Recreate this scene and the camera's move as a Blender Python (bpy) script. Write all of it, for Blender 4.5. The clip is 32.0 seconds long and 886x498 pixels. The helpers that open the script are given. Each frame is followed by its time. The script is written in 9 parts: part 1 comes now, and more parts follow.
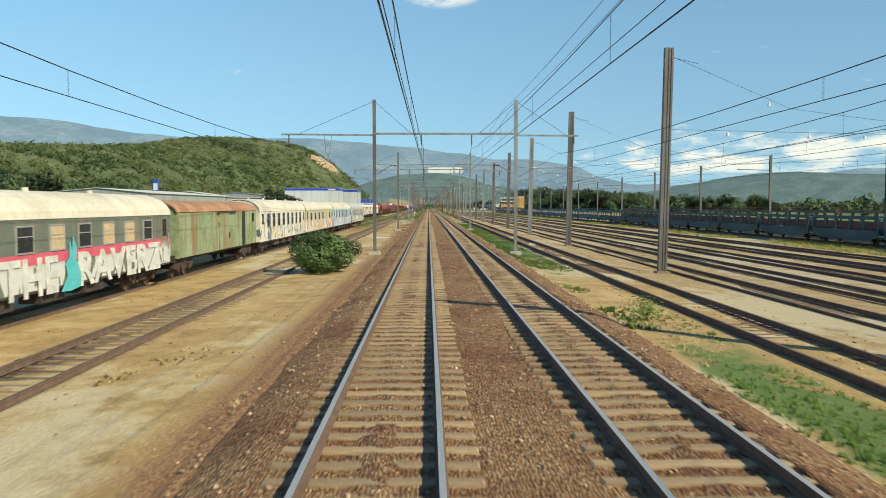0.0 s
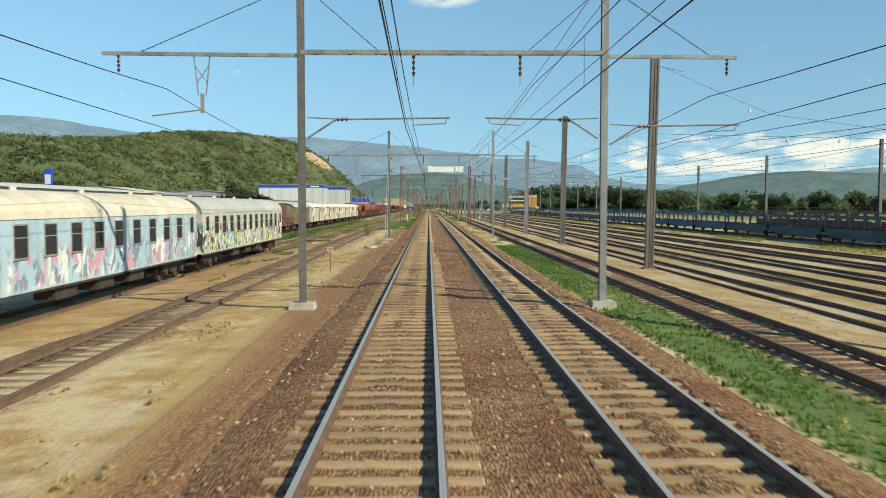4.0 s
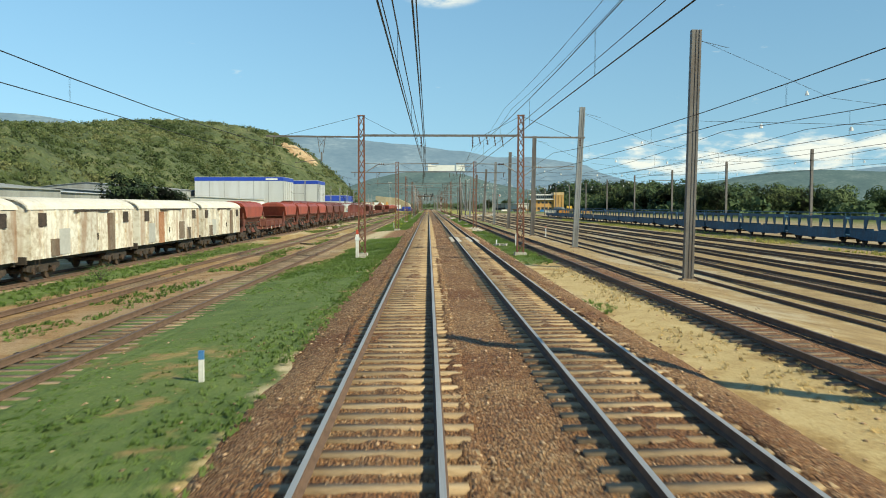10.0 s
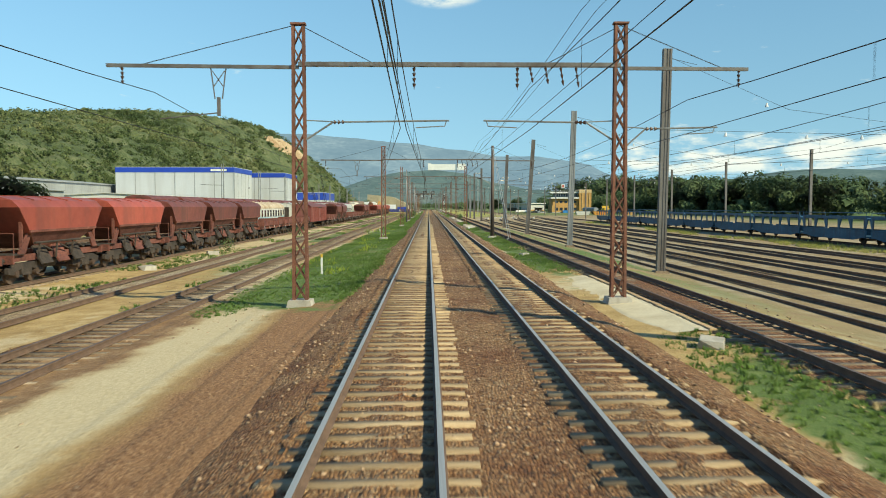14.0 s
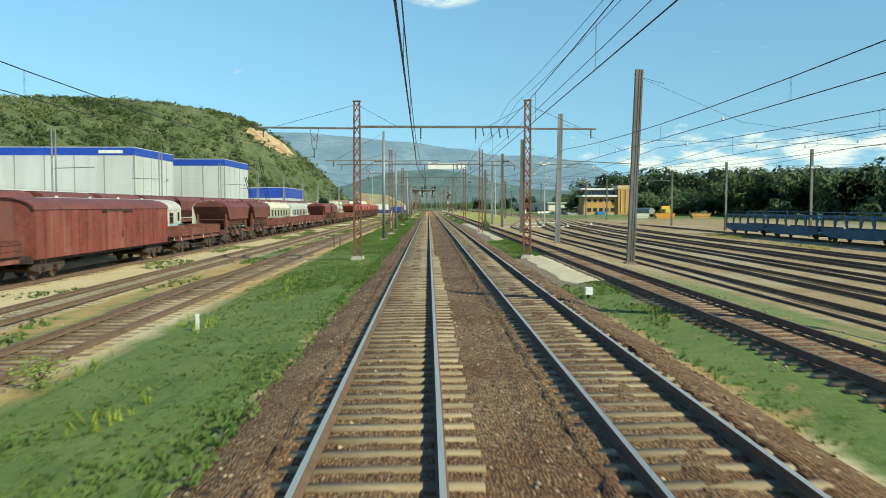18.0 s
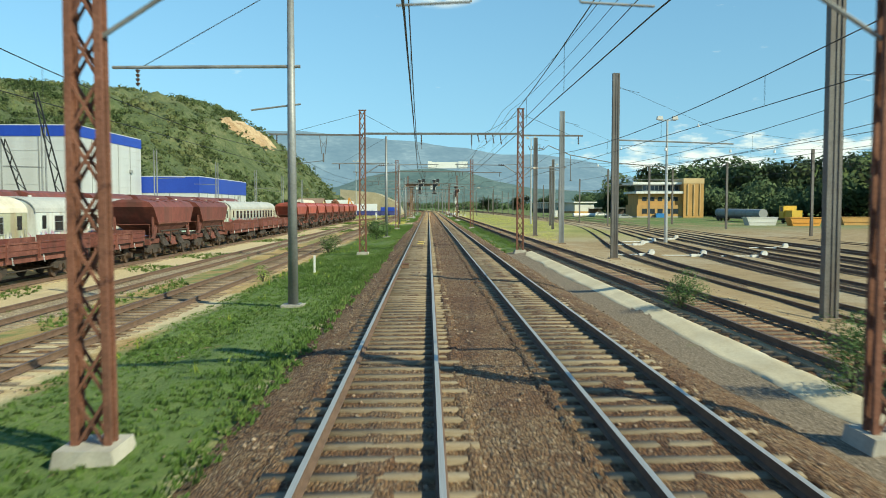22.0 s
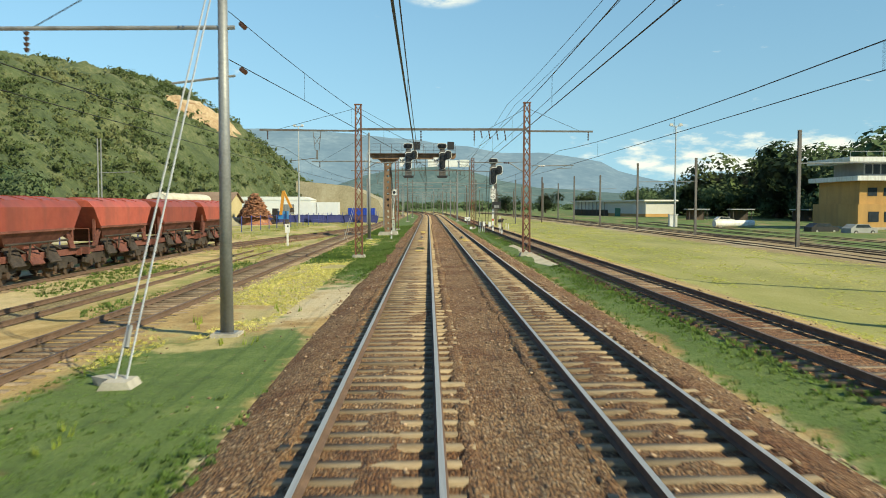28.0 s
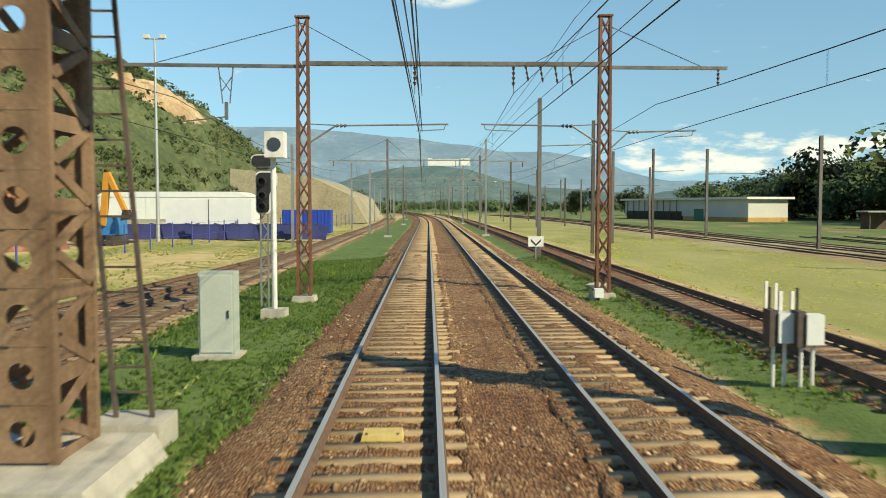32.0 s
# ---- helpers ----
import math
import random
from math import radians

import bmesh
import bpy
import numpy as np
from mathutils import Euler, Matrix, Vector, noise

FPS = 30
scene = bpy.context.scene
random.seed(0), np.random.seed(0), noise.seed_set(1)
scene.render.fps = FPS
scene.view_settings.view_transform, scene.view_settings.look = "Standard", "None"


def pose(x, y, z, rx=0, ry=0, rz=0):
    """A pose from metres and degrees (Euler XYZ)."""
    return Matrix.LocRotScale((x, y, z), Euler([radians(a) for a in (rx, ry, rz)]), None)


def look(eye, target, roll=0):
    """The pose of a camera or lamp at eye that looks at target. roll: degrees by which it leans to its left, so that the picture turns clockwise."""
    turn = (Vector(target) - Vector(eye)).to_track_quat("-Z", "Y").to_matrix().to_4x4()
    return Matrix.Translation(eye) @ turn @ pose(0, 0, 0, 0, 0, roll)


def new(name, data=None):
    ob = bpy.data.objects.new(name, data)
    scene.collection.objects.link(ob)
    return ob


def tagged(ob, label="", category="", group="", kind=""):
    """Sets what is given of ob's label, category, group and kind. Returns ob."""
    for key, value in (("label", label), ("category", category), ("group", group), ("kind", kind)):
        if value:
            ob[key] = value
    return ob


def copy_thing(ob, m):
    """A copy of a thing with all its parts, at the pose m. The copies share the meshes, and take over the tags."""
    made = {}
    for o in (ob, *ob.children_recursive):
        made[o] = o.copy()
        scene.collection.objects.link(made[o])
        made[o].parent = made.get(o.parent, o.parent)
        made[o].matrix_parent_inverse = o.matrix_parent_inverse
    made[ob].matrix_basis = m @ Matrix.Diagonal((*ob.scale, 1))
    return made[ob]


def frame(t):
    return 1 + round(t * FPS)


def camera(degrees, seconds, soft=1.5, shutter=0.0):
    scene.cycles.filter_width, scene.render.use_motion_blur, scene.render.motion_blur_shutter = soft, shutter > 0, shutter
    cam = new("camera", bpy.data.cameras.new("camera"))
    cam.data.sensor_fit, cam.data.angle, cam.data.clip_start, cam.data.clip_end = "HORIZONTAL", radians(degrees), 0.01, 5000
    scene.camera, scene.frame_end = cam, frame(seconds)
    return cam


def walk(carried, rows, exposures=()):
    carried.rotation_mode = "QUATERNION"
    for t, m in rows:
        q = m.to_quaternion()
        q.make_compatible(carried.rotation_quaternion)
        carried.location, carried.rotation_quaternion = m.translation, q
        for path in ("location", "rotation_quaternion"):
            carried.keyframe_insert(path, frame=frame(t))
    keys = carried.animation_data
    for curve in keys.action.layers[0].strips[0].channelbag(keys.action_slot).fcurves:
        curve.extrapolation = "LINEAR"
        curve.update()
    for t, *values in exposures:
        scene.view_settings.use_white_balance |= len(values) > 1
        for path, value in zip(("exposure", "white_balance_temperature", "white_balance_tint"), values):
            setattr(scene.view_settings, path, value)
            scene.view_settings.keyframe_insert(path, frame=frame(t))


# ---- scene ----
# ---- camera: a driver's cab that rolls along a straight line at about 21 m/s ----
EYE_X, EYE_Z = 0.61, 2.82


def travel(t):
    s = t / 16 - 1
    k = (336.51, 1.856, -1.45, -0.797, -0.35)
    return sum(c * (s ** (j + 1) - (-1) ** (j + 1)) for j, c in enumerate(k))


cam = camera(57.0, 32.0, soft=0.95, shutter=0.14)
walk(cam, [(t, pose(EYE_X, travel(t), EYE_Z, 86.98, 0, -1.03)) for t in range(33)],
     [(0.0, 0.23, 7100, -2), (13.0, 0.27, 7150, -5), (18.0, 0.33, 6750, -11), (25.0, 0.36, 7000, -9), (28.5, 0.36, 7500, -4), (32.0, 0.34, 7650, -3)])

# ---- world: clear late-day sky with low clouds, one sun from behind on the other side of the yard ----
SUN_EL, SUN_AZ = radians(36), math.atan2(0.80, -0.60)  # azimuth from +y towards +x
world = bpy.data.worlds.new("world")
scene.world = world
world.use_nodes = True
wn = world.node_tree.nodes
wl = world.node_tree.links
wn.clear()
sky = wn.new("ShaderNodeTexSky")
sky.sky_type = "NISHITA"
sky.sun_disc = False
sky.sun_elevation, sky.sun_rotation = SUN_EL, SUN_AZ
sky.air_density, sky.dust_density, sky.ozone_density = 1.0, 0.0, 4.0
sky.altitude = 300


def wmath(op, a, b=None, c=None):
    n = wn.new("ShaderNodeMath")
    n.operation = op
    n.use_clamp = False
    for i, v in enumerate((a, b, c)):
        if v is None:
            continue
        if isinstance(v, (int, float)):
            n.inputs[i].default_value = v
        else:
            wl.new(v, n.inputs[i])
    return n.outputs[0]


def wstep(v, a, b):
    n = wn.new("ShaderNodeMapRange")
    n.interpolation_type = "SMOOTHSTEP"
    wl.new(v, n.inputs[0])
    n.inputs[1].default_value, n.inputs[2].default_value = a, b
    return n.outputs[0]


tc = wn.new("ShaderNodeTexCoord")
# thin haze evens out the sky's gradient above the mountains
lift = wn.new("ShaderNodeSeparateXYZ")
wl.new(tc.outputs["Generated"], lift.inputs[0])
level = wn.new("ShaderNodeCombineXYZ")
wl.new(lift.outputs[0], level.inputs[0])
wl.new(lift.outputs[1], level.inputs[1])
wl.new(wmath("MAXIMUM", wmath("MULTIPLY_ADD", lift.outputs[2], 0.38, 0.10), wmath("MULTIPLY", lift.outputs[2], 0.76)), level.inputs[2])
even = wn.new("ShaderNodeVectorMath")
even.operation = "NORMALIZE"
wl.new(level.outputs[0], even.inputs[0])
wl.new(even.outputs[0], sky.inputs["Vector"])
sep = wn.new("ShaderNodeSeparateXYZ")
wl.new(tc.outputs["Generated"], sep.inputs[0])
az = wmath("ARCTAN2", sep.outputs[0], sep.outputs[1])
el = wmath("ARCSINE", sep.outputs[2])
comb = wn.new("ShaderNodeCombineXYZ")
wl.new(wmath("MULTIPLY", az, 9.0), comb.inputs[0])
wl.new(wmath("MULTIPLY", el, 26.0), comb.inputs[1])
cn = wn.new("ShaderNodeTexNoise")
cn.inputs["Scale"].default_value = 2.1
cn.inputs["Detail"].default_value = 5
cn.inputs["Roughness"].default_value = 0.58
wl.new(comb.outputs[0], cn.inputs["Vector"])
# a bank of cumulus low over the horizon, to the east of the line
band = wmath("MULTIPLY", wstep(el, 0.02, 0.045), wmath("SUBTRACT", 1.0, wstep(el, 0.062, 0.105)))
band = wmath("MULTIPLY", band, wstep(az, 0.12, 0.3))
cloud = wstep(wmath("ADD", cn.outputs["Fac"], wmath("MULTIPLY", band, 0.30)), 0.66, 0.88)
cloud = wmath("MULTIPLY", cloud, wstep(el, 0.015, 0.05))
# one small cloud high ahead
da = wmath("DIVIDE", wmath("SUBTRACT", az, 0.018), 0.055)
de = wmath("DIVIDE", wmath("SUBTRACT", el, 0.250), 0.018)
rr = wmath("ADD", wmath("MULTIPLY", da, da), wmath("MULTIPLY", de, de))
puff = wmath("MULTIPLY", wmath("SUBTRACT", 1.0, wstep(rr, 0.1, 1.0)), wstep(cn.outputs["Fac"], 0.36, 0.6))
cloud = wmath("MAXIMUM", cloud, wmath("MULTIPLY", puff, 0.95))
cmix = wn.new("ShaderNodeMix")
cmix.data_type = "RGBA"
wl.new(cloud, cmix.inputs[0])
tone = wn.new("ShaderNodeHueSaturation")
tone.inputs["Hue"].default_value, tone.inputs["Saturation"].default_value, tone.inputs["Value"].default_value = 0.5, 1.10, 1.21
wl.new(sky.outputs[0], tone.inputs["Color"])
wl.new(tone.outputs[0], cmix.inputs[6])
cmix.inputs[7].default_value = (8.2, 8.3, 8.5, 1)
bg = wn.new("ShaderNodeBackground")
bg.inputs[1].default_value = 0.099
wl.new(cmix.outputs[2], bg.inputs[0])
wo = wn.new("ShaderNodeOutputWorld")
wl.new(bg.outputs[0], wo.inputs[0])

sun = new("sun", bpy.data.lights.new("sun", "SUN"))
sun.data.energy, sun.data.angle, sun.data.color = 4.9, radians(0.6), (1.0, 0.89, 0.71)
sun.matrix_world = look((0, 0, 100), Vector((0, 0, 100)) + Vector((-0.80 * math.cos(SUN_EL), 0.60 * math.cos(SUN_EL), -math.sin(SUN_EL))))
# ---- materials ----
def material(name, colours, rough=0.8, metal=0.0, scale=1.0, fine=12.0, bump=0.3, spread=(0.35, 0.65), stretch=(1, 1, 1), random_tint=0.0, streak=None, island=0.0):
    """Two noises at two scales blend two or three colours; fine relief; streak: (colour, scale, amount) of runs downwards."""
    m = bpy.data.materials.new(name)
    m.use_nodes = True
    nt = m.node_tree
    n, l = nt.nodes, nt.links
    b = n["Principled BSDF"]
    b.inputs["Roughness"].default_value, b.inputs["Metallic"].default_value = rough, metal
    tex = n.new("ShaderNodeTexCoord")
    mp = n.new("ShaderNodeMapping")
    mp.inputs["Scale"].default_value = stretch
    l.new(tex.outputs["Object"], mp.inputs[0])
    big, small = n.new("ShaderNodeTexNoise"), n.new("ShaderNodeTexNoise")
    for t, s, d in ((big, scale, 5), (small, fine, 4)):
        t.inputs["Scale"].default_value, t.inputs["Detail"].default_value = s, d
        t.inputs["Roughness"].default_value = 0.6
        l.new(mp.outputs[0], t.inputs["Vector"])
    ramp = n.new("ShaderNodeValToRGB")
    e = ramp.color_ramp.elements
    e[0].position, e[1].position = spread
    e[0].color, e[1].color = (*colours[0], 1), (*colours[-1], 1)
    if len(colours) == 3:
        k = e.new((spread[0] + spread[1]) / 2)
        k.color = (*colours[1], 1)
    mixn = n.new("ShaderNodeMath")
    mixn.operation = "MULTIPLY_ADD"
    mixn.inputs[1].default_value = 0.45
    sub = n.new("ShaderNodeMath")
    sub.operation = "MULTIPLY_ADD"
    sub.inputs[1].default_value, sub.inputs[2].default_value = 0.55, 0.0
    l.new(big.outputs["Fac"], sub.inputs[0])
    l.new(small.outputs["Fac"], mixn.inputs[0])
    l.new(sub.outputs[0], mixn.inputs[2])
    l.new(mixn.outputs[0], ramp.inputs[0])
    col = ramp.outputs[0]
    if streak:
        sm = n.new("ShaderNodeMapping")
        sm.inputs["Scale"].default_value = (streak[1], streak[1], streak[1] * 0.12)
        l.new(tex.outputs["Object"], sm.inputs[0])
        sn = n.new("ShaderNodeTexNoise")
        sn.inputs["Scale"].default_value, sn.inputs["Detail"].default_value = 1.0, 5
        l.new(sm.outputs[0], sn.inputs["Vector"])
        mr = n.new("ShaderNodeMapRange")
        mr.inputs[1].default_value, mr.inputs[2].default_value = 0.47, 0.64
        mr.inputs[4].default_value = streak[2]
        l.new(sn.outputs["Fac"], mr.inputs[0])
        mx = n.new("ShaderNodeMix")
        mx.data_type = "RGBA"
        l.new(mr.outputs[0], mx.inputs[0])
        l.new(col, mx.inputs[6])
        mx.inputs[7].default_value = (*streak[0], 1)
        col = mx.outputs[2]
    if random_tint or island:
        src = n.new("ShaderNodeNewGeometry").outputs["Random Per Island"] if island else n.new("ShaderNodeObjectInfo").outputs["Random"]
        amount = island or random_tint
        hv = n.new("ShaderNodeHueSaturation")
        mr = n.new("ShaderNodeMapRange")
        mr.inputs[3].default_value, mr.inputs[4].default_value = 1 - amount, 1 + amount
        l.new(src, mr.inputs[0])
        l.new(mr.outputs[0], hv.inputs["Value"])
        l.new(col, hv.inputs["Color"])
        col = hv.outputs[0]
    l.new(col, b.inputs["Base Color"])
    if bump:
        bp = n.new("ShaderNodeBump")
        bp.inputs["Strength"].default_value, bp.inputs["Distance"].default_value = bump, 0.3 / fine
        l.new(small.outputs["Fac"], bp.inputs["Height"])
        l.new(bp.outputs[0], b.inputs["Normal"])
    return m


def gravel(name, colours, stain, per_metre=17.0, wide=0.35):
    """Crushed stone: every cell takes its own tone, gaps are low with their shade painted dark, wide stains run over
    it.
    """
    m = bpy.data.materials.new(name)
    m.use_nodes = True
    n, l = m.node_tree.nodes, m.node_tree.links
    b = n["Principled BSDF"]
    b.inputs["Roughness"].default_value = 0.92
    tex = n.new("ShaderNodeTexCoord")
    warp = n.new("ShaderNodeTexNoise")
    warp.inputs["Scale"].default_value = per_metre * 0.6
    l.new(tex.outputs["Object"], warp.inputs["Vector"])
    add = n.new("ShaderNodeVectorMath")
    add.operation = "MULTIPLY_ADD"
    l.new(warp.outputs["Color"], add.inputs[0])
    add.inputs[1].default_value = (0.05, 0.05, 0.05)
    l.new(tex.outputs["Object"], add.inputs[2])
    vor = n.new("ShaderNodeTexVoronoi")
    vor.inputs["Scale"].default_value = per_metre
    l.new(add.outputs[0], vor.inputs["Vector"])
    sp = n.new("ShaderNodeSeparateColor")
    l.new(vor.outputs["Color"], sp.inputs[0])
    ramp = n.new("ShaderNodeValToRGB")
    e = ramp.color_ramp.elements
    e[0].position, e[0].color = 0.0, (*colours[0], 1)
    e[1].position, e[1].color = 1.0, (*colours[-1], 1)
    for i, c in enumerate(colours[1:-1]):
        k = e.new((i + 1) / (len(colours) - 1))
        k.color = (*c, 1)
    l.new(sp.outputs[0], ramp.inputs[0])
    big = n.new("ShaderNodeTexNoise")
    big.inputs["Scale"].default_value, big.inputs["Detail"].default_value, big.inputs["Roughness"].default_value = wide, 6, 0.65
    l.new(tex.outputs["Object"], big.inputs["Vector"])
    mr = n.new("ShaderNodeMapRange")
    mr.inputs[1].default_value, mr.inputs[2].default_value, mr.inputs[4].default_value = 0.42, 0.62, 0.75
    l.new(big.outputs["Fac"], mr.inputs[0])
    mx = n.new("ShaderNodeMix")
    mx.data_type, mx.blend_type = "RGBA", "MULTIPLY"
    l.new(mr.outputs[0], mx.inputs[0])
    l.new(ramp.outputs[0], mx.inputs[6])
    mx.inputs[7].default_value = (*stain, 1)
    # shade between the stones is put into the colour, darker towards cell edges
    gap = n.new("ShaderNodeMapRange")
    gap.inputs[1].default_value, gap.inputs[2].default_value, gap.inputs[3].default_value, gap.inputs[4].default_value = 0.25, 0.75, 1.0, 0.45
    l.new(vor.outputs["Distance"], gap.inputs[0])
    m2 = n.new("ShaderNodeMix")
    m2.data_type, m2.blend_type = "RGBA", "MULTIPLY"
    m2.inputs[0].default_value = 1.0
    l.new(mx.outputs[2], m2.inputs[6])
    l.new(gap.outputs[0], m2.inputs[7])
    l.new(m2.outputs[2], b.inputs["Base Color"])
    bp = n.new("ShaderNodeBump")
    bp.inputs["Strength"].default_value, bp.inputs["Distance"].default_value = 1.0, 0.05
    bp.invert = True
    l.new(vor.outputs["Distance"], bp.inputs["Height"])
    l.new(bp.outputs[0], b.inputs["Normal"])
    return m


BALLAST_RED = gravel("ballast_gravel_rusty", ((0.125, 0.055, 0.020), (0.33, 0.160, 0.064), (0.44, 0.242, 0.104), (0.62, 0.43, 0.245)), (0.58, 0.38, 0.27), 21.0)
STONE = material("ballast_stone", ((0.24, 0.14, 0.08), (0.50, 0.36, 0.235)), 0.85, scale=3, fine=30, bump=0.4, island=0.55)


def tinted(mat, y0, y1, y2, y3, factor):
    """Multiplies the base colour by a factor along one stretch of the line."""
    n, l = mat.node_tree.nodes, mat.node_tree.links
    b = n["Principled BSDF"]
    co, sp = n.new("ShaderNodeTexCoord"), n.new("ShaderNodeSeparateXYZ")
    l.new(co.outputs["Object"], sp.inputs[0])
    up, down, both = n.new("ShaderNodeMapRange"), n.new("ShaderNodeMapRange"), n.new("ShaderNodeMath")
    both.operation = "MULTIPLY"
    for k, (a, c) in ((up, (y0, y1)), (down, (y3, y2))):
        k.inputs[1].default_value, k.inputs[2].default_value = a, c
        l.new(sp.outputs[1], k.inputs[0])
    l.new(up.outputs[0], both.inputs[0])
    l.new(down.outputs[0], both.inputs[1])
    mx = n.new("ShaderNodeMix")
    mx.data_type, mx.blend_type = "RGBA", "MULTIPLY"
    l.new(both.outputs[0], mx.inputs[0])
    l.new(b.inputs["Base Color"].links[0].from_socket, mx.inputs[6])
    mx.inputs[7].default_value = (*factor, 1)
    l.new(mx.outputs[2], b.inputs["Base Color"])


SLEEPER = material("sleeper_wood", ((0.20, 0.135, 0.075), (0.335, 0.24, 0.14), (0.46, 0.35, 0.22)), 0.9, scale=2.0, fine=25, bump=0.5, stretch=(0.3, 2, 2), random_tint=0.2)
SLEEPER_FAR = material("sleeper_wood_far", ((0.20, 0.135, 0.075), (0.335, 0.24, 0.14), (0.46, 0.35, 0.22)), 0.9, scale=2.0, fine=25, bump=0.5, stretch=(0.3, 2, 2), island=0.2)
for m in (BALLAST_RED, STONE, SLEEPER_FAR):
    tinted(m, 345, 410, 560, 650, (0.66, 0.72, 0.82))
SLEEPER_OLD = material("sleeper_old", ((0.10, 0.07, 0.045), (0.21, 0.155, 0.105), (0.32, 0.25, 0.175)), 0.95, scale=2.0, fine=25, bump=0.5, island=0.35)
SLEEPER_WHITE = material("sleeper_concrete", ((0.5, 0.47, 0.42), (0.66, 0.63, 0.57)), 0.9, scale=2.0, fine=25, bump=0.3)
RAIL_SIDE = material("rail_rust", ((0.09, 0.055, 0.038), (0.20, 0.125, 0.085)), 0.85, scale=4, fine=40, bump=0.3)
RAIL_TOP = material("rail_bright", ((0.44, 0.42, 0.39), (0.60, 0.58, 0.55)), 0.5, 0.6, scale=2, fine=30, bump=0.05, stretch=(20, 0.3, 1))
RAIL_DULL = material("rail_dull_top", ((0.09, 0.055, 0.04), (0.2, 0.14, 0.11)), 0.6, 0.3, scale=1, fine=30, bump=0.1)
GALV = material("galvanised_steel", ((0.20, 0.21, 0.215), (0.33, 0.34, 0.34)), 0.55, 0.35, scale=0.8, fine=14, bump=0.08, streak=((0.13, 0.12, 0.11), 2.0, 0.5))
DARK_POLE = material("dark_pole_steel", ((0.055, 0.045, 0.04), (0.13, 0.10, 0.085)), 0.7, 0.2, scale=0.8, fine=14, bump=0.1, streak=((0.18, 0.10, 0.06), 2.0, 0.5))
POLE_MIX = material("weathered_pole_steel", ((0.10, 0.095, 0.09), (0.20, 0.19, 0.18)), 0.6, 0.3, scale=0.8, fine=14, bump=0.1, streak=((0.10, 0.075, 0.06), 2.0, 0.6))
RUSTY = material("rusty_lattice_paint", ((0.085, 0.034, 0.02), (0.175, 0.070, 0.042), (0.25, 0.115, 0.075)), 0.8, scale=0.9, fine=18, bump=0.25, streak=((0.09, 0.045, 0.03), 2.5, 0.6))
BROWN_STEEL = material("brown_gantry_steel", ((0.15, 0.088, 0.05), (0.31, 0.20, 0.125)), 0.75, scale=1.2, fine=18, bump=0.25, streak=((0.09, 0.05, 0.03), 2.0, 0.6))
WIRE = material("copper_wire_dark", ((0.022, 0.022, 0.022), (0.05, 0.05, 0.048)), 0.55, 0.4, bump=0)
INSUL = material("insulator_brown", ((0.06, 0.03, 0.02), (0.09, 0.05, 0.035)), 0.25, bump=0)
CONCRETE = material("concrete", ((0.36, 0.33, 0.28), (0.5, 0.465, 0.40)), 0.9, scale=1.5, fine=22, bump=0.3, streak=((0.22, 0.2, 0.17), 2, 0.5))
BLACK = material("black_paint", ((0.012, 0.012, 0.013), (0.028, 0.028, 0.03)), 0.5, bump=0)
WHITE = material("white_paint", ((0.62, 0.62, 0.60), (0.78, 0.78, 0.76)), 0.6, scale=2, bump=0.05, streak=((0.42, 0.38, 0.32), 3, 0.4))
YELLOW = material("yellow_paint", ((0.55, 0.33, 0.03), (0.68, 0.46, 0.07)), 0.6, scale=2, bump=0.1)
RED_PAINT = material("red_paint", ((0.42, 0.05, 0.03), (0.52, 0.09, 0.05)), 0.6, bump=0.05)
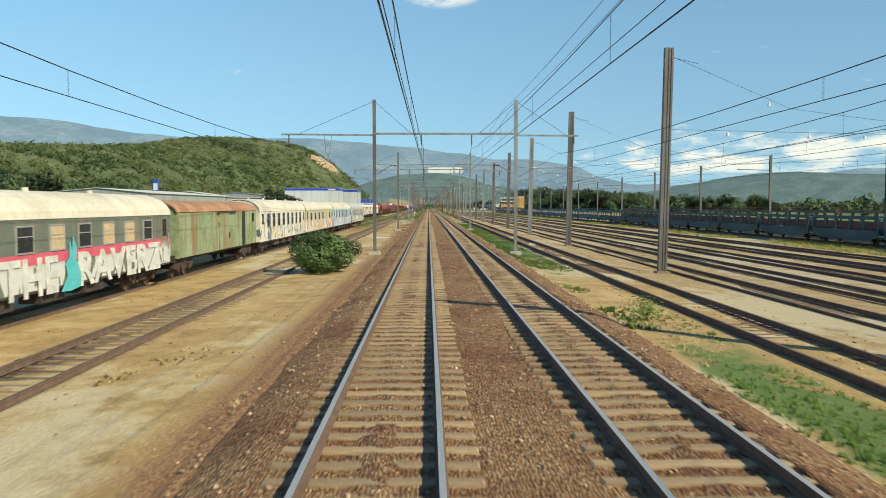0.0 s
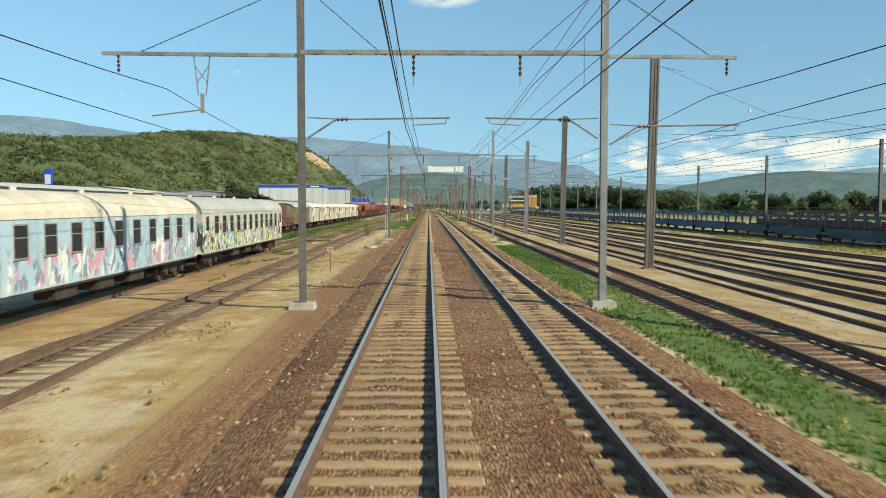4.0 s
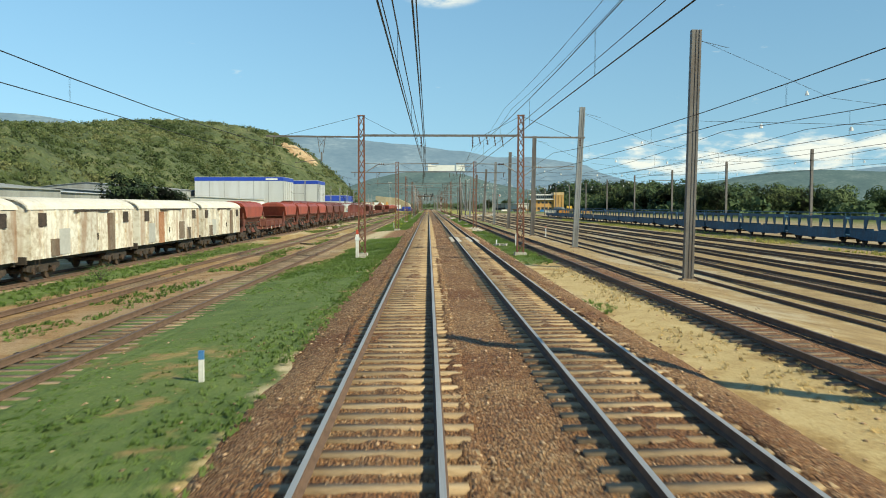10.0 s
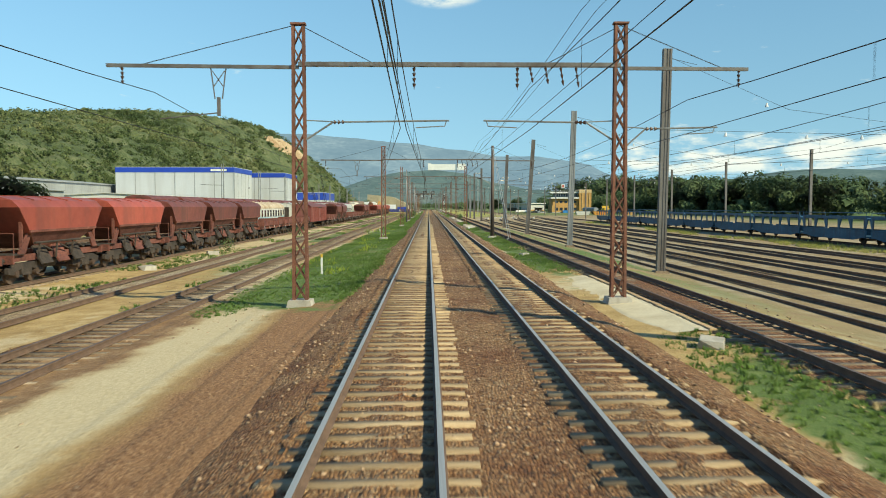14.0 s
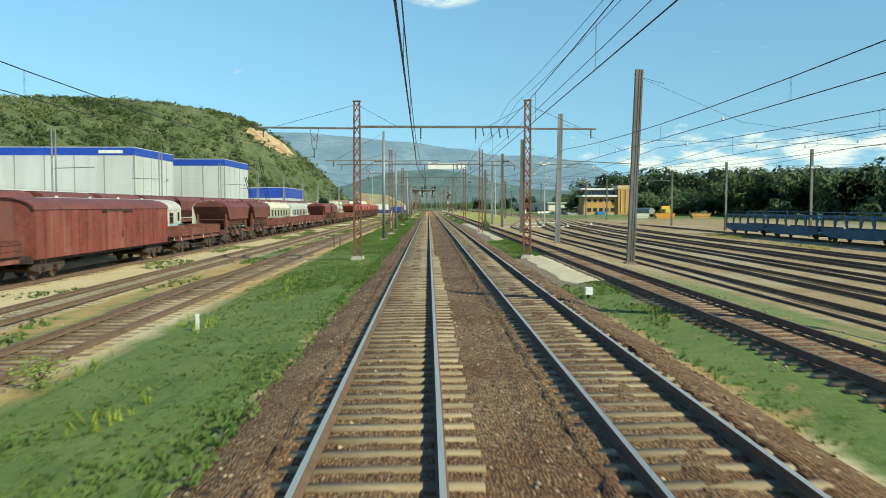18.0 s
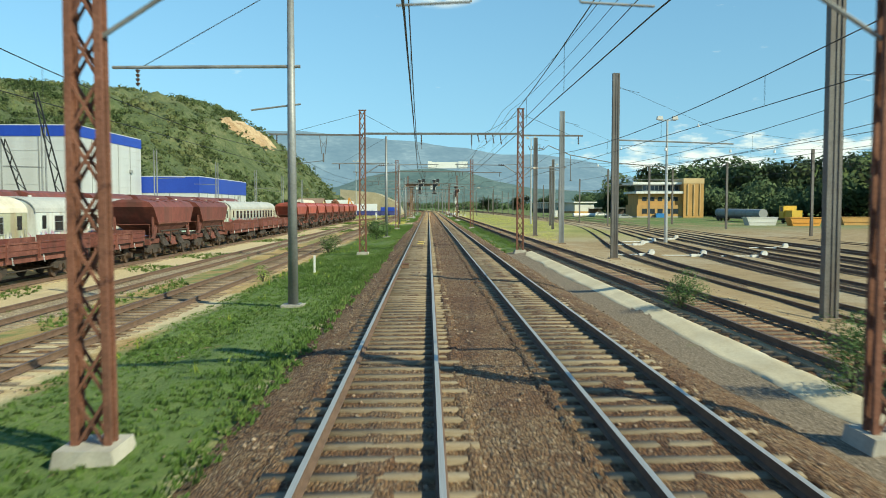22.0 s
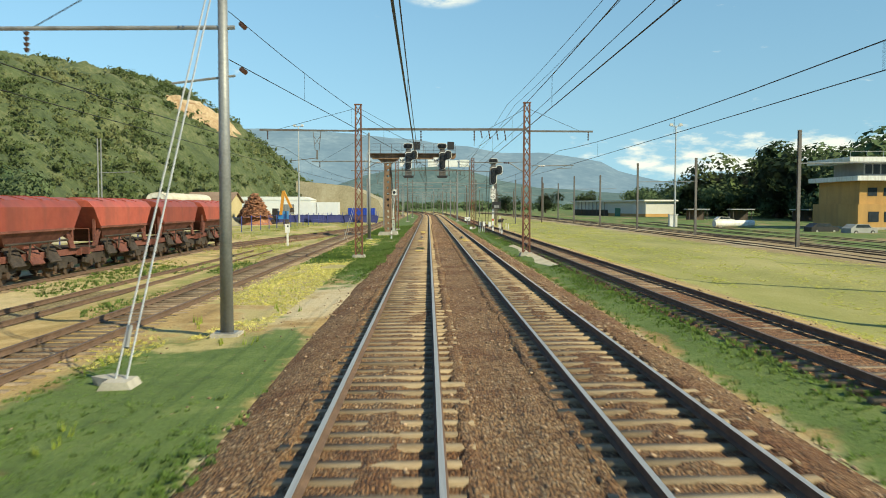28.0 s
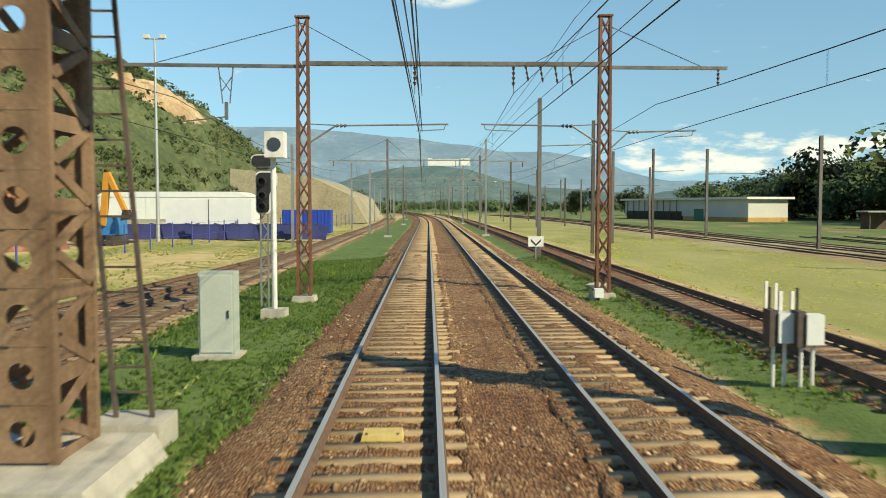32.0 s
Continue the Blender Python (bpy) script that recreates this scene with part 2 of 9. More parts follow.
# ---- mesh helpers ----
class Shape:
    """Vertices and faces of one mesh, gathered from simple solids."""

    def __init__(self):
        self.v, self.f, self.smooth = [], [], False

    def add(self, verts, faces):
        k = len(self.v)
        self.v.extend(verts)
        self.f.extend([tuple(i + k for i in f) for f in faces])
        return self

    def box(self, x0, y0, z0, x1, y1, z1):
        return self.add([(x0, y0, z0), (x1, y0, z0), (x1, y1, z0), (x0, y1, z0), (x0, y0, z1), (x1, y0, z1), (x1, y1, z1), (x0, y1, z1)],
                        [(0, 3, 2, 1), (4, 5, 6, 7), (0, 1, 5, 4), (1, 2, 6, 5), (2, 3, 7, 6), (3, 0, 4, 7)])

    def mid(self, x, y, z, sx, sy, sz):
        return self.box(x - sx / 2, y - sy / 2, z - sz / 2, x + sx / 2, y + sy / 2, z + sz / 2)

    def prism(self, profile, a, b, axis="y"):
        """A profile of (u, w) pairs, counter-clockwise seen against the axis, swept from a to b. axis y: (x, z); axis x: (y, z); axis z: (x, y)."""
        n = len(profile)
        put = {"y": lambda u, w, s: (u, s, w), "x": lambda u, w, s: (s, u, w), "z": lambda u, w, s: (u, w, s)}[axis]
        verts = [put(u, w, a) for u, w in profile] + [put(u, w, b) for u, w in profile]
        faces = [tuple(range(n)), tuple(range(2 * n - 1, n - 1, -1))] + [(i, i + n, (i + 1) % n + n, (i + 1) % n) for i in range(n)]
        return self.add(verts, faces)

    def rod(self, p, q, r, r2=None, n=8, caps=True):
        p, q = Vector(p), Vector(q)
        r2 = r if r2 is None else r2
        d = (q - p).normalized()
        a = d.orthogonal().normalized()
        b = d.cross(a)
        ring = [(math.cos(2 * math.pi * i / n), math.sin(2 * math.pi * i / n)) for i in range(n)]
        verts = [tuple(p + (a * c + b * s) * r) for c, s in ring] + [tuple(q + (a * c + b * s) * r2) for c, s in ring]
        faces = [(i, (i + 1) % n, (i + 1) % n + n, i + n) for i in range(n)]
        if caps:
            faces += [tuple(range(n - 1, -1, -1)), tuple(range(n, 2 * n))]
        return self.add(verts, faces)

    def bar(self, p, q, w, h=None):
        """A square bar from p to q."""
        h = w if h is None else h
        p, q = Vector(p), Vector(q)
        d = (q - p).normalized()
        up = Vector((0, 0, 1)) if abs(d.z) < 0.95 else Vector((0, 1, 0))
        a = d.cross(up).normalized() * (w / 2)
        b = a.cross(d).normalized() * (h / 2)
        verts = [tuple(o + s * a + t * b) for o in (p, q) for s, t in ((-1, -1), (1, -1), (1, 1), (-1, 1))]
        return self.add(verts, [(0, 1, 2, 3), (7, 6, 5, 4), (0, 4, 5, 1), (1, 5, 6, 2), (2, 6, 7, 3), (3, 7, 4, 0)])

    def line(self, points, r, n=4):
        """One connected tube along the points."""
        pts = [Vector(p) for p in points]
        verts, faces = [], []
        for i, p in enumerate(pts):
            d = (pts[min(i + 1, len(pts) - 1)] - pts[max(i - 1, 0)]).normalized()
            a = d.cross(Vector((0, 0, 1)) if abs(d.z) < 0.9 else Vector((1, 0, 0))).normalized()
            b = a.cross(d)
            verts += [tuple(p + (a * math.cos(2 * math.pi * k / n) + b * math.sin(2 * math.pi * k / n)) * r) for k in range(n)]
        for i in range(len(pts) - 1):
            faces += [(i * n + k, i * n + (k + 1) % n, (i + 1) * n + (k + 1) % n, (i + 1) * n + k) for k in range(n)]
        return self.add(verts, faces)

    def ring(self, c, axis, r, t, n=16, w=0.05):
        """A flat annulus with thickness t along the axis (x or y)."""
        verts, faces = [], []
        for i in range(n):
            a = 2 * math.pi * i / n
            for rad in (r - w, r):
                for s in (-t / 2, t / 2):
                    u, k = rad * math.cos(a), rad * math.sin(a)
                    verts.append((c[0] + (s if axis == "x" else u), c[1] + (u if axis == "x" else s), c[2] + k))
        for i in range(n):
            j = (i + 1) % n
            a, b = 4 * i, 4 * j
            faces += [(a, b, b + 1, a + 1), (a + 2, a + 3, b + 3, b + 2), (a, a + 2, b + 2, b), (a + 1, b + 1, b + 3, a + 3)]
        return self.add(verts, faces)


def mesh_of(name, shape, mat):
    me = bpy.data.meshes.new(name)
    me.from_pydata(shape.v, [], shape.f)
    mats = mat if isinstance(mat, (list, tuple)) else [mat]
    for m in mats:
        me.materials.append(m)
    if shape.smooth:
        me.polygons.foreach_set("use_smooth", [True] * len(me.polygons))
    me.update()
    return me


def part(name, shape, mat, parent=None, label=""):
    ob = new(name, shape if isinstance(shape, bpy.types.Mesh) else mesh_of(name, shape, mat))
    if parent is not None:
        ob.parent = parent
    if label:
        ob["label"] = label
    return ob


def thing(name, label, category, group="", kind="", at=(0, 0, 0), turn=0):
    ob = new(name)
    ob.empty_display_size = 0.2
    ob.matrix_world = pose(*at, 0, 0, turn)
    return tagged(ob, label, category, group, kind)


def solid(name, shape, mat, label="", category="", group="", kind="", at=(0, 0, 0), turn=0):
    """A top-level thing of one mesh."""
    ob = part(name, shape, mat)
    ob.matrix_world = pose(*at, 0, 0, turn)
    return tagged(ob, label, category, group, kind)


def array_mesh(name, verts, faces, mat):
    """A mesh from numpy arrays with equal faces."""
    me = bpy.data.meshes.new(name)
    nf, k = faces.shape
    me.vertices.add(len(verts))
    me.vertices.foreach_set("co", np.ascontiguousarray(verts, dtype=np.float32).ravel())
    me.loops.add(nf * k)
    me.loops.foreach_set("vertex_index", np.ascontiguousarray(faces, dtype=np.int32).ravel())
    me.polygons.add(nf)
    me.polygons.foreach_set("loop_start", np.arange(0, nf * k, k, dtype=np.int32))
    me.polygons.foreach_set("loop_total", np.full(nf, k, dtype=np.int32))
    me.materials.append(mat)
    me.update(calc_edges=True)
    return me


def scatter(name, base_v, base_f, mats4, mat):
    """Many small copies of one shape, joined: mats4 is an array (n, 3, 4)."""
    bv = np.array(base_v, dtype=float)
    v = np.einsum("nij,kj->nki", mats4[:, :, :3], bv) + mats4[:, None, :, 3]
    f = np.array(base_f)[None] + (np.arange(len(mats4)) * len(bv))[:, None, None]
    return array_mesh(name, v.reshape(-1, 3), f.reshape(-1, f.shape[-1]), mat)


def places(rng, x, y, z, size, flat=1.0, tall=None, tilt=0.0):
    """Random upright placements with turn, size and tilt."""
    n = len(x)
    a = rng.uniform(0, 2 * math.pi, n)
    m = np.zeros((n, 3, 4))
    s = np.broadcast_to(size, n)
    h = s * flat if tall is None else tall
    m[:, 0, 0], m[:, 0, 1], m[:, 1, 0], m[:, 1, 1] = s * np.cos(a), -s * np.sin(a), s * np.sin(a), s * np.cos(a)
    m[:, 2, 2] = h
    if tilt:
        m[:, 0, 2], m[:, 1, 2] = h * rng.normal(0, tilt, n), h * rng.normal(0, tilt, n)
    m[:, 0, 3], m[:, 1, 3], m[:, 2, 3] = x, y, z
    return m


# ---- plan ----
BEND_Y, BEND_R = 800.0, 2200.0


def bend(y):
    """The whole yard swings gently to the left past the junction."""
    d = np.maximum(0.0, np.asarray(y, dtype=float) - BEND_Y)
    return -(d ** 2) / (2 * BEND_R)


# tracks as lists of (y, x, height of the rail's top)
TRACK_2 = 3.72
TRACK_A = ((-12, -7.3, -0.45), (100, -7.4, -0.45), (280, -7.9, -0.45), (440, -8.6, -0.45), (590, -8.4, -0.45), (700, -8.2, -0.4), (960, -8.0, -0.3))
TRACK_B = ((-12, -12.6, -0.68), (200, -12.6, -0.66), (440, -13.0, -0.58), (600, -12.9, -0.6), (652, -12.7, -0.72))
TRACK_F = ((652, -17.6, -0.55), (672, -14.8, -0.5), (690, -11.8, -0.46), (710, -9.7, -0.42), (728, -8.85, -0.4))
TRACK_C = ((100, -18.0, -0.54), (664, -18.0, -0.54))
TRACK_D = ((330, -22.6, -0.64), (640, -22.6, -0.64))
TRACK_E = ((330, -27.6, 0.1), (640, -27.6, 0.1))
YARD_1 = ((-12, 9.5, -0.4), (60, 9.45, -0.36), (300, 8.95, -0.12), (520, 8.7, 0.05), (760, 8.6, 0.05), (960, 8.4, 0.0))
YARD = (((-12, 14.8, -0.74), (480, 14.8, -0.74), (508, 15.2, -0.72), (523, 16.2, -0.7), (541, 18.9, -0.66), (565, 22.6, -0.62), (589, 25.8, -0.6), (620, 28.6, -0.58), (660, 29.6, -0.55), (980, 30.0, -0.5)),
        ((-12, 18.8, -0.74), (470, 18.8, -0.74), (500, 19.8, -0.72), (540, 23.6, -0.66), (580, 28.6, -0.6), (620, 32.4, -0.58), (660, 33.6, -0.55), (980, 34.0, -0.5)),
        ((-12, 23.0, -0.76), (470, 23.0, -0.76), (520, 25.4, -0.7), (570, 30.6, -0.62), (606, 34.0, -0.6), (980, 38.5, -0.5)),
        ((-12, 27.3, -0.76), (480, 27.3, -0.76), (540, 30.5, -0.7), (600, 36.5, -0.6), (760, 43.0, -0.55)),
        ((-12, 31.9, -0.78), (480, 31.9, -0.78), (560, 36.0, -0.7), (640, 43.0, -0.6), (760, 48.0, -0.55)))
CARRIER_TRACK = ((-12, 42.0, -0.8), (560, 42.0, -0.8), (700, 48.0, -0.7))
REAR_TRACK = ((-12, 49.6, -0.36), (420, 49.6, -0.36))


def smooth_at(knots, col):
    """A smooth curve through the knots of a track's plan."""
    ky = np.array([k[0] for k in knots], dtype=float)
    kv = np.array([k[col] for k in knots], dtype=float)

    def f(y):
        y = np.asarray(y, dtype=float)
        return (np.interp(y - 8, ky, kv) + np.interp(y, ky, kv) * 2 + np.interp(y + 8, ky, kv)) / 4
    return f


def ground_z(x, y=0.0):
    x = np.asarray(x, dtype=float)
    y = np.asarray(y, dtype=float)
    r1 = np.interp(y, (60, 300, 520), (-0.56, -0.36, -0.2))
    base = np.interp(x, (-60, -22, -18, -12.6, -9.6, -7.5, -5.4, -2.7, 6.2, 12.0, 15, 60), (-0.55, -0.55, -0.72, -0.86, -0.68, -0.64, -0.56, -0.43, -0.43, -0.72, -0.93, -0.95))
    lift = np.interp(x, (6.4, 7.4, 10.4, 12.5), (0, 1, 1, 0)) * (r1 - np.interp(x, (6.2, 12.0), (-0.43, -0.72)))
    later = np.interp(y, (520, 600), (0, 1)) * np.interp(x, (11, 15), (0, 0.3))
    return base + lift + later


# ---- vegetation plan: how much of each strip is overgrown, by distance along the line ----
LEFT_GREEN = ((0, 0.0), (192, 0.0), (204, 0.8), (244, 0.8), (252, 1.0), (287, 1.0), (294, 0.2), (314, 0.2), (321, 1.0), (604, 1.0), (610, 0.15), (616, 0.1), (622, 0.6), (634, 0.85), (650, 0.9), (657, 0.55), (666, 0.65), (672, 0.9), (760, 0.9))
LEFT_YELLOW = ((0, 0.0), (90, 0.15), (115, 0.5), (190, 0.55), (200, 0.0), (601, 0.0), (607, 0.7), (613, 0.35), (618, 1.0), (632, 1.0), (638, 0.3), (650, 0.3), (656, 0.8), (666, 0.7), (674, 0.1), (760, 0.1))
RIGHT_GREEN = ((0, 0.5), (8, 0.75), (20, 0.6), (30, 0.3), (50, 0.5), (60, 0.85), (110, 0.8), (130, 1.0), (147, 1.0), (153, 0.25), (176, 0.1), (250, 0.1), (257, 1.0), (305, 1.0), (312, 0.2), (326, 0.3), (336, 0.85), (400, 0.75),
               (406, 0.85), (410, 0.2), (424, 0.2), (428, 1.0), (447, 1.0), (453, 0.2), (512, 0.2), (521, 0.95), (760, 0.95))
RIGHT_STRAW = ((0, 0.1), (164, 0.1), (174, 0.9), (246, 0.9), (254, 0.1), (760, 0.1))


def share(table, y):
    return np.interp(y, [a for a, b in table], [b for a, b in table])


# ---- ground ----
def ground_material():
    m = bpy.data.materials.new("yard_ground")
    m.use_nodes = True
    n, l = m.node_tree.nodes, m.node_tree.links
    b = n["Principled BSDF"]
    b.inputs["Roughness"].default_value = 0.95
    tex = n.new("ShaderNodeTexCoord")
    sepx = n.new("ShaderNodeSeparateXYZ")
    l.new(tex.outputs["Object"], sepx.inputs[0])

    def noise_of(scale, detail=5, stretch=(1, 1, 1)):
        mp = n.new("ShaderNodeMapping")
        mp.inputs["Scale"].default_value = stretch
        l.new(tex.outputs["Object"], mp.inputs[0])
        t = n.new("ShaderNodeTexNoise")
        t.inputs["Scale"].default_value, t.inputs["Detail"].default_value, t.inputs["Roughness"].default_value = scale, detail, 0.6
        l.new(mp.outputs[0], t.inputs["Vector"])
        return t.outputs["Fac"]

    def ramp_of(v, stops):
        r = n.new("ShaderNodeValToRGB")
        e = r.color_ramp.elements
        e[0].position, e[0].color = stops[0][0], (*stops[0][1], 1)
        e[1].position, e[1].color = stops[-1][0], (*stops[-1][1], 1)
        for p, c in stops[1:-1]:
            k = e.new(p)
            k.color = (*c, 1)
        l.new(v, r.inputs[0])
        return r.outputs[0]

    def arith(op, a, c):
        k = n.new("ShaderNodeMath")
        k.operation = op
        for i, v in enumerate((a, c)):
            if isinstance(v, (int, float)):
                k.inputs[i].default_value = v
            else:
                l.new(v, k.inputs[i])
        return k.outputs[0]

    def step(v, a, c):
        k = n.new("ShaderNodeMapRange")
        k.interpolation_type = "SMOOTHSTEP"
        k.inputs[1].default_value, k.inputs[2].default_value = a, c
        l.new(v, k.inputs[0])
        return k.outputs[0]

    def blend(f, a, c):
        k = n.new("ShaderNodeMix")
        k.data_type = "RGBA"
        l.new(f, k.inputs[0])
        l.new(a, k.inputs[6])
        l.new(c, k.inputs[7])
        return k.outputs[2]

    fine, mid, wide = noise_of(14), noise_of(0.9), noise_of(0.16, 4, (1, 0.35, 1))
    dry = ramp_of(arith("ADD", arith("MULTIPLY", fine, 0.45), arith("MULTIPLY", mid, 0.55)),
                  ((0.34, (0.24, 0.148, 0.056)), (0.5, (0.42, 0.285, 0.115)), (0.66, (0.57, 0.42, 0.20))))
    sand = ramp_of(fine, ((0.3, (0.45, 0.355, 0.205)), (0.7, (0.63, 0.53, 0.35))))
    green = ramp_of(arith("ADD", arith("MULTIPLY", fine, 0.5), arith("MULTIPLY", mid, 0.5)),
                    ((0.34, (0.056, 0.092, 0.018)), (0.5, (0.099, 0.154, 0.032)), (0.68, (0.172, 0.215, 0.066))))
    meadow = ramp_of(arith("ADD", arith("MULTIPLY", fine, 0.4), arith("MULTIPLY", wide, 0.6)),
                     ((0.36, (0.19, 0.205, 0.052)), (0.5, (0.29, 0.285, 0.085)), (0.64, (0.40, 0.355, 0.14))))
    col = blend(step(arith("ADD", wide, arith("MULTIPLY", mid, 0.35)), 0.66, 0.78), dry, sand)
    x, y = sepx.outputs[0], sepx.outputs[1]

    def along(table):
        """The table's value at this distance along the line."""
        r = n.new("ShaderNodeValToRGB")
        e = r.color_ramp.elements
        e[0].position, e[0].color = table[0][0] / 760, (table[0][1],) * 3 + (1,)
        e[1].position, e[1].color = 1.0, (table[-1][1],) * 3 + (1,)
        for py, pv in table[1:-1]:
            k = e.new(py / 760)
            k.color = (pv, pv, pv, 1)
        l.new(arith("DIVIDE", y, 760.0), r.inputs[0])
        return r.outputs[0]

    rag = arith("ADD", arith("MULTIPLY", wide, 0.55), arith("MULTIPLY", mid, 0.45))

    def grown(table, strip):
        return arith("MULTIPLY", strip, step(arith("ADD", rag, arith("MULTIPLY", along(table), 0.36)), 0.66, 0.75))

    wob = arith("MULTIPLY", arith("SUBTRACT", mid, 0.5), 1.6)
    xw = arith("ADD", x, wob)
    xl = arith("SUBTRACT", xw, arith("MULTIPLY", arith("MULTIPLY", step(y, 235, 262), arith("SUBTRACT", 1.0, step(y, 285, 320))), 1.3))
    xl = arith("ADD", xl, arith("MULTIPLY", arith("SUBTRACT", 1.0, step(y, 235, 262)), 2.2))
    left = arith("MULTIPLY", step(xl, -7.2, -6.2), arith("SUBTRACT", 1.0, step(xw, -2.5, -2.0)))
    right = arith("MULTIPLY", step(xw, 5.85, 6.3), arith("SUBTRACT", 1.0, step(x, 7.9, 8.5)))
    col = blend(arith("MULTIPLY", arith("MULTIPLY", step(xw, -17.5, -16.5), arith("SUBTRACT", 1.0, step(xw, -12.3, -11.5))), arith("MULTIPLY", step(y, 330, 380), 0.8)), col, sand)
    # brown trodden soil along the sidings and gravel washed off the bed
    soil = ramp_of(arith("ADD", arith("MULTIPLY", fine, 0.5), arith("MULTIPLY", mid, 0.5)), ((0.34, (0.14, 0.072, 0.032)), (0.5, (0.265, 0.150, 0.070)), (0.68, (0.42, 0.275, 0.145))))
    grit = ramp_of(noise_of(19, 6), ((0.34, (0.085, 0.038, 0.016)), (0.5, (0.25, 0.122, 0.052)), (0.68, (0.46, 0.29, 0.15))))
    soft = arith("MULTIPLY", arith("SUBTRACT", rag, 0.5), 3.0)
    xs_ = arith("ADD", x, soft)
    tread = arith("MULTIPLY", arith("MULTIPLY", step(x, -16.0, -14.5), arith("SUBTRACT", 1.0, step(xs_, -6.4, -5.4))), arith("MULTIPLY", step(y, 70, 150), arith("SUBTRACT", 1.0, step(y, 240, 330))))
    col = blend(arith("MULTIPLY", tread, 0.75), col, soil)
    pale = arith("MULTIPLY", arith("MULTIPLY", step(xs_, -6.3, -5.6), arith("SUBTRACT", 1.0, step(xs_, -4.8, -4.3))), arith("MULTIPLY", step(y, 140, 160), arith("SUBTRACT", 1.0, step(y, 196, 210))))
    col = blend(pale, col, sand)
    wash = arith("ADD", xs_, arith("MULTIPLY", arith("SUBTRACT", 1.0, step(y, 70, 130)), -1.0))
    gap = arith("MULTIPLY", step(y, 282, 293), arith("SUBTRACT", 1.0, step(y, 316, 326)))
    stretch_ = arith("MAXIMUM", arith("SUBTRACT", 1.0, step(y, 195, 215)), gap)
    washed = arith("MULTIPLY", step(wash, -4.6, -3.6), arith("MULTIPLY", arith("SUBTRACT", 1.0, step(x, -2.2, -1.6)), stretch_))
    lane = arith("MULTIPLY", gap, arith("MULTIPLY", step(xs_, -6.6, -5.9), arith("SUBTRACT", 1.0, step(xs_, -4.7, -4.1))))
    col = blend(lane, blend(arith("MULTIPLY", gap, arith("MULTIPLY", step(x, -9.4, -8.8), arith("SUBTRACT", 1.0, step(xs_, -6.6, -5.9)))), col, soil), sand)
    col = blend(washed, col, grit)
    # coarse dark gravel beside the cable trough
    stony = ramp_of(noise_of(22, 6), ((0.34, (0.06, 0.045, 0.032)), (0.5, (0.19, 0.145, 0.10)), (0.7, (0.40, 0.32, 0.24))))
    col = blend(arith("MULTIPLY", arith("MULTIPLY", step(x, 5.0, 5.4), arith("SUBTRACT", 1.0, step(x, 8.0, 12.5))), arith("MULTIPLY", step(y, 396, 404), arith("SUBTRACT", 1.0, step(y, 514, 522)))), col, stony)
    straw = ramp_of(arith("ADD", arith("MULTIPLY", fine, 0.5), arith("MULTIPLY", mid, 0.5)), ((0.34, (0.34, 0.23, 0.095)), (0.5, (0.49, 0.365, 0.17)), (0.68, (0.60, 0.485, 0.26))))
    col = blend(grown(RIGHT_STRAW, right), col, straw)
    early = arith("MULTIPLY", step(y, 560, 600), 0.45)
    lime = blend(early, straw, meadow)
    side = arith("MULTIPLY", step(xw, -9.2, -8.4), arith("SUBTRACT", 1.0, step(xw, -4.1, -3.4)))
    east = step(x, 10.0, 12.0)
    col = blend(arith("MULTIPLY", east, arith("ADD", 0.30, arith("MULTIPLY", step(y, 240, 340), 0.25))), col, stony)
    weedy = arith("MULTIPLY", arith("MULTIPLY", step(xw, 10.0, 10.8), arith("SUBTRACT", 1.0, step(xw, 12.8, 13.8))), arith("MULTIPLY", step(y, 300, 345), arith("SUBTRACT", 1.0, step(y, 400, 430))))
    col = blend(arith("MULTIPLY", weedy, step(rag, 0.40, 0.54)), col, green)
    g = arith("MAXIMUM", grown(LEFT_GREEN, left), grown(RIGHT_GREEN, right))
    west = arith("MULTIPLY", arith("SUBTRACT", 1.0, step(x, -30, -24)), step(arith("ADD", wide, arith("MULTIPLY", mid, 0.3)), 0.5, 0.75))
    col = blend(arith("MAXIMUM", g, west), col, green)
    between = arith("MULTIPLY", step(xw, -11.9, -11.3), arith("SUBTRACT", 1.0, step(xw, -9.9, -9.4)))
    col = blend(arith("MULTIPLY", between, arith("MULTIPLY", step(y, 320, 350), arith("MULTIPLY", arith("SUBTRACT", 1.0, step(y, 540, 580)), step(rag, 0.42, 0.56)))), col, green)
    skirt = arith("MULTIPLY", step(xw, -17.6, -16.8), arith("SUBTRACT", 1.0, step(xw, -15.2, -14.4)))
    col = blend(arith("MULTIPLY", skirt, arith("MULTIPLY", step(y, 125, 150), arith("SUBTRACT", 1.0, step(y, 270, 300)))), col, green)
    fenced = arith("MULTIPLY", arith("SUBTRACT", 1.0, step(xw, -10.6, -9.9)), arith("MULTIPLY", step(x, -34, -30), step(arith("ADD", y, arith("MULTIPLY", xw, 1.2)), 592, 612)))
    col = blend(fenced, col, blend(step(rag, 0.44, 0.58), meadow, straw))
    col = blend(grown(LEFT_YELLOW, side), col, lime)
    # the meadow east of the line after the yard's throat
    md = arith("MULTIPLY", arith("MULTIPLY", step(x, 10.8, 12.0), arith("SUBTRACT", 1.0, step(x, 25, 27.5))), step(y, 535, 575))
    col = blend(arith("MULTIPLY", md, 0.92), col, meadow)
    wild = arith("MAXIMUM", arith("SUBTRACT", 1.0, step(x, -170, -60)), arith("MAXIMUM", step(x, 65, 120), arith("MULTIPLY", arith("MULTIPLY", step(xw, 35, 37.5), step(y, 560, 620)), step(rag, 0.40, 0.50))))
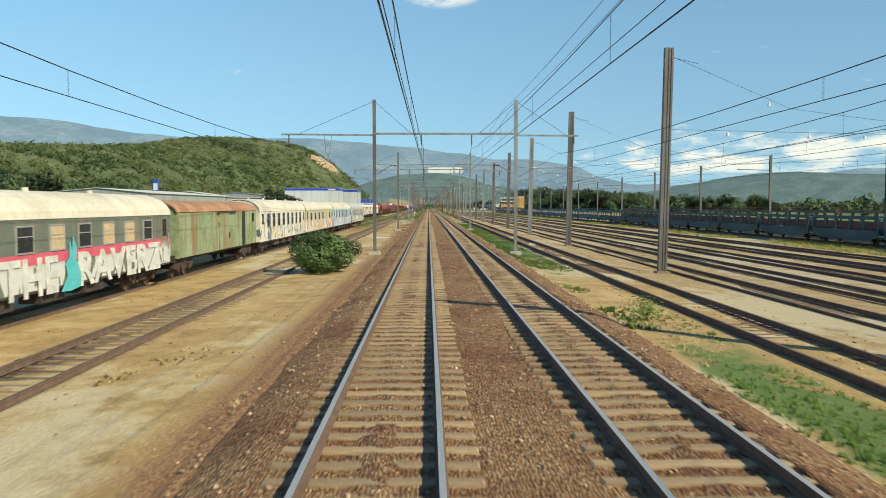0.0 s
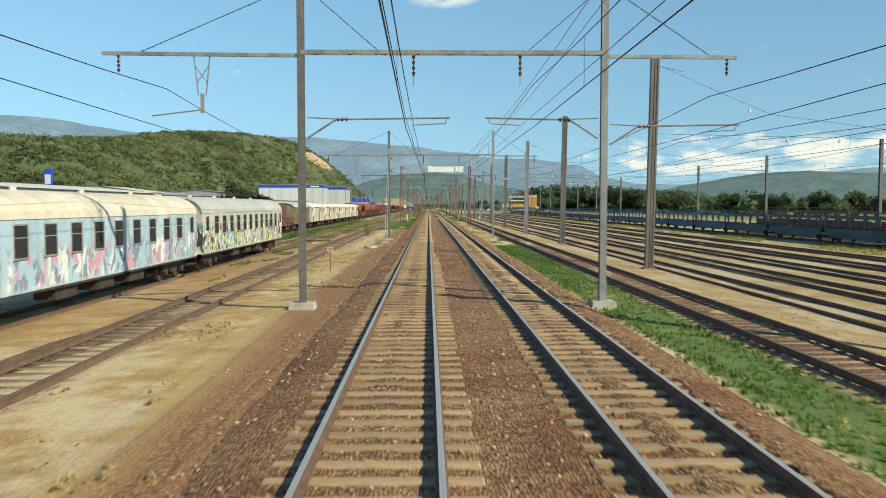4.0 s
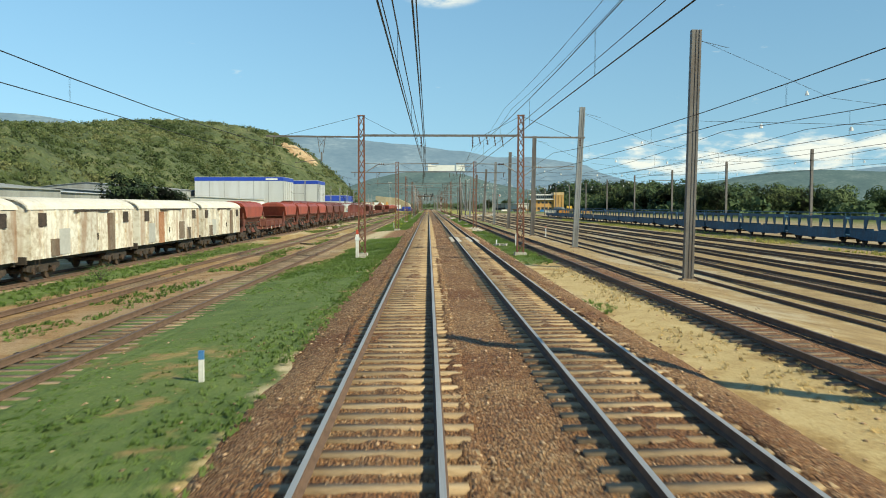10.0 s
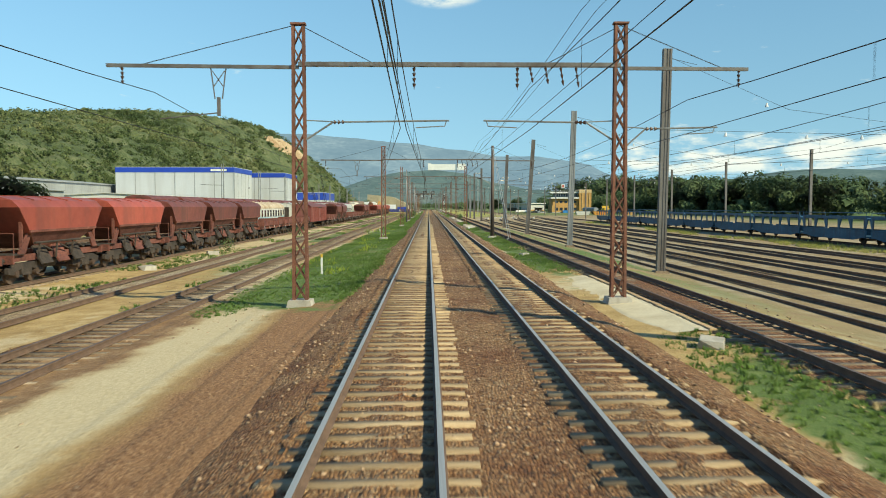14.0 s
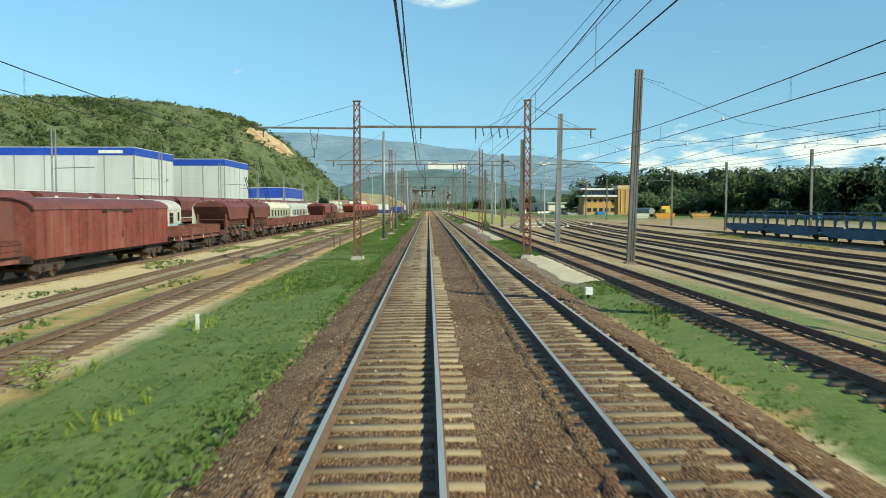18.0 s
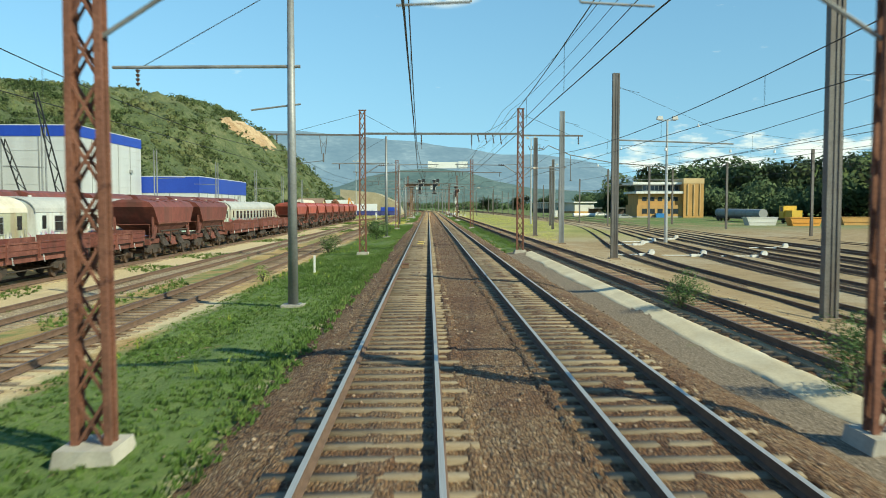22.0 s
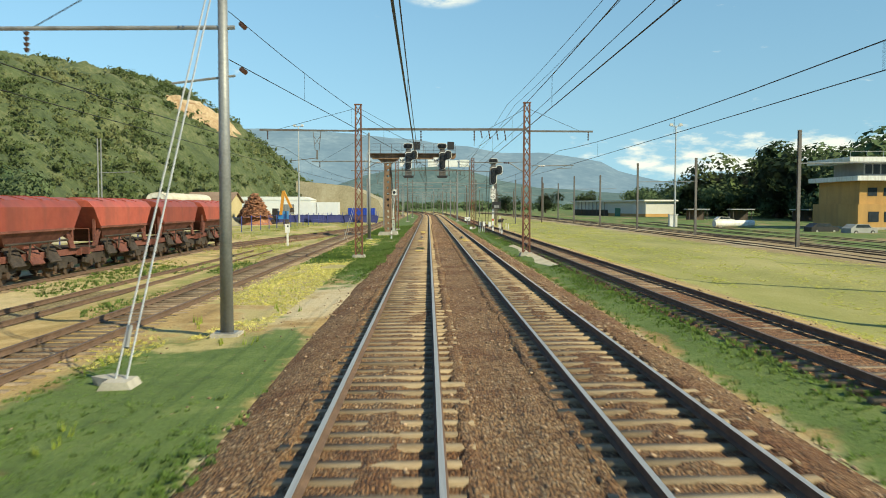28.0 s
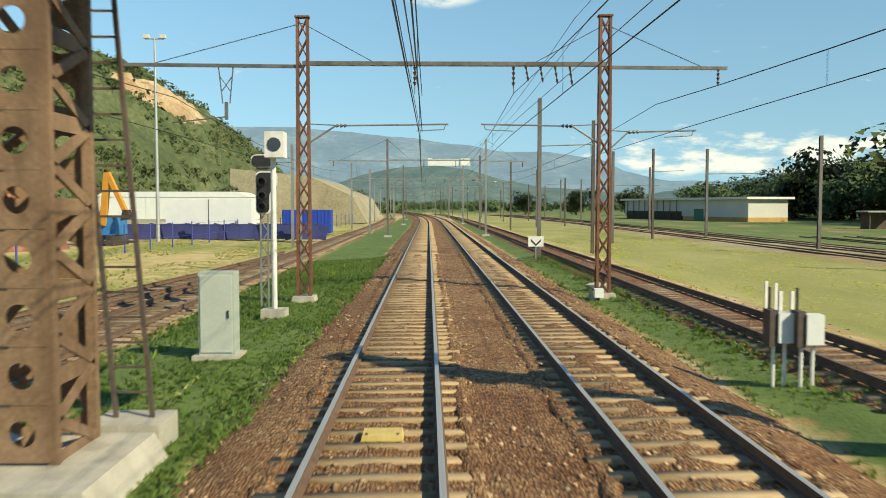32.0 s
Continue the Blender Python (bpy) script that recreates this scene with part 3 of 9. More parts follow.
    col = blend(arith("MAXIMUM", wild, step(y, 900, 1200)), col, green)
    l.new(col, b.inputs["Base Color"])
    bp = n.new("ShaderNodeBump")
    bp.inputs["Strength"].default_value, bp.inputs["Distance"].default_value = 0.8, 0.04
    l.new(fine, bp.inputs["Height"])
    l.new(bp.outputs[0], b.inputs["Normal"])
    return m


GROUND = ground_material()
rng = np.random.default_rng(7)


def ground_sheet():
    xs = np.concatenate([[-5200, -1800, -600, -200, -90, -60, -40], np.arange(-30, 46, 1.0), [55, 70, 100, 200, 600, 1800, 5200]])
    ys = np.concatenate([[-400, -100], np.arange(-20, 860, 4.0), [900, 1000, 1200, 1600, 2400, 3600, 5600]])
    gx, gy = np.meshgrid(xs, ys)
    gz = ground_z(gx - bend(gy), gy) + np.where((gx > -30) & (gx < 46) & (gy > -20) & (gy < 860), rng.normal(0, 0.018, gx.shape), 0)
    gz = np.where(gy > 1000, gz - (gy - 1000) * 0.0004, gz)
    v = np.stack([gx, gy, gz], -1).reshape(-1, 3)
    nx, ny = len(xs), len(ys)
    i = (np.arange(ny - 1)[:, None] * nx + np.arange(nx - 1)[None]).ravel()
    f = np.stack([i, i + 1, i + 1 + nx, i + nx], -1)
    ob = new("ground", array_mesh("ground", v, f, GROUND))
    tagged(ob, "dry sandy yard ground with gravel and patches of green grass", "ground", kind="structure")


ground_sheet()


def ballast_bed(name, x0, x1, top, foot, y0, y1, mat, label, step=2.0, rough=0.03):
    """A raised bed with sloping shoulders and an uneven skin."""
    prof_x = np.array([x0 - 0.9, x0 - 0.45, x0, *np.linspace(x0, x1, max(3, int((x1 - x0) / 0.45)))[1:-1], x1, x1 + 0.45, x1 + 0.9])
    prof_z = np.interp(prof_x, (x0 - 0.9, x0, x1, x1 + 0.9), (foot, top, top, foot))
    ys = np.arange(y0, y1 + step, step)
    gx, gy = np.meshgrid(prof_x, ys)
    gz = np.broadcast_to(prof_z, gx.shape) + rng.normal(0, rough, gx.shape)
    gz[:, 0] = foot - 0.05
    gz[:, -1] = foot - 0.05
    gx = gx + rng.normal(0, 0.05, gx.shape) * (np.arange(len(prof_x)) % 2) + bend(gy)
    v = np.stack([gx, gy, gz], -1).reshape(-1, 3)
    nx, ny = len(prof_x), len(ys)
    i = (np.arange(ny - 1)[:, None] * nx + np.arange(nx - 1)[None]).ravel()
    f = np.stack([i, i + 1, i + 1 + nx, i + nx], -1)
    return tagged(new(name, array_mesh(name, v, f, mat)), label, "ballast", kind="structure")


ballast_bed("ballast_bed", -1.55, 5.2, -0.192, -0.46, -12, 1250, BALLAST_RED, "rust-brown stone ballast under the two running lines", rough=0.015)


def ballast_spill(x0, x1, z, mat, label, y0=2.0, y1=720.0, step=0.3):
    """Uneven stones that lie over the sleepers in places."""
    xs, ys = np.linspace(x0, x1, 4), np.arange(y0, y1, step)
    gx, gy = np.meshgrid(xs, ys)
    wave = np.array([noise.noise(Vector((x0, v / 7.0, 2.0))) for v in ys])
    gz = z + rng.normal(0, 0.014, gx.shape) + 0.016 * wave[:, None] * 1.2
    gz[:, 0] -= 0.12
    gz[:, -1] -= 0.12
    i = (np.arange(len(ys) - 1)[:, None] * 4 + np.arange(3)[None]).ravel()
    me = array_mesh("ballast_spill", np.stack([gx + rng.normal(0, 0.04, gx.shape), gy, gz], -1).reshape(-1, 3), np.stack([i, i + 1, i + 5, i + 4], -1), mat)
    return tagged(new("ballast_spill", me), label, "ballast", kind="structure")


ballast_spill(-0.54, 0.54, -0.177, BALLAST_RED, "thin ballast stones over the sleepers of the first track")
ballast_spill(TRACK_2 - 0.52, TRACK_2 + 0.52, -0.168, BALLAST_RED, "ballast stones heaped over the sleepers of the second track")
ballast_spill(TRACK_2 + 0.98, TRACK_2 + 1.35, -0.150, BALLAST_RED, "ballast stones heaped over the sleeper ends of the second track")

ballast_spill(0.92, 1.34, -0.150, BALLAST_RED, "ballast stones heaped over the sleeper ends of the first track", 425.0, 720.0)
ballast_spill(0.92, 1.34, -0.152, BALLAST_RED, "ballast stones heaped over the sleeper ends of the first track", 130.0, 255.0)
ballast_spill(-1.36, -0.96, -0.152, BALLAST_RED, "ballast stones heaped over the sleeper ends of the first track", 120.0, 720.0)
ballast_spill(TRACK_2 - 1.35, TRACK_2 - 0.98, -0.150, BALLAST_RED, "ballast stones heaped over the sleeper ends of the second track", 320.0, 720.0)

# ---- tracks ----
RAIL_PROFILE = [(-0.07, -0.16), (0.07, -0.16), (0.07, -0.145), (0.012, -0.13), (0.012, -0.045), (0.035, -0.035), (0.036, 0.0), (-0.036, 0.0), (-0.035, -0.035), (-0.012, -0.045), (-0.012, -0.13), (-0.07, -0.145)]


def rail_mesh(name, xs, z, ys, top):
    """One rail along ys, bright or dull on its head."""
    n, k = len(ys), len(RAIL_PROFILE)
    v = [(xs[i] + u, ys[i], z[i] + w) for i in range(n) for u, w in RAIL_PROFILE]
    f = []
    for i in range(n - 1):
        for j in range(k):
            f.append((i * k + j, i * k + (j + 1) % k, (i + 1) * k + (j + 1) % k, (i + 1) * k + j))
    f += [tuple(range(k - 1, -1, -1)), tuple((n - 1) * k + j for j in range(k))]
    me = bpy.data.meshes.new(name)
    me.from_pydata(v, [], f)
    me.materials.append(RAIL_SIDE)
    me.materials.append(top)
    idx = [0] * len(f)
    for i in range(n - 1):
        idx[i * k + 6] = 1
    me.polygons.foreach_set("material_index", idx)
    me.update()
    return me


def track_ys(knots):
    """Sample the plan closely where the track bends."""
    y0, y1 = knots[0][0], knots[-1][0]
    ys = {float(y0), float(y1)}
    for a, b in zip(knots, knots[1:]):
        n = 1 if abs(a[1] - b[1]) + abs(a[2] - b[2]) < 1e-6 else max(1, int((b[0] - a[0]) / 8))
        ys.update(float(v) for v in np.linspace(a[0], b[0], n + 1))
        ys.update((float(a[0]) + 9, float(b[0]) - 9))
    ys.update(float(v) for v in np.arange(BEND_Y, y1, 15))
    return np.array(sorted(v for v in ys if y0 <= v <= y1))


SLEEPER_SHAPE = Shape()
SLEEPER_SHAPE.prism([(-1.22, -0.06), (1.22, -0.06), (1.22, 0.045), (1.19, 0.065), (-1.19, 0.065), (-1.22, 0.045)], -0.105, 0.105)


def track(name, knots, label, bright=False, near=None, pitch=0.6, sleeper_mat=None, far_mat=None, sink=0.0, far_to=None):
    """Rails and sleepers of one track; near: the stretch whose sleepers are parts of their own."""
    tr = thing(name, label, "railway track", "yard tracks")
    fx, fz = smooth_at(knots, 1), smooth_at(knots, 2)
    y0, y1 = knots[0][0], knots[-1][0]
    ys = track_ys(knots)
    for s in (-0.7535, 0.7535):
        part("rail", rail_mesh("rail", fx(ys) + s + bend(ys), fz(ys), ys, RAIL_TOP if bright else RAIL_DULL), None, tr)
    near = near or (0, 0)
    me = mesh_of("sleeper", SLEEPER_SHAPE, sleeper_mat or SLEEPER)
    yy = np.arange(y0 + 0.3, min(far_to or y1, y1), pitch)
    mine = (yy >= near[0]) & (yy < near[1])
    for y in yy[mine]:
        o = part("sleeper", me, None, tr)
        o.location = (float(fx(y) + bend(y)) + rng.normal(0, 0.015), y + rng.normal(0, 0.02), float(fz(y)) - 0.225 + sink + rng.normal(0, 0.004))
        o.rotation_euler = (0, 0, rng.normal(0, 0.006))
    r = yy[~mine]
    if len(r):
        m = np.zeros((len(r), 3, 4))
        m[:, 0, 0] = m[:, 1, 1] = m[:, 2, 2] = 1
        m[:, 0, 3], m[:, 1, 3], m[:, 2, 3] = fx(r) + bend(r) + rng.normal(0, 0.03, len(r)), r + rng.normal(0, 0.02, len(r)), fz(r) - 0.225 + sink + rng.normal(0, 0.004, len(r))
        bv = [(sx, sy, sz) for sz in (-0.06, 0.063) for sy in (-0.105, 0.105) for sx in (-1.22, 1.22)]
        bf = [(0, 2, 3, 1), (4, 5, 7, 6), (0, 1, 5, 4), (1, 3, 7, 5), (3, 2, 6, 7), (2, 0, 4, 6)]
        o = part("sleeper_run", scatter("sleeper_run", bv, bf, m, far_mat or SLEEPER_FAR), None, tr)
        o["kind"] = "stuff"
    return tr


def flat(x, z, y0, y1):
    return ((y0, x, z), (y1, x, z))


track("running_track", flat(0.0, 0.0, -12, 1250), "running track with bright worn rails on weathered sleepers", True, (4, 150), far_to=900)
track("running_track", flat(TRACK_2, 0.0, -12, 1250), "second running track with bright rails on weathered sleepers", True, (6, 110), far_to=900)
track("siding_track", TRACK_A, "disused siding with rusty rails and half-buried dark sleepers", False, (20, 80), far_mat=SLEEPER_OLD, sleeper_mat=SLEEPER_OLD, far_to=860, pitch=0.65)
track("siding_track", TRACK_B, "siding with rusty rails sunk in dry soil", far_mat=SLEEPER_OLD, far_to=860, sink=-0.05, pitch=0.65)
track("siding_track", TRACK_F, "rusty siding that curves in to the junction", far_mat=SLEEPER_OLD, sink=-0.02, pitch=0.65)
track("siding_track", TRACK_C, "siding under the parked goods wagons", far_mat=SLEEPER_OLD, sink=-0.02)
track("siding_track", TRACK_D, "siding under the rear row of coaches", far_mat=SLEEPER_OLD, sink=-0.02)
track("siding_track", TRACK_E, "siding under the rear row of wagons", far_mat=SLEEPER_OLD, sink=-0.02)
track("yard_track", YARD_1, "yard track with rusty brown rails in brown ballast", far_mat=SLEEPER_OLD, sink=-0.03, far_to=700)
for i, knots in enumerate(YARD):
    track("yard_track", knots, "marshalling yard track with rusty brown rails", far_mat=SLEEPER_OLD, sink=-0.05, far_to=700 if i < 2 else 420)
track("yard_track", CARRIER_TRACK, "yard track under the car transporters", far_mat=SLEEPER_OLD, sink=-0.05, far_to=20)
track("yard_track", REAR_TRACK, "yard track under the rear wagons", far_mat=SLEEPER_OLD, sink=-0.05, far_to=20)


def track_bed(name, knots, mat, label, half=1.45, step=6.0):
    """A low ballast bed that follows a track's plan."""
    fx, fz = smooth_at(knots, 1), smooth_at(knots, 2)
    ys = np.arange(knots[0][0], min(knots[-1][0], 900), step)
    off = np.array([-half - 0.8, -half - 0.3, -half * 0.6, 0, half * 0.6, half + 0.3, half + 0.8])
    drop = np.array([-0.55, -0.26, -0.2, -0.2, -0.2, -0.26, -0.55])
    gx = fx(ys)[:, None] + off[None] + bend(ys)[:, None] + rng.normal(0, 0.06, (len(ys), 7))
    gz = fz(ys)[:, None] + drop[None] + rng.normal(0, 0.012, (len(ys), 7))
    gy = np.broadcast_to(ys[:, None], gx.shape)
    v = np.stack([gx, gy, gz], -1).reshape(-1, 3)
    i = (np.arange(len(ys) - 1)[:, None] * 7 + np.arange(6)[None]).ravel()
    f = np.stack([i, i + 1, i + 8, i + 7], -1)
    return tagged(new(name, array_mesh(name, v, f, mat)), label, "ballast", kind="structure")


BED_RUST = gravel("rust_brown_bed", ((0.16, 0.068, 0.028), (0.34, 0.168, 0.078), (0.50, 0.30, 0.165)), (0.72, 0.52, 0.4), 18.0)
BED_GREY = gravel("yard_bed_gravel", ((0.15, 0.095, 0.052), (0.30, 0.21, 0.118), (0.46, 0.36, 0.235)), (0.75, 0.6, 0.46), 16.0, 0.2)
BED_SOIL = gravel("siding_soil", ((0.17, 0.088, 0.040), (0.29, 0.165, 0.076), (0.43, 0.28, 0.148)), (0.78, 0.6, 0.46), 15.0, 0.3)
track_bed("ballast_bed", YARD_1, BED_RUST, "rust-brown bed of the first yard track", 0.9)
track_bed("ballast_bed", TRACK_A, BED_SOIL, "brown soil bed of the siding")
BED_PALE = gravel("pale_siding_bed", ((0.34, 0.25, 0.155), (0.52, 0.42, 0.285), (0.66, 0.57, 0.42)), (0.8, 0.68, 0.55), 15.0, 0.3)
track_bed("ballast_bed", TRACK_B, BED_PALE, "pale gravel bed of the siding")
track_bed("ballast_bed", TRACK_F, BED_SOIL, "brown soil bed of the curving siding", step=3.0)
tinted(BED_PALE, -100, -90, 250, 330, (0.72, 0.64, 0.56))
tinted(BED_PALE, 585, 625, 900, 950, (0.70, 0.72, 0.50))
for knots in YARD:
    track_bed("ballast_bed", knots, BED_GREY, "grey-brown bed of a yard track", 1.3)
# ---- overhead line ----
LATTICE = {}
PORCELAIN = material("white_porcelain", ((0.62, 0.62, 0.60), (0.74, 0.74, 0.72)), 0.25, scale=3, bump=0)


def lattice_mast(th, x, y, z0, z1, w0=0.43, w1=0.33, mat=None):
    """Four corner angles and zigzag bars on each face; like bars share a mesh."""
    mat = mat or RUSTY
    z1 = z0 + round((z1 - z0) * 2) / 2
    corners = [(-1, -1), (1, -1), (1, 1), (-1, 1)]
    key = (round(z1 - z0, 1), w0, w1, mat.name)
    if key not in LATTICE:
        made = []
        h = z1 - z0
        for sx, sy in corners:
            made.append(("corner_angle", mesh_of("corner_angle", Shape().bar((sx * w0 / 2, sy * w0 * 0.24, 0), (sx * w1 / 2, sy * w1 * 0.24, h), 0.088, 0.08), mat)))
        n = max(10, round(h / 0.70))
        for k in range(4):
            (ax, ay), (bx, by) = corners[k], corners[(k + 1) % 4]
            step = 1 if k in (0, 2) else 3
            for i in range(0, n, step):
                j = min(n, i + step)
                wa, wb = (w0 + (w1 - w0) * i / n) / 2, (w0 + (w1 - w0) * j / n) / 2
                za, zb = h * i / n, h * j / n
                lace = Shape().bar((ax * wa, ay * wa * 0.5, za), (bx * wb, by * wb * 0.5, zb), 0.036)
                if step == 1:
                    lace.bar((bx * wa, by * wa * 0.47, za), (ax * wb, ay * wb * 0.47, zb), 0.036)
                made.append(("lattice_bar", mesh_of("lattice_bar", lace, mat)))
        made.append(("cap_plate", mesh_of("cap_plate", Shape().mid(0, 0, h + 0.03, w1 + 0.16, w1 * 0.48 + 0.16, 0.06), mat)))
        LATTICE[key] = made
    for name, me in LATTICE[key]:
        part(name, me, None, th).location = (x, y, z0)


def twin_mast(th, x, y, z0, z1, mat, w=0.30, d=0.26):
    """Two channels back to back with batten plates: the usual grey steel mast."""
    for s in (-1, 1):
        c = Shape().prism([(x + s * w / 2, y - d / 2), (x + s * (w / 2 - 0.10), y - d / 2), (x + s * (w / 2 - 0.10), y - d / 2 + 0.03), (x + s * (w / 2 - 0.025), y - d / 2 + 0.03),
                           (x + s * (w / 2 - 0.025), y + d / 2 - 0.03), (x + s * (w / 2 - 0.10), y + d / 2 - 0.03), (x + s * (w / 2 - 0.10), y + d / 2), (x + s * w / 2, y + d / 2)][::s], z0, z1, "z")
        part("channel", c, mat, th)
    part("web_plate", Shape().box(x - w / 2 + 0.026, y - d / 2 + 0.035, z0, x + w / 2 - 0.026, y - d / 2 + 0.055, z1), mat, th)
    part("centre_rib", Shape().box(x - 0.02, y - d / 2 + 0.005, z0, x + 0.02, y - d / 2 + 0.034, z1), mat, th)


def h_mast(th, x, y, z0, z1, mat, w=0.215, d=0.215):
    a, b, f = w / 2, d / 2, d / 2 - 0.022
    h = [(-a, -b), (a, -b), (a, -f), (0.012, -f), (0.012, f), (a, f), (a, b), (-a, b), (-a, f), (-0.012, f), (-0.012, -f), (-a, -f)]
    part("mast", Shape().prism([(x + u, y + v) for u, v in h], z0, z1, "z"), mat, th)


def round_mast(th, x, y, z0, z1, mat, r=0.17):
    s = Shape().rod((x, y, z0), (x, y, z1), r, r * 0.62, 14)
    s.smooth = True
    part("mast", s, mat, th)
    part("base_plate", Shape().mid(x, y, z0 + 0.03, 0.5, 0.5, 0.06), mat, th)


def insulator(th, p, q, r=0.06, n=4):
    s = Shape()
    p, q = Vector(p), Vector(q)
    s.rod(p, q, 0.018, n=6)
    for i in range(n):
        c = p.lerp(q, (i + 0.5) / n)
        d = (q - p) * (0.3 / n)
        s.rod(c - d, c + d, r, r * 0.55, 8)
    part("insulator", s, INSUL, th)


def cantilever(th, mx, y, tx, zc, mat=None):
    """A bracket from the mast at mx to the wires over tx, with tie, tube and steady arm."""
    mat = mat or GALV
    s = 1 if tx > mx else -1
    root, end = mx + s * 0.2, tx + s * 1.1
    za = zc + 0.2
    knee = mx + s * min(1.1, abs(tx - mx) * 0.4)
    part("bracket_strut", Shape().rod((root, y, za - 0.58), (knee, y, za), 0.032, n=6), mat, th)
    part("bracket_tube", Shape().rod((root, y, za + 0.06), (knee, y, za + 0.02), 0.02, n=6), mat, th)
    insulator(th, (knee, y, za), (knee + s * 0.4, y, za + 0.01), 0.07, 3)
    part("registration_tube", Shape().rod((knee + s * 0.4, y, za + 0.01), (end, y, za + 0.06), 0.03, n=6), mat, th)
    part("steady_arm", Shape().rod((end - s * 0.1, y, za + 0.04), (end - s * 0.15, y, za - 0.12), 0.016, n=5).rod((end - s * 0.15, y, za - 0.12), (tx, y, zc + 0.03), 0.018, n=5), mat, th)


PORTALS = (  # y, left mast x, right mast x, kind
    (-6.0, -3.0, 6.5, "grey"), (55.0, -3.0, 6.5, "grey"), (108.8, -3.4, 6.2, "grey"), (160.2, -3.1, 6.75, "grey"), (204.4, -3.32, 6.72, "rusty"), (261.5, -3.76, 6.68, "rusty"),
    (318.5, -3.6, 6.9, "rusty"), (373.0, -3.85, 7.0, "mixed"), (426.0, -3.75, 6.7, "rusty"), (470.6, -3.75, 6.7, "rusty"), (515.0, -3.8, 6.8, "rusty"),
    (575.5, -3.8, 6.75, "rusty"), (638.0, -3.8, 6.85, "rusty"), (697.5, -3.65, 6.65, "rusty"), (756.0, -3.7, 6.7, "grey"), (812.0, -3.7, 6.7, "grey"), (868.0, -3.7, 6.7, "grey"), (930.0, -3.7, 6.7, "grey"), (1000.0, -3.7, 6.7, "grey"))
BEAM_Z = 7.65


def portal(y, xl, xr, kind):
    dx = float(bend(y))
    look_ = {"grey": "grey steel", "rusty": "rusty red lattice steel", "mixed": "rusty and dark steel"}[kind]
    th = thing("catenary_portal", look_ + " overhead line portal across both running lines", "catenary portal", "overhead line portals", at=(dx, y, 0))
    low = 200 < y < 380
    beam_z = 7.42 if low else BEAM_Z
    zt = 9.9 if kind == "grey" else 8.8 if low else 9.1
    for i, x in enumerate((xl, xr)):
        gz = float(ground_z(x, y)) - 0.05
        part("footing", Shape().prism([(x - 0.42, gz), (x + 0.42, gz), (x + 0.36, gz + 0.26), (x - 0.36, gz + 0.26)], -0.4, 0.4), CONCRETE, th, "pale concrete footing")
        if kind == "grey":
            h_mast(th, x, 0, gz + 0.2, zt, POLE_MIX if i == 0 else GALV)
        elif kind == "mixed" and i == 1:
            round_mast(th, x, 0, gz + 0.2, zt, DARK_POLE, 0.2)
        else:
            lattice_mast(th, x, 0, gz + 0.2, zt + 0.1)
    steel = GALV if kind == "grey" else POLE_MIX
    beam = Shape().bar((xl, -0.09, beam_z), (xr, -0.09, beam_z), 0.05, 0.13).bar((xl, 0.09, beam_z), (xr, 0.09, beam_z), 0.05, 0.13)
    for k in range(9):
        beam.mid(xl + (xr - xl) * (k + 0.5) / 9, 0, beam_z, 0.05, 0.2, 0.09)
    part("beam", beam, steel, th)
    part("arm", Shape().bar((xl, 0, beam_z - 0.1), (xl - 6.2, 0, beam_z - 0.05), 0.11, 0.11), steel, th)
    part("arm", Shape().bar((xr, 0, beam_z - 0.1), (xr + 4.2, 0, beam_z - 0.12), 0.11, 0.11), steel, th)
    part("tie_rod", Shape().rod((xl, 0, zt - 0.1), (xl - 5.0, 0, beam_z), 0.016, n=4), WIRE, th)
    part("tie_rod", Shape().rod((xl, 0, zt - 0.1), (xl + 2.5, 0, beam_z), 0.016, n=4), WIRE, th)
    part("tie_rod", Shape().rod((xr, 0, zt - 0.1), (xr - 2.5, 0, beam_z), 0.016, n=4), WIRE, th)
    part("tie_rod", Shape().rod((xr, 0, zt - 0.1), (xr + 3.4, 0, beam_z - 0.1), 0.016, n=4), WIRE, th)
    # brackets over each track
    cantilever(th, xl, 0, 0.0 + 0.2, 5.35)
    cantilever(th, xr, 0, TRACK_2 - 0.2, 5.35)
    cantilever(th, xr, 0, float(smooth_at(YARD_1, 1)(y)) + 0.1, 5.15)
    # hanging frame over the siding
    hx = xl - (3.1 if kind == "grey" else 2.6)
    part("hanger_frame", Shape().bar((hx - 0.25, 0, beam_z - 0.1), (hx - 0.12, 0, 6.3), 0.035).bar((hx + 0.25, 0, beam_z - 0.1), (hx + 0.12, 0, 6.3), 0.035).bar((hx - 0.2, 0, 7.2), (hx + 0.15, 0, 6.7), 0.025).bar((hx + 0.2, 0, 7.2), (hx - 0.15, 0, 6.7), 0.025).mid(hx, 0, 6.05, 0.1, 0.1, 0.6), steel, th)
    part("siding_arm", Shape().rod((hx, 0, 5.85), (-8.1, 0, 5.65), 0.022, n=5), steel, th)
    insulator(th, (xl - 5.7, 0, beam_z - 0.1), (xl - 5.7, 0, beam_z - 0.65))
    insulator(th, (0.15, 0, beam_z - 0.07), (0.15, 0, beam_z - 0.75))
    part("hanger_rod", Shape().rod((0.15, 0, beam_z - 0.75), (0.15, 0, 6.62), 0.015, n=5).rod((TRACK_2 - 0.2, 0, beam_z - 0.75), (TRACK_2 - 0.2, 0, 6.62), 0.015, n=5), steel, th)
    insulator(th, (TRACK_2 - 0.2, 0, beam_z - 0.07), (TRACK_2 - 0.2, 0, beam_z - 0.75))
    insulator(th, (xr + 3.9, 0, beam_z - 0.12), (xr + 3.9, 0, beam_z - 0.7))
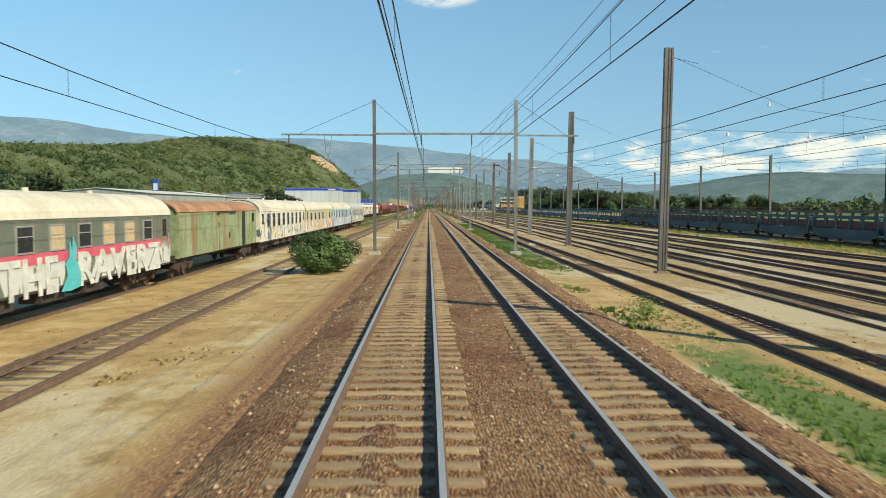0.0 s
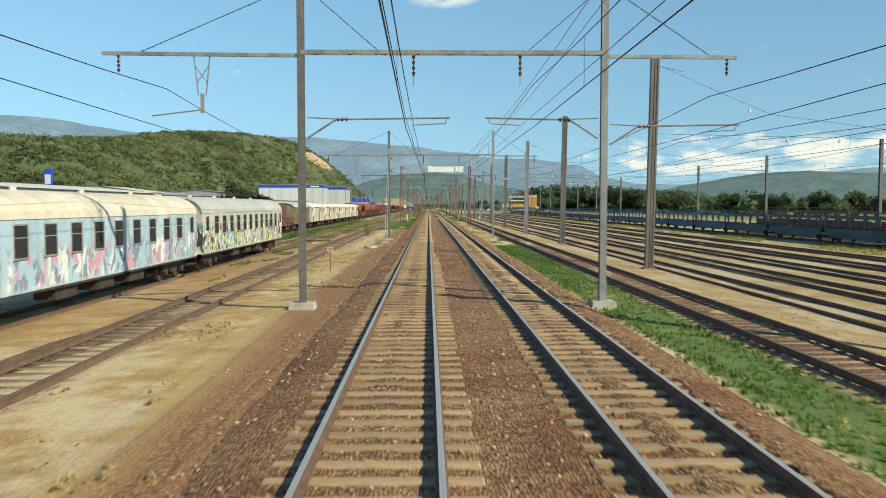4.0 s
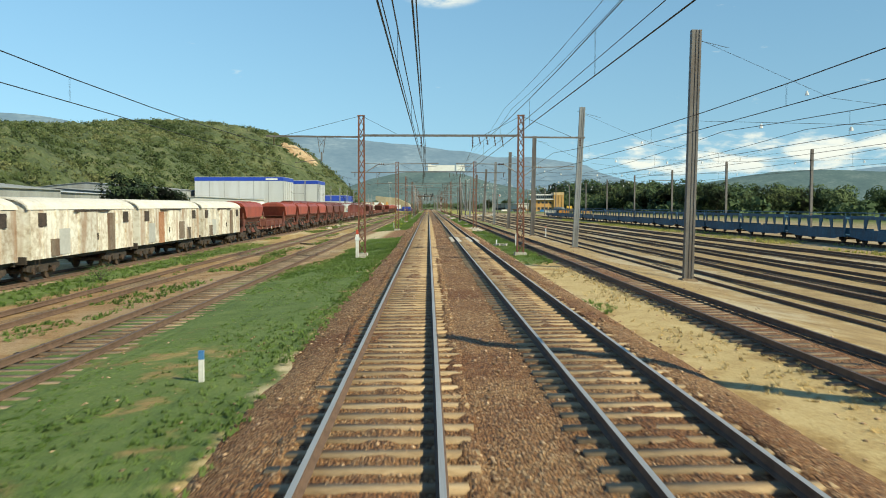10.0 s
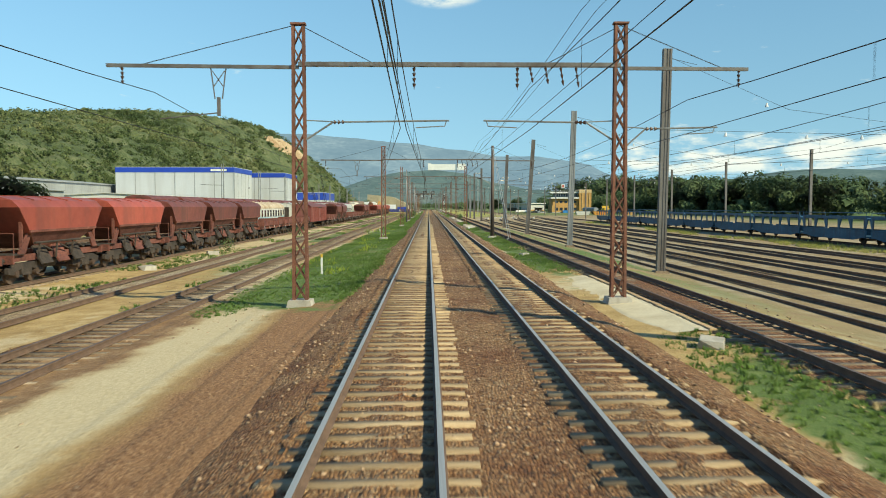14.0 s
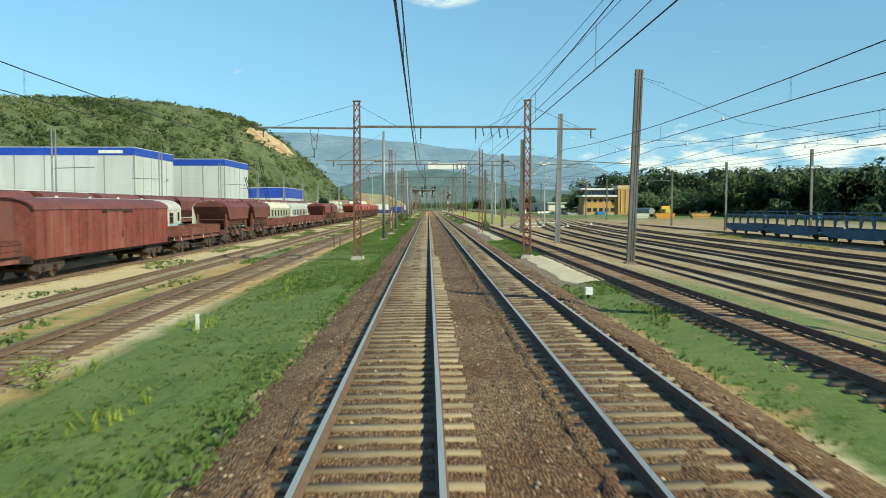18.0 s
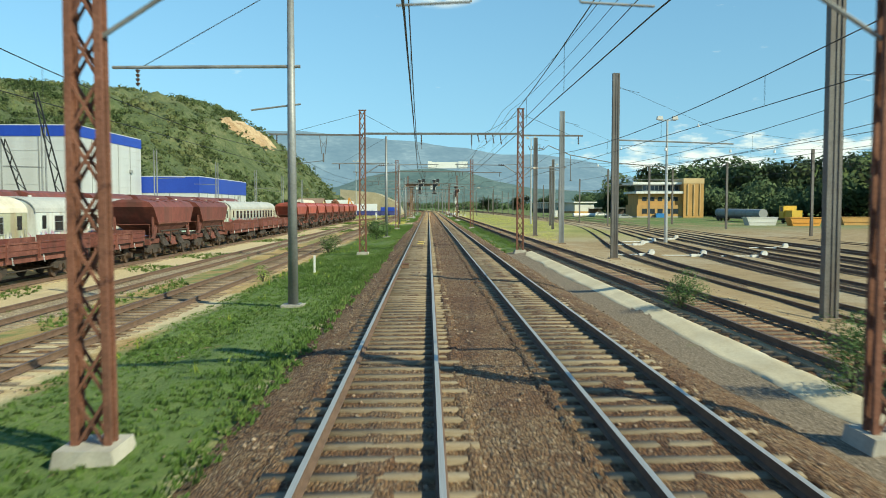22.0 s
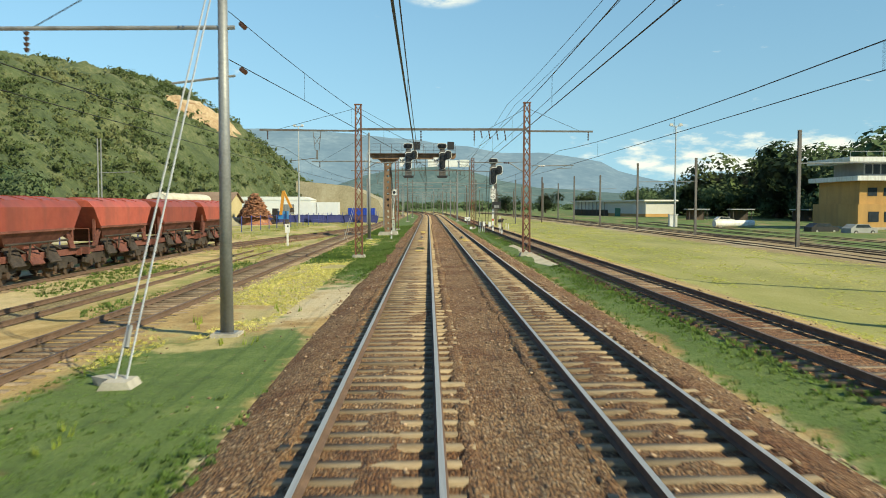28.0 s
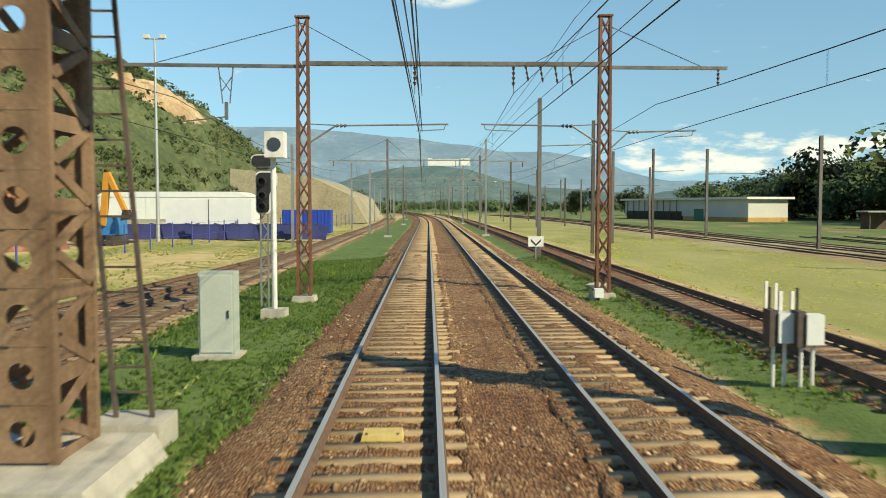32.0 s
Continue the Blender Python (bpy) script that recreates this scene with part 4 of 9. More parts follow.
    if kind != "grey":
        for k in (0.8, 1.3, 1.8, 2.3):
            insulator(th, (TRACK_2 - 0.6 + k, -0.1, beam_z - 0.07), (TRACK_2 - 0.5 + k, -0.1, beam_z - 0.5 - 0.1 * k), 0.05, 3)


for p in PORTALS:
    portal(*p)


def wires_between(name, x0, x1, y0, y1, zc, zm, twin=True, sag=0.55, label="contact and messenger wires of the overhead line"):
    """Contact wire, sagging messenger and droppers of one span."""
    th = thing(name, label, "overhead wire", "overhead wires", at=(0, 0, 0))
    n = 10
    ts = [i / n for i in range(n + 1)]
    bx = lambda t: float(bend(y0 + (y1 - y0) * t))
    X = lambda t: x0 + (x1 - x0) * t + bx(t)
    Y = lambda t: y0 + (y1 - y0) * t
    M = lambda t: zm - sag * 4 * t * (1 - t)
    part("contact_wire", Shape().line([(X(t), Y(t), zc) for t in (0, 0.5, 1)], 0.014 if twin else 0.011), WIRE, th)
    part("messenger_wire", Shape().line([(X(t), Y(t), M(t)) for t in ts], 0.013), WIRE, th)
    if twin:
        part("auxiliary_wire", Shape().line([(X(t) - 0.02, Y(t), zc + 0.25 + 0.12 * (2 * t - 1) ** 2) for t in ts], 0.009), WIRE, th)
    if not twin:
        drops = Shape()
        for t in (0.2, 0.4, 0.6, 0.8):
            drops.rod((X(t), Y(t), zc), (X(t), Y(t), M(t)), 0.006, n=3, caps=False)
        part("droppers", drops, WIRE, th)
    for t in (1 / 6, 1 / 3, 0.5, 2 / 3, 5 / 6) if twin else ():
        part("dropper", Shape().rod((X(t), Y(t), zc), (X(t), Y(t), M(t)), 0.006, n=3, caps=False), WIRE, th)


for k in range(len(PORTALS) - 1):
    a, b = PORTALS[k], PORTALS[k + 1]
    z = 0.2 if k % 2 else -0.2
    if k < 14:
        wires_between("track_wires", 0.1 + z, 0.1 - z, a[0], b[0], 5.3, 6.65)
        wires_between("track_wires", TRACK_2 - z, TRACK_2 + z, a[0], b[0], 5.3, 6.65)
        wires_between("siding_wires", float(smooth_at(TRACK_A, 1)(a[0])) + z, float(smooth_at(TRACK_A, 1)(b[0])) - z, a[0], b[0], 5.25, 6.5, False, 0.7)
        wires_between("siding_wires", float(smooth_at(YARD_1, 1)(a[0])) - z, float(smooth_at(YARD_1, 1)(b[0])) + z, a[0], b[0], 5.2, 6.3, False, 0.6)
    else:
        wires_between("track_wires", z, -z, a[0], b[0], 5.3, 6.65, False)
        wires_between("track_wires", TRACK_2 - z, TRACK_2 + z, a[0], b[0], 5.3, 6.65, False)

# overlap of two wire sections over the first track: one comes in from a mast, runs alongside and the other leaves
for side, (ya, xa, za), (yb, xb, zb) in ((0, (160.2, -2.95, 6.2), (204.4, 0.40, 5.36)), (1, (204.4, 0.40, 5.36), (261.5, 0.45, 5.36)), (1, (261.5, 0.45, 5.36), (318.5, -0.30, 5.36)), (2, (318.5, -0.30, 5.36), (373.0, -3.7, 6.4)), (3, (607.0, -4.4, 6.5), (638.0, 0.40, 5.36)), (1, (638.0, 0.40, 5.36), (697.5, 0.40, 5.36))):
    th = thing("overlap_wires", "second pair of wires where two overhead sections overlap", "overhead wire", "overhead wires")
    part("contact_wire", Shape().line([(xa + (xb - xa) * i / 8, ya + (yb - ya) * i / 8, za + (zb - za) * i / 8) for i in range(9)], 0.013), WIRE, th)
    part("messenger_wire", Shape().line([(xa + (xb - xa) * i / 8, ya + (yb - ya) * i / 8, za + (zb - za) * i / 8 + 1.2 - 2.0 * (i / 8) * (1 - i / 8)) for i in range(9)], 0.012), WIRE, th)
    for t in (0.2, 0.4, 0.6, 0.8):
        x, y, z = xa + (xb - xa) * t, ya + (yb - ya) * t, za + (zb - za) * t
        part("dropper", Shape().rod((x, y, z), (x, y, z + 1.2 - 2.0 * t * (1 - t)), 0.006, n=3, caps=False), WIRE, th)
    if side != 1:
        e = -1 if side == 2 else 1
        x, y, z = (xa, ya, za) if e == 1 else (xb, yb, zb)
        for dz in (0, 1.2):
            insulator(th, (x + 0.03, y + e * 1.2, z + dz - 0.04), (x + 0.05, y + e * 1.7, z + dz - 0.06), 0.07, 4)
# feeder cables above the portal heads
for x, z in ((xx, 9.2) for xx in (5.6, 6.1)):
    th = thing("feeder_cable", "dark feeder cable strung above the second running line", "feeder cable", "overhead wires")
    for k in range(14):
        a, b = PORTALS[k][0], PORTALS[k + 1][0]
        part("cable_span", Shape().line([(x, a + (b - a) * i / 8, z - 1.3 * (i / 8) * (1 - i / 8) * 1.6) for i in range(9)], 0.012), WIRE, th)

# tall twin-channel masts of the yard
YARD_MASTS = (16.5, 43.6, 73.1, 101.0, 129.0, 159.3, 188.0, 217.0, 247.0, 277.4, 306.3, 335.5, 364.0, 395.0, 426.2, 455.0, 485.3, 515.0, 537.0, 556.0)
for i, y in enumerate(YARD_MASTS):
    th = thing("yard_mast", "tall grey twin-channel steel mast between the yard tracks", "mast", "yard masts", at=(13.2, y, 0))
    gz = float(ground_z(13.2, y)) - 0.04
    part("footing", Shape().prism([(-0.42, gz), (0.42, gz), (0.33, gz + 0.16), (-0.33, gz + 0.16)], -0.35, 0.35), SLEEPER_OLD, th, "dark stained concrete footing")
    if i < 16:
        th.matrix_world = pose(13.2, y, 0, 0, {9: 2.6, 12: 1.5, 13: 3.6, 14: 2.0}.get(i, 1.0), 0)
    twin_mast(th, 0, 0, gz + 0.15, 11.2 if i < 15 else 11.7 if i < 19 else 10.8, POLE_MIX if i % 3 else GALV, 0.46, 0.32)
    if i in (15, 17):
        part("arm", Shape().rod((0.2, 0, 7.25), (8.0, 0, 7.0), 0.05, n=6), GALV, th)
    part("crosshead", Shape().rod((0.2, 0, 10.7), (1.6, 0, 10.4), 0.015, n=4), WIRE, th)
    if i == len(YARD_MASTS) - 1:
        part("clamp_bar", Shape().bar((-0.75, -0.2, 9.4), (0.75, -0.2, 9.55), 0.07).bar((-0.3, -0.2, 9.95), (0.55, -0.2, 9.95), 0.06), POLE_MIX, th)
        for u in (-0.7, -0.35, 0.4, 0.75):
            insulator(th, (u, -0.22, 9.45), (u * 1.25, -0.22, 9.8), 0.06, 3)
        part("busbar", Shape().line([(0.3, 0, 9.35), (0.9, 0, 9.4), (1.5, 0, 9.9), (4.1, 0, 8.8), (9.0, 0, 7.9), (16.0, 0, 7.3)], 0.055, 6), POLE_MIX, th, "thick cable that leads across the yard")
        part("drop_tube", Shape().rod((4.1, 0, 8.8), (4.15, 0, 5.9), 0.05, n=6).rod((4.15, 0, 5.9), (4.15, 0, 5.75), 0.12, n=8), GALV, th)
for a, b in zip(YARD_MASTS[:-1:2], YARD_MASTS[2::2]):
    wires_between("yard_wires", 14.8, 14.8, a, b, 5.2, 6.4, False, 0.6)
    wires_between("yard_wires", 18.8, 18.8, a, b, 5.3, 6.5, False, 0.6)
    wires_between("yard_wires", 27.3, 27.3, a, b, 5.3, 6.5, False, 0.6)
for a, b in zip(YARD_MASTS[:-1], YARD_MASTS[1:]):
    th = thing("cross_span", "head-span wires across the yard tracks", "overhead wire", "overhead wires")
    part("span_wire", Shape().line([(13.2, a, 10.9), (20, a, 8.0), (28, a, 7.0), (36, a, 8.0), (43, a, 10.0)], 0.009), WIRE, th)
    for u, w in ((18.8, 8.4), (27.3, 7.0), (21.0, 6.7), (16.6, 6.82), (24.0, 6.68), (32.0, 6.66), (38.0, 6.8)):
        part("insulator", Shape().rod((u, a - 0.02, w - 0.06), (u, a - 0.02, w - 0.27), 0.04, 0.10, 8), PORCELAIN, th, "white porcelain insulator")
    part("span_wire", Shape().line([(13.2, a, 6.9), (28, a, 6.6), (43, a, 6.9)], 0.009), WIRE, th)

# thin masts on the far side of the yard
for i in range(22):
    y = 25 + 28 * i
    th = thing("far_mast", "thin dark steel mast beyond the yard tracks", "mast", "far masts", at=(46.5, y, 0))
    h_mast(th, 0, 0, -1.0, 9.6, POLE_MIX, 0.3, 0.3)
    if i % 3 == 0:
        part("arm", Shape().bar((0, 0, 7.6), (-4.5, 0, 7.7), 0.1), POLE_MIX, th)

# single grey masts with an arm over the sidings
for y, x in ((456.0, -3.75), (486.6, -3.8), (546.0, -3.8), (607.0, -4.55), (668.0, -5.3)):
    th = thing("siding_mast", "round grey steel mast with an arm over the sidings", "mast", "siding masts", at=(x, y, 0))
    gz = float(ground_z(x, y)) - 0.04
    part("footing", Shape().mid(0, 0, gz + 0.06, 0.7, 0.7, 0.16), CONCRETE, th)
    round_mast(th, 0, 0, gz + 0.1, 10.1, GALV, 0.17)
    part("arm", Shape().rod((0.3, 0, 7.3), (-5.7, 0, 7.25), 0.055, n=8), GALV, th)
    part("tie_rod", Shape().rod((0, 0, 9.95), (-4.7, 0, 7.3), 0.016, n=4), WIRE, th)
    insulator(th, (-4.9, 0, 7.2), (-4.9, 0, 6.65), 0.08)
    part("bracket_tube", Shape().rod((0.3, 0, 6.1), (-1.3, 0, 5.9), 0.03, n=6), GALV, th)

# crowd of masts at the far end of the yard
g = np.random.default_rng(23)
for i in range(46):
    y = 712 + 8.6 * i + g.uniform(-3, 3)
    x = (-6.4, 7.1, 12.6, -10.6, 17.5, 24.0)[i % 6] + g.uniform(-0.5, 0.5)
    th = thing("line_mast", "slim grey steel mast at the far end of the yard", "mast", "far line masts", at=(x + float(bend(y)), y, -0.6))
    h_mast(th, 0, 0, 0, float(g.uniform(7.6, 10.2)), (GALV, POLE_MIX, DARK_POLE)[i % 3], 0.22, 0.22)
    if i % 2:
        part("arm", Shape().rod((0, 0, 7.0), (3.2 if i % 4 == 1 else -3.2, 0, 7.1), 0.04, n=5), GALV, th)
# ---- rolling stock ----
HOPPER_RED = material("hopper_oxide_red", ((0.24, 0.052, 0.035), (0.34, 0.072, 0.047), (0.42, 0.108, 0.070)), 0.5, scale=0.35, fine=3, bump=0.05, streak=((0.15, 0.055, 0.042), 1.2, 0.45), random_tint=0.22, spread=(0.3, 0.7))
HOPPER_DARK = material("hopper_faded_maroon", ((0.11, 0.032, 0.024), (0.175, 0.05, 0.037), (0.235, 0.078, 0.058)), 0.55, scale=0.35, fine=3, bump=0.05, streak=((0.08, 0.04, 0.03), 1.6, 0.6), random_tint=0.2)
FRAME_RED = material("frame_dirty_red", ((0.075, 0.028, 0.022), (0.165, 0.055, 0.04), (0.25, 0.105, 0.08)), 0.8, scale=1.2, fine=12, bump=0.2)
GEAR = material("wagon_gear_grime", ((0.018, 0.014, 0.012), (0.045, 0.034, 0.028), (0.095, 0.068, 0.053)), 0.85, scale=1.5, fine=14, bump=0.3)
WHEEL = material("wheel_rust", ((0.05, 0.032, 0.024), (0.11, 0.07, 0.05)), 0.7, 0.2, scale=2, fine=20, bump=0.2)
VAN_WHITE = material("van_peeling_white", ((0.38, 0.31, 0.23), (0.58, 0.53, 0.44), (0.72, 0.70, 0.63)), 0.75, scale=0.5, fine=4, bump=0.12, streak=((0.36, 0.23, 0.15), 2.2, 0.75), random_tint=0.16, spread=(0.36, 0.56))
VAN_ROOF = material("van_roof_pale", ((0.48, 0.42, 0.33), (0.66, 0.62, 0.54), (0.72, 0.69, 0.62)), 0.7, scale=0.4, fine=5, bump=0.1, random_tint=0.1, spread=(0.3, 0.6))
VAN_BROWN = material("van_grey_planks", ((0.10, 0.075, 0.055), (0.20, 0.16, 0.12), (0.30, 0.25, 0.20)), 0.85, scale=0.8, fine=9, bump=0.25, streak=((0.12, 0.06, 0.035), 2.4, 0.7))
VAN_RED = material("van_rust_red", ((0.10, 0.026, 0.021), (0.19, 0.044, 0.034), (0.26, 0.075, 0.058)), 0.65, scale=0.5, fine=5, bump=0.08, streak=((0.26, 0.13, 0.11), 1.4, 0.4), random_tint=0.15)
ROOF_GREY = material("roof_sheet_grey", ((0.36, 0.36, 0.34), (0.52, 0.52, 0.49)), 0.6, scale=0.5, fine=6, bump=0.1)
ROOF_RUST = material("roof_rust_orange", ((0.22, 0.10, 0.05), (0.38, 0.19, 0.10), (0.48, 0.29, 0.19)), 0.8, scale=0.8, fine=9, bump=0.15)
ROOF_STAINED = material("roof_stained_cream", ((0.30, 0.20, 0.12), (0.52, 0.42, 0.29), (0.64, 0.57, 0.45)), 0.75, scale=0.6, fine=5, bump=0.1, streak=((0.30, 0.18, 0.10), 1.2, 0.7))
ROOF_CREAM = material("roof_cream", ((0.55, 0.49, 0.38), (0.70, 0.65, 0.54)), 0.65, scale=0.5, fine=5, bump=0.1, streak=((0.42, 0.35, 0.25), 1.0, 0.4))
GLASS = material("coach_window_dark", ((0.02, 0.022, 0.024), (0.05, 0.052, 0.055)), 0.12, bump=0)
BOARD = material("boarded_window", ((0.42, 0.30, 0.17), (0.56, 0.43, 0.27)), 0.8, scale=3, fine=12, bump=0.1)
ALU = material("window_frame_alu", ((0.45, 0.45, 0.44), (0.6, 0.6, 0.58)), 0.4, 0.6, bump=0)


def sprayed(name, ground_colours, sprays, streak=((0.30, 0.20, 0.12), 2.0, 0.5), low=1.0, high=2.3, cover=0.5):
    """Coach paint overgrown with sprayed blotches between two heights: (colour, scale, seed) each."""
    m = material(name, ground_colours, 0.6, scale=0.5, fine=6, bump=0.08, streak=streak)
    n, l = m.node_tree.nodes, m.node_tree.links
    b = n["Principled BSDF"]
    col = b.inputs["Base Color"].links[0].from_socket
    tex = n.new("ShaderNodeTexCoord")
    sx = n.new("ShaderNodeSeparateXYZ")
    l.new(tex.outputs["Object"], sx.inputs[0])
    lo, hi = n.new("ShaderNodeMapRange"), n.new("ShaderNodeMapRange")
    lo.inputs[1].default_value, lo.inputs[2].default_value = low - 0.05, low + 0.1
    hi.inputs[1].default_value, hi.inputs[2].default_value = high + 0.25, high - 0.15
    for k in (lo, hi):
        l.new(sx.outputs[2], k.inputs[0])
    zone = n.new("ShaderNodeMath")
    zone.operation = "MULTIPLY"
    l.new(lo.outputs[0], zone.inputs[0])
    l.new(hi.outputs[0], zone.inputs[1])
    for i, (c, scale, seed) in enumerate(sprays):
        mp = n.new("ShaderNodeMapping")
        mp.inputs["Location"].default_value = (seed * 3.7, seed * 5.1, seed * 1.9)
        mp.inputs["Scale"].default_value = (1, 1.0, 0.55)
        mp.inputs["Rotation"].default_value = (0.5 * math.sin(seed), 0, 0)
        l.new(tex.outputs["Object"], mp.inputs[0])
        t = n.new("ShaderNodeTexNoise")
        t.inputs["Scale"].default_value, t.inputs["Detail"].default_value, t.inputs["Distortion"].default_value = scale, 2.0, 2.2
        l.new(mp.outputs[0], t.inputs["Vector"])
        mr = n.new("ShaderNodeMapRange")
        mr.inputs[1].default_value, mr.inputs[2].default_value = cover, cover + 0.025
        l.new(t.outputs["Fac"], mr.inputs[0])
        mu = n.new("ShaderNodeMath")
        mu.operation = "MULTIPLY"
        l.new(mr.outputs[0], mu.inputs[0])
        l.new(zone.outputs[0], mu.inputs[1])
        mx = n.new("ShaderNodeMix")
        mx.data_type = "RGBA"
        l.new(mu.outputs[0], mx.inputs[0])
        l.new(col, mx.inputs[6])
        mx.inputs[7].default_value = (*c, 1)
        col = mx.outputs[2]
    l.new(col, b.inputs["Base Color"])
    return m


def lathe(profile, z, n=10):
    """A turned body along x: (x, radius) pairs."""
    s = Shape()
    v, f = [], []
    for x, r in profile:
        v += [(x, r * math.cos(2 * math.pi * i / n), z + r * math.sin(2 * math.pi * i / n)) for i in range(n)]
    for k in range(len(profile) - 1):
        f += [(k * n + i, k * n + (i + 1) % n, (k + 1) * n + (i + 1) % n, (k + 1) * n + i) for i in range(n)]
    return s.add(v, f)


WHEELSET_MESH = mesh_of("wheelset", lathe([(-1.12, 0.0), (-1.12, 0.16), (-0.9, 0.16), (-0.82, 0.18), (-0.82, 0.45), (-0.69, 0.47), (-0.69, 0.1), (0.69, 0.1), (0.69, 0.47), (0.82, 0.45), (0.82, 0.18), (0.9, 0.16), (1.12, 0.16), (1.12, 0.0)], 0.46, 16), WHEEL)


def axle(th, y):
    part("wheelset", WHEELSET_MESH, None, th).location = (0, y, 0)


BOGIE_MESH = mesh_of("bogie_frame", Shape().prism([(-1.6, 0.5), (-1.2, 0.42), (-0.5, 0.66), (-0.4, 0.38), (0.4, 0.38), (0.5, 0.66), (1.2, 0.42), (1.6, 0.5), (1.6, 0.72), (0.9, 0.92), (-0.9, 0.92), (-1.6, 0.72)], 0.92, 1.08, "x")
                     .prism([(-1.6, 0.5), (-1.2, 0.42), (-0.5, 0.66), (-0.4, 0.38), (0.4, 0.38), (0.5, 0.66), (1.2, 0.42), (1.6, 0.5), (1.6, 0.72), (0.9, 0.92), (-0.9, 0.92), (-1.6, 0.72)], -1.08, -0.92, "x").mid(0, 0, 0.75, 1.9, 0.6, 0.25), GEAR)


def bogie(th, y, base=1.9):
    part("bogie_frame", BOGIE_MESH, None, th).location = (0, y, 0)
    axle(th, y - base / 2)
    axle(th, y + base / 2)


BUFFER_MESH = mesh_of("buffer", Shape().rod((0, 0, 0), (0, 0.42, 0), 0.09, n=10).rod((0, 0.42, 0), (0, 0.47, 0), 0.23, n=14), GEAR)


def buffers(th, length, z=1.05):
    for s in (-0.88, 0.88):
        a = part("buffer", BUFFER_MESH, None, th)
        a.location = (s, length - 0.45, z)
        b = part("buffer", BUFFER_MESH, None, th)
        b.location, b.rotation_euler = (s, 0.45, z), (0, 0, math.pi)


def hopper_wagon(mat, length=10.2, label="oxide-red hopper wagon with sloped ends, standing in a long row", far=False):
    """Covered ballast hopper: sloping ends, roof bevel, end platforms, chute gear and bogies."""
    th = thing("hopper_wagon", label, "hopper wagon", "hopper wagons")
    L = length
    rings = ((1.45, 0.85, 3.3, 0), (2.2, 1.42, 1.75, 0), (2.3, 1.45, 1.62, 0), (3.3, 1.45, 0.75, 0), (3.62, 1.15, 0.7, 0), (3.78, 0.55, 0.72, 0))
    part("discharge_chute", Shape().add([(-sx * hx, y, z) for z, hx, e in ((1.45, 0.85, 3.3), (2.24, 1.43, 1.72)) for sx, y in ((1, e), (-1, e), (-1, L - e), (1, L - e))], [(3, 2, 1, 0), (4, 5, 6, 7)] + [(i, (i + 1) % 4, (i + 1) % 4 + 4, i + 4) for i in range(4)]), FRAME_RED, th)
    rings = rings[1:]
    s = Shape()
    v, f = [], []
    for z, hx, e, _ in rings:
        v += [(-hx, e, z), (hx, e, z), (hx, L - e, z), (-hx, L - e, z)]
    for k in range(len(rings) - 1):
        a, b = 4 * k, 4 * k + 4
        f += [(a + i, a + (i + 1) % 4, b + (i + 1) % 4, b + i) for i in range(4)]
    n = 4 * (len(rings) - 1)
    f += [(3, 2, 1, 0), (n, n + 1, n + 2, n + 3)]
    s.add(v, f)
    part("hopper_body", s, mat, th)
    if far:
        part("frame", Shape().mid(0, L / 2, 1.12, 2.3, L - 0.95, 0.28), FRAME_RED, th)
        for y in (2.05, L - 2.05):
            part("bogie_frame", BOGIE_MESH, None, th).location = (0, y, 0)
            axle(th, y - 0.9)
            axle(th, y + 0.9)
        return th
    for x in (-1.455, 1.455):
        part("lower_rim", Shape().mid(x, L / 2, 2.27, 0.06, L - 3.3, 0.1), FRAME_RED, th)
    for k in range(4):
        y = 2.6 + k * (L - 5.2) / 3
        part("roof_rib", Shape().bar((-1.2, y, 3.63), (-0.5, y, 3.8), 0.05).bar((-0.5, y, 3.8), (0.5, y, 3.8), 0.05).bar((0.5, y, 3.8), (1.2, y, 3.63), 0.05), mat, th)
    for x in (-1.05, 1.05):
        part("sole_bar", Shape().mid(x, L / 2, 1.12, 0.12, L - 0.95, 0.28), FRAME_RED, th)
    part("headstock", Shape().mid(0, 0.5, 1.1, 2.6, 0.14, 0.36), FRAME_RED, th)
    part("headstock", Shape().mid(0, L - 0.5, 1.1, 2.6, 0.14, 0.36), FRAME_RED, th)
    for y in (1.0, L - 1.0):
        part("end_platform", Shape().mid(0, y, 1.3, 2.5, 0.95, 0.06), GEAR, th)
        for x in (-1.2, 1.2):
            part("end_pillar", Shape().mid(x, y + (0.35 if y < 3 else -0.35), 2.1, 0.12, 0.14, 1.6), FRAME_RED, th)
        part("end_gusset", Shape().prism([(1.0, 1.3), (1.6, 1.3), (2.2, 2.25), (1.9, 2.25)] if y < 3 else [(L - 1.6, 1.3), (L - 1.0, 1.3), (L - 1.9, 2.25), (L - 2.2, 2.25)], 1.18, 1.26, "x"), FRAME_RED, th)
        part("handrail", Shape().line([(-1.2, y - 0.3, 1.3), (-1.2, y - 0.3, 2.2), (1.2, y - 0.3, 2.2), (1.2, y - 0.3, 1.3)], 0.022, 6), FRAME_RED, th)
    for k in range(3):
        y = L / 2 + (k - 1) * 1.7
        for sx in (1,):
            part("chute_door", Shape().prism([(sx * 1.35, 0.75), (sx * 1.4, 0.8), (sx * 0.95, 1.6), (sx * 0.88, 1.55)][::sx], y - 0.55, y + 0.55, "y"), FRAME_RED if k == 1 else GEAR, th)
            part("chute_lever", Shape().bar((sx * 1.3, y - 0.75, 1.0), (sx * 1.38, y - 0.75, 1.75), 0.07).bar((sx * 1.36, y - 0.4, 1.6), (sx * 1.36, y + 0.5, 1.35), 0.06), GEAR, th)
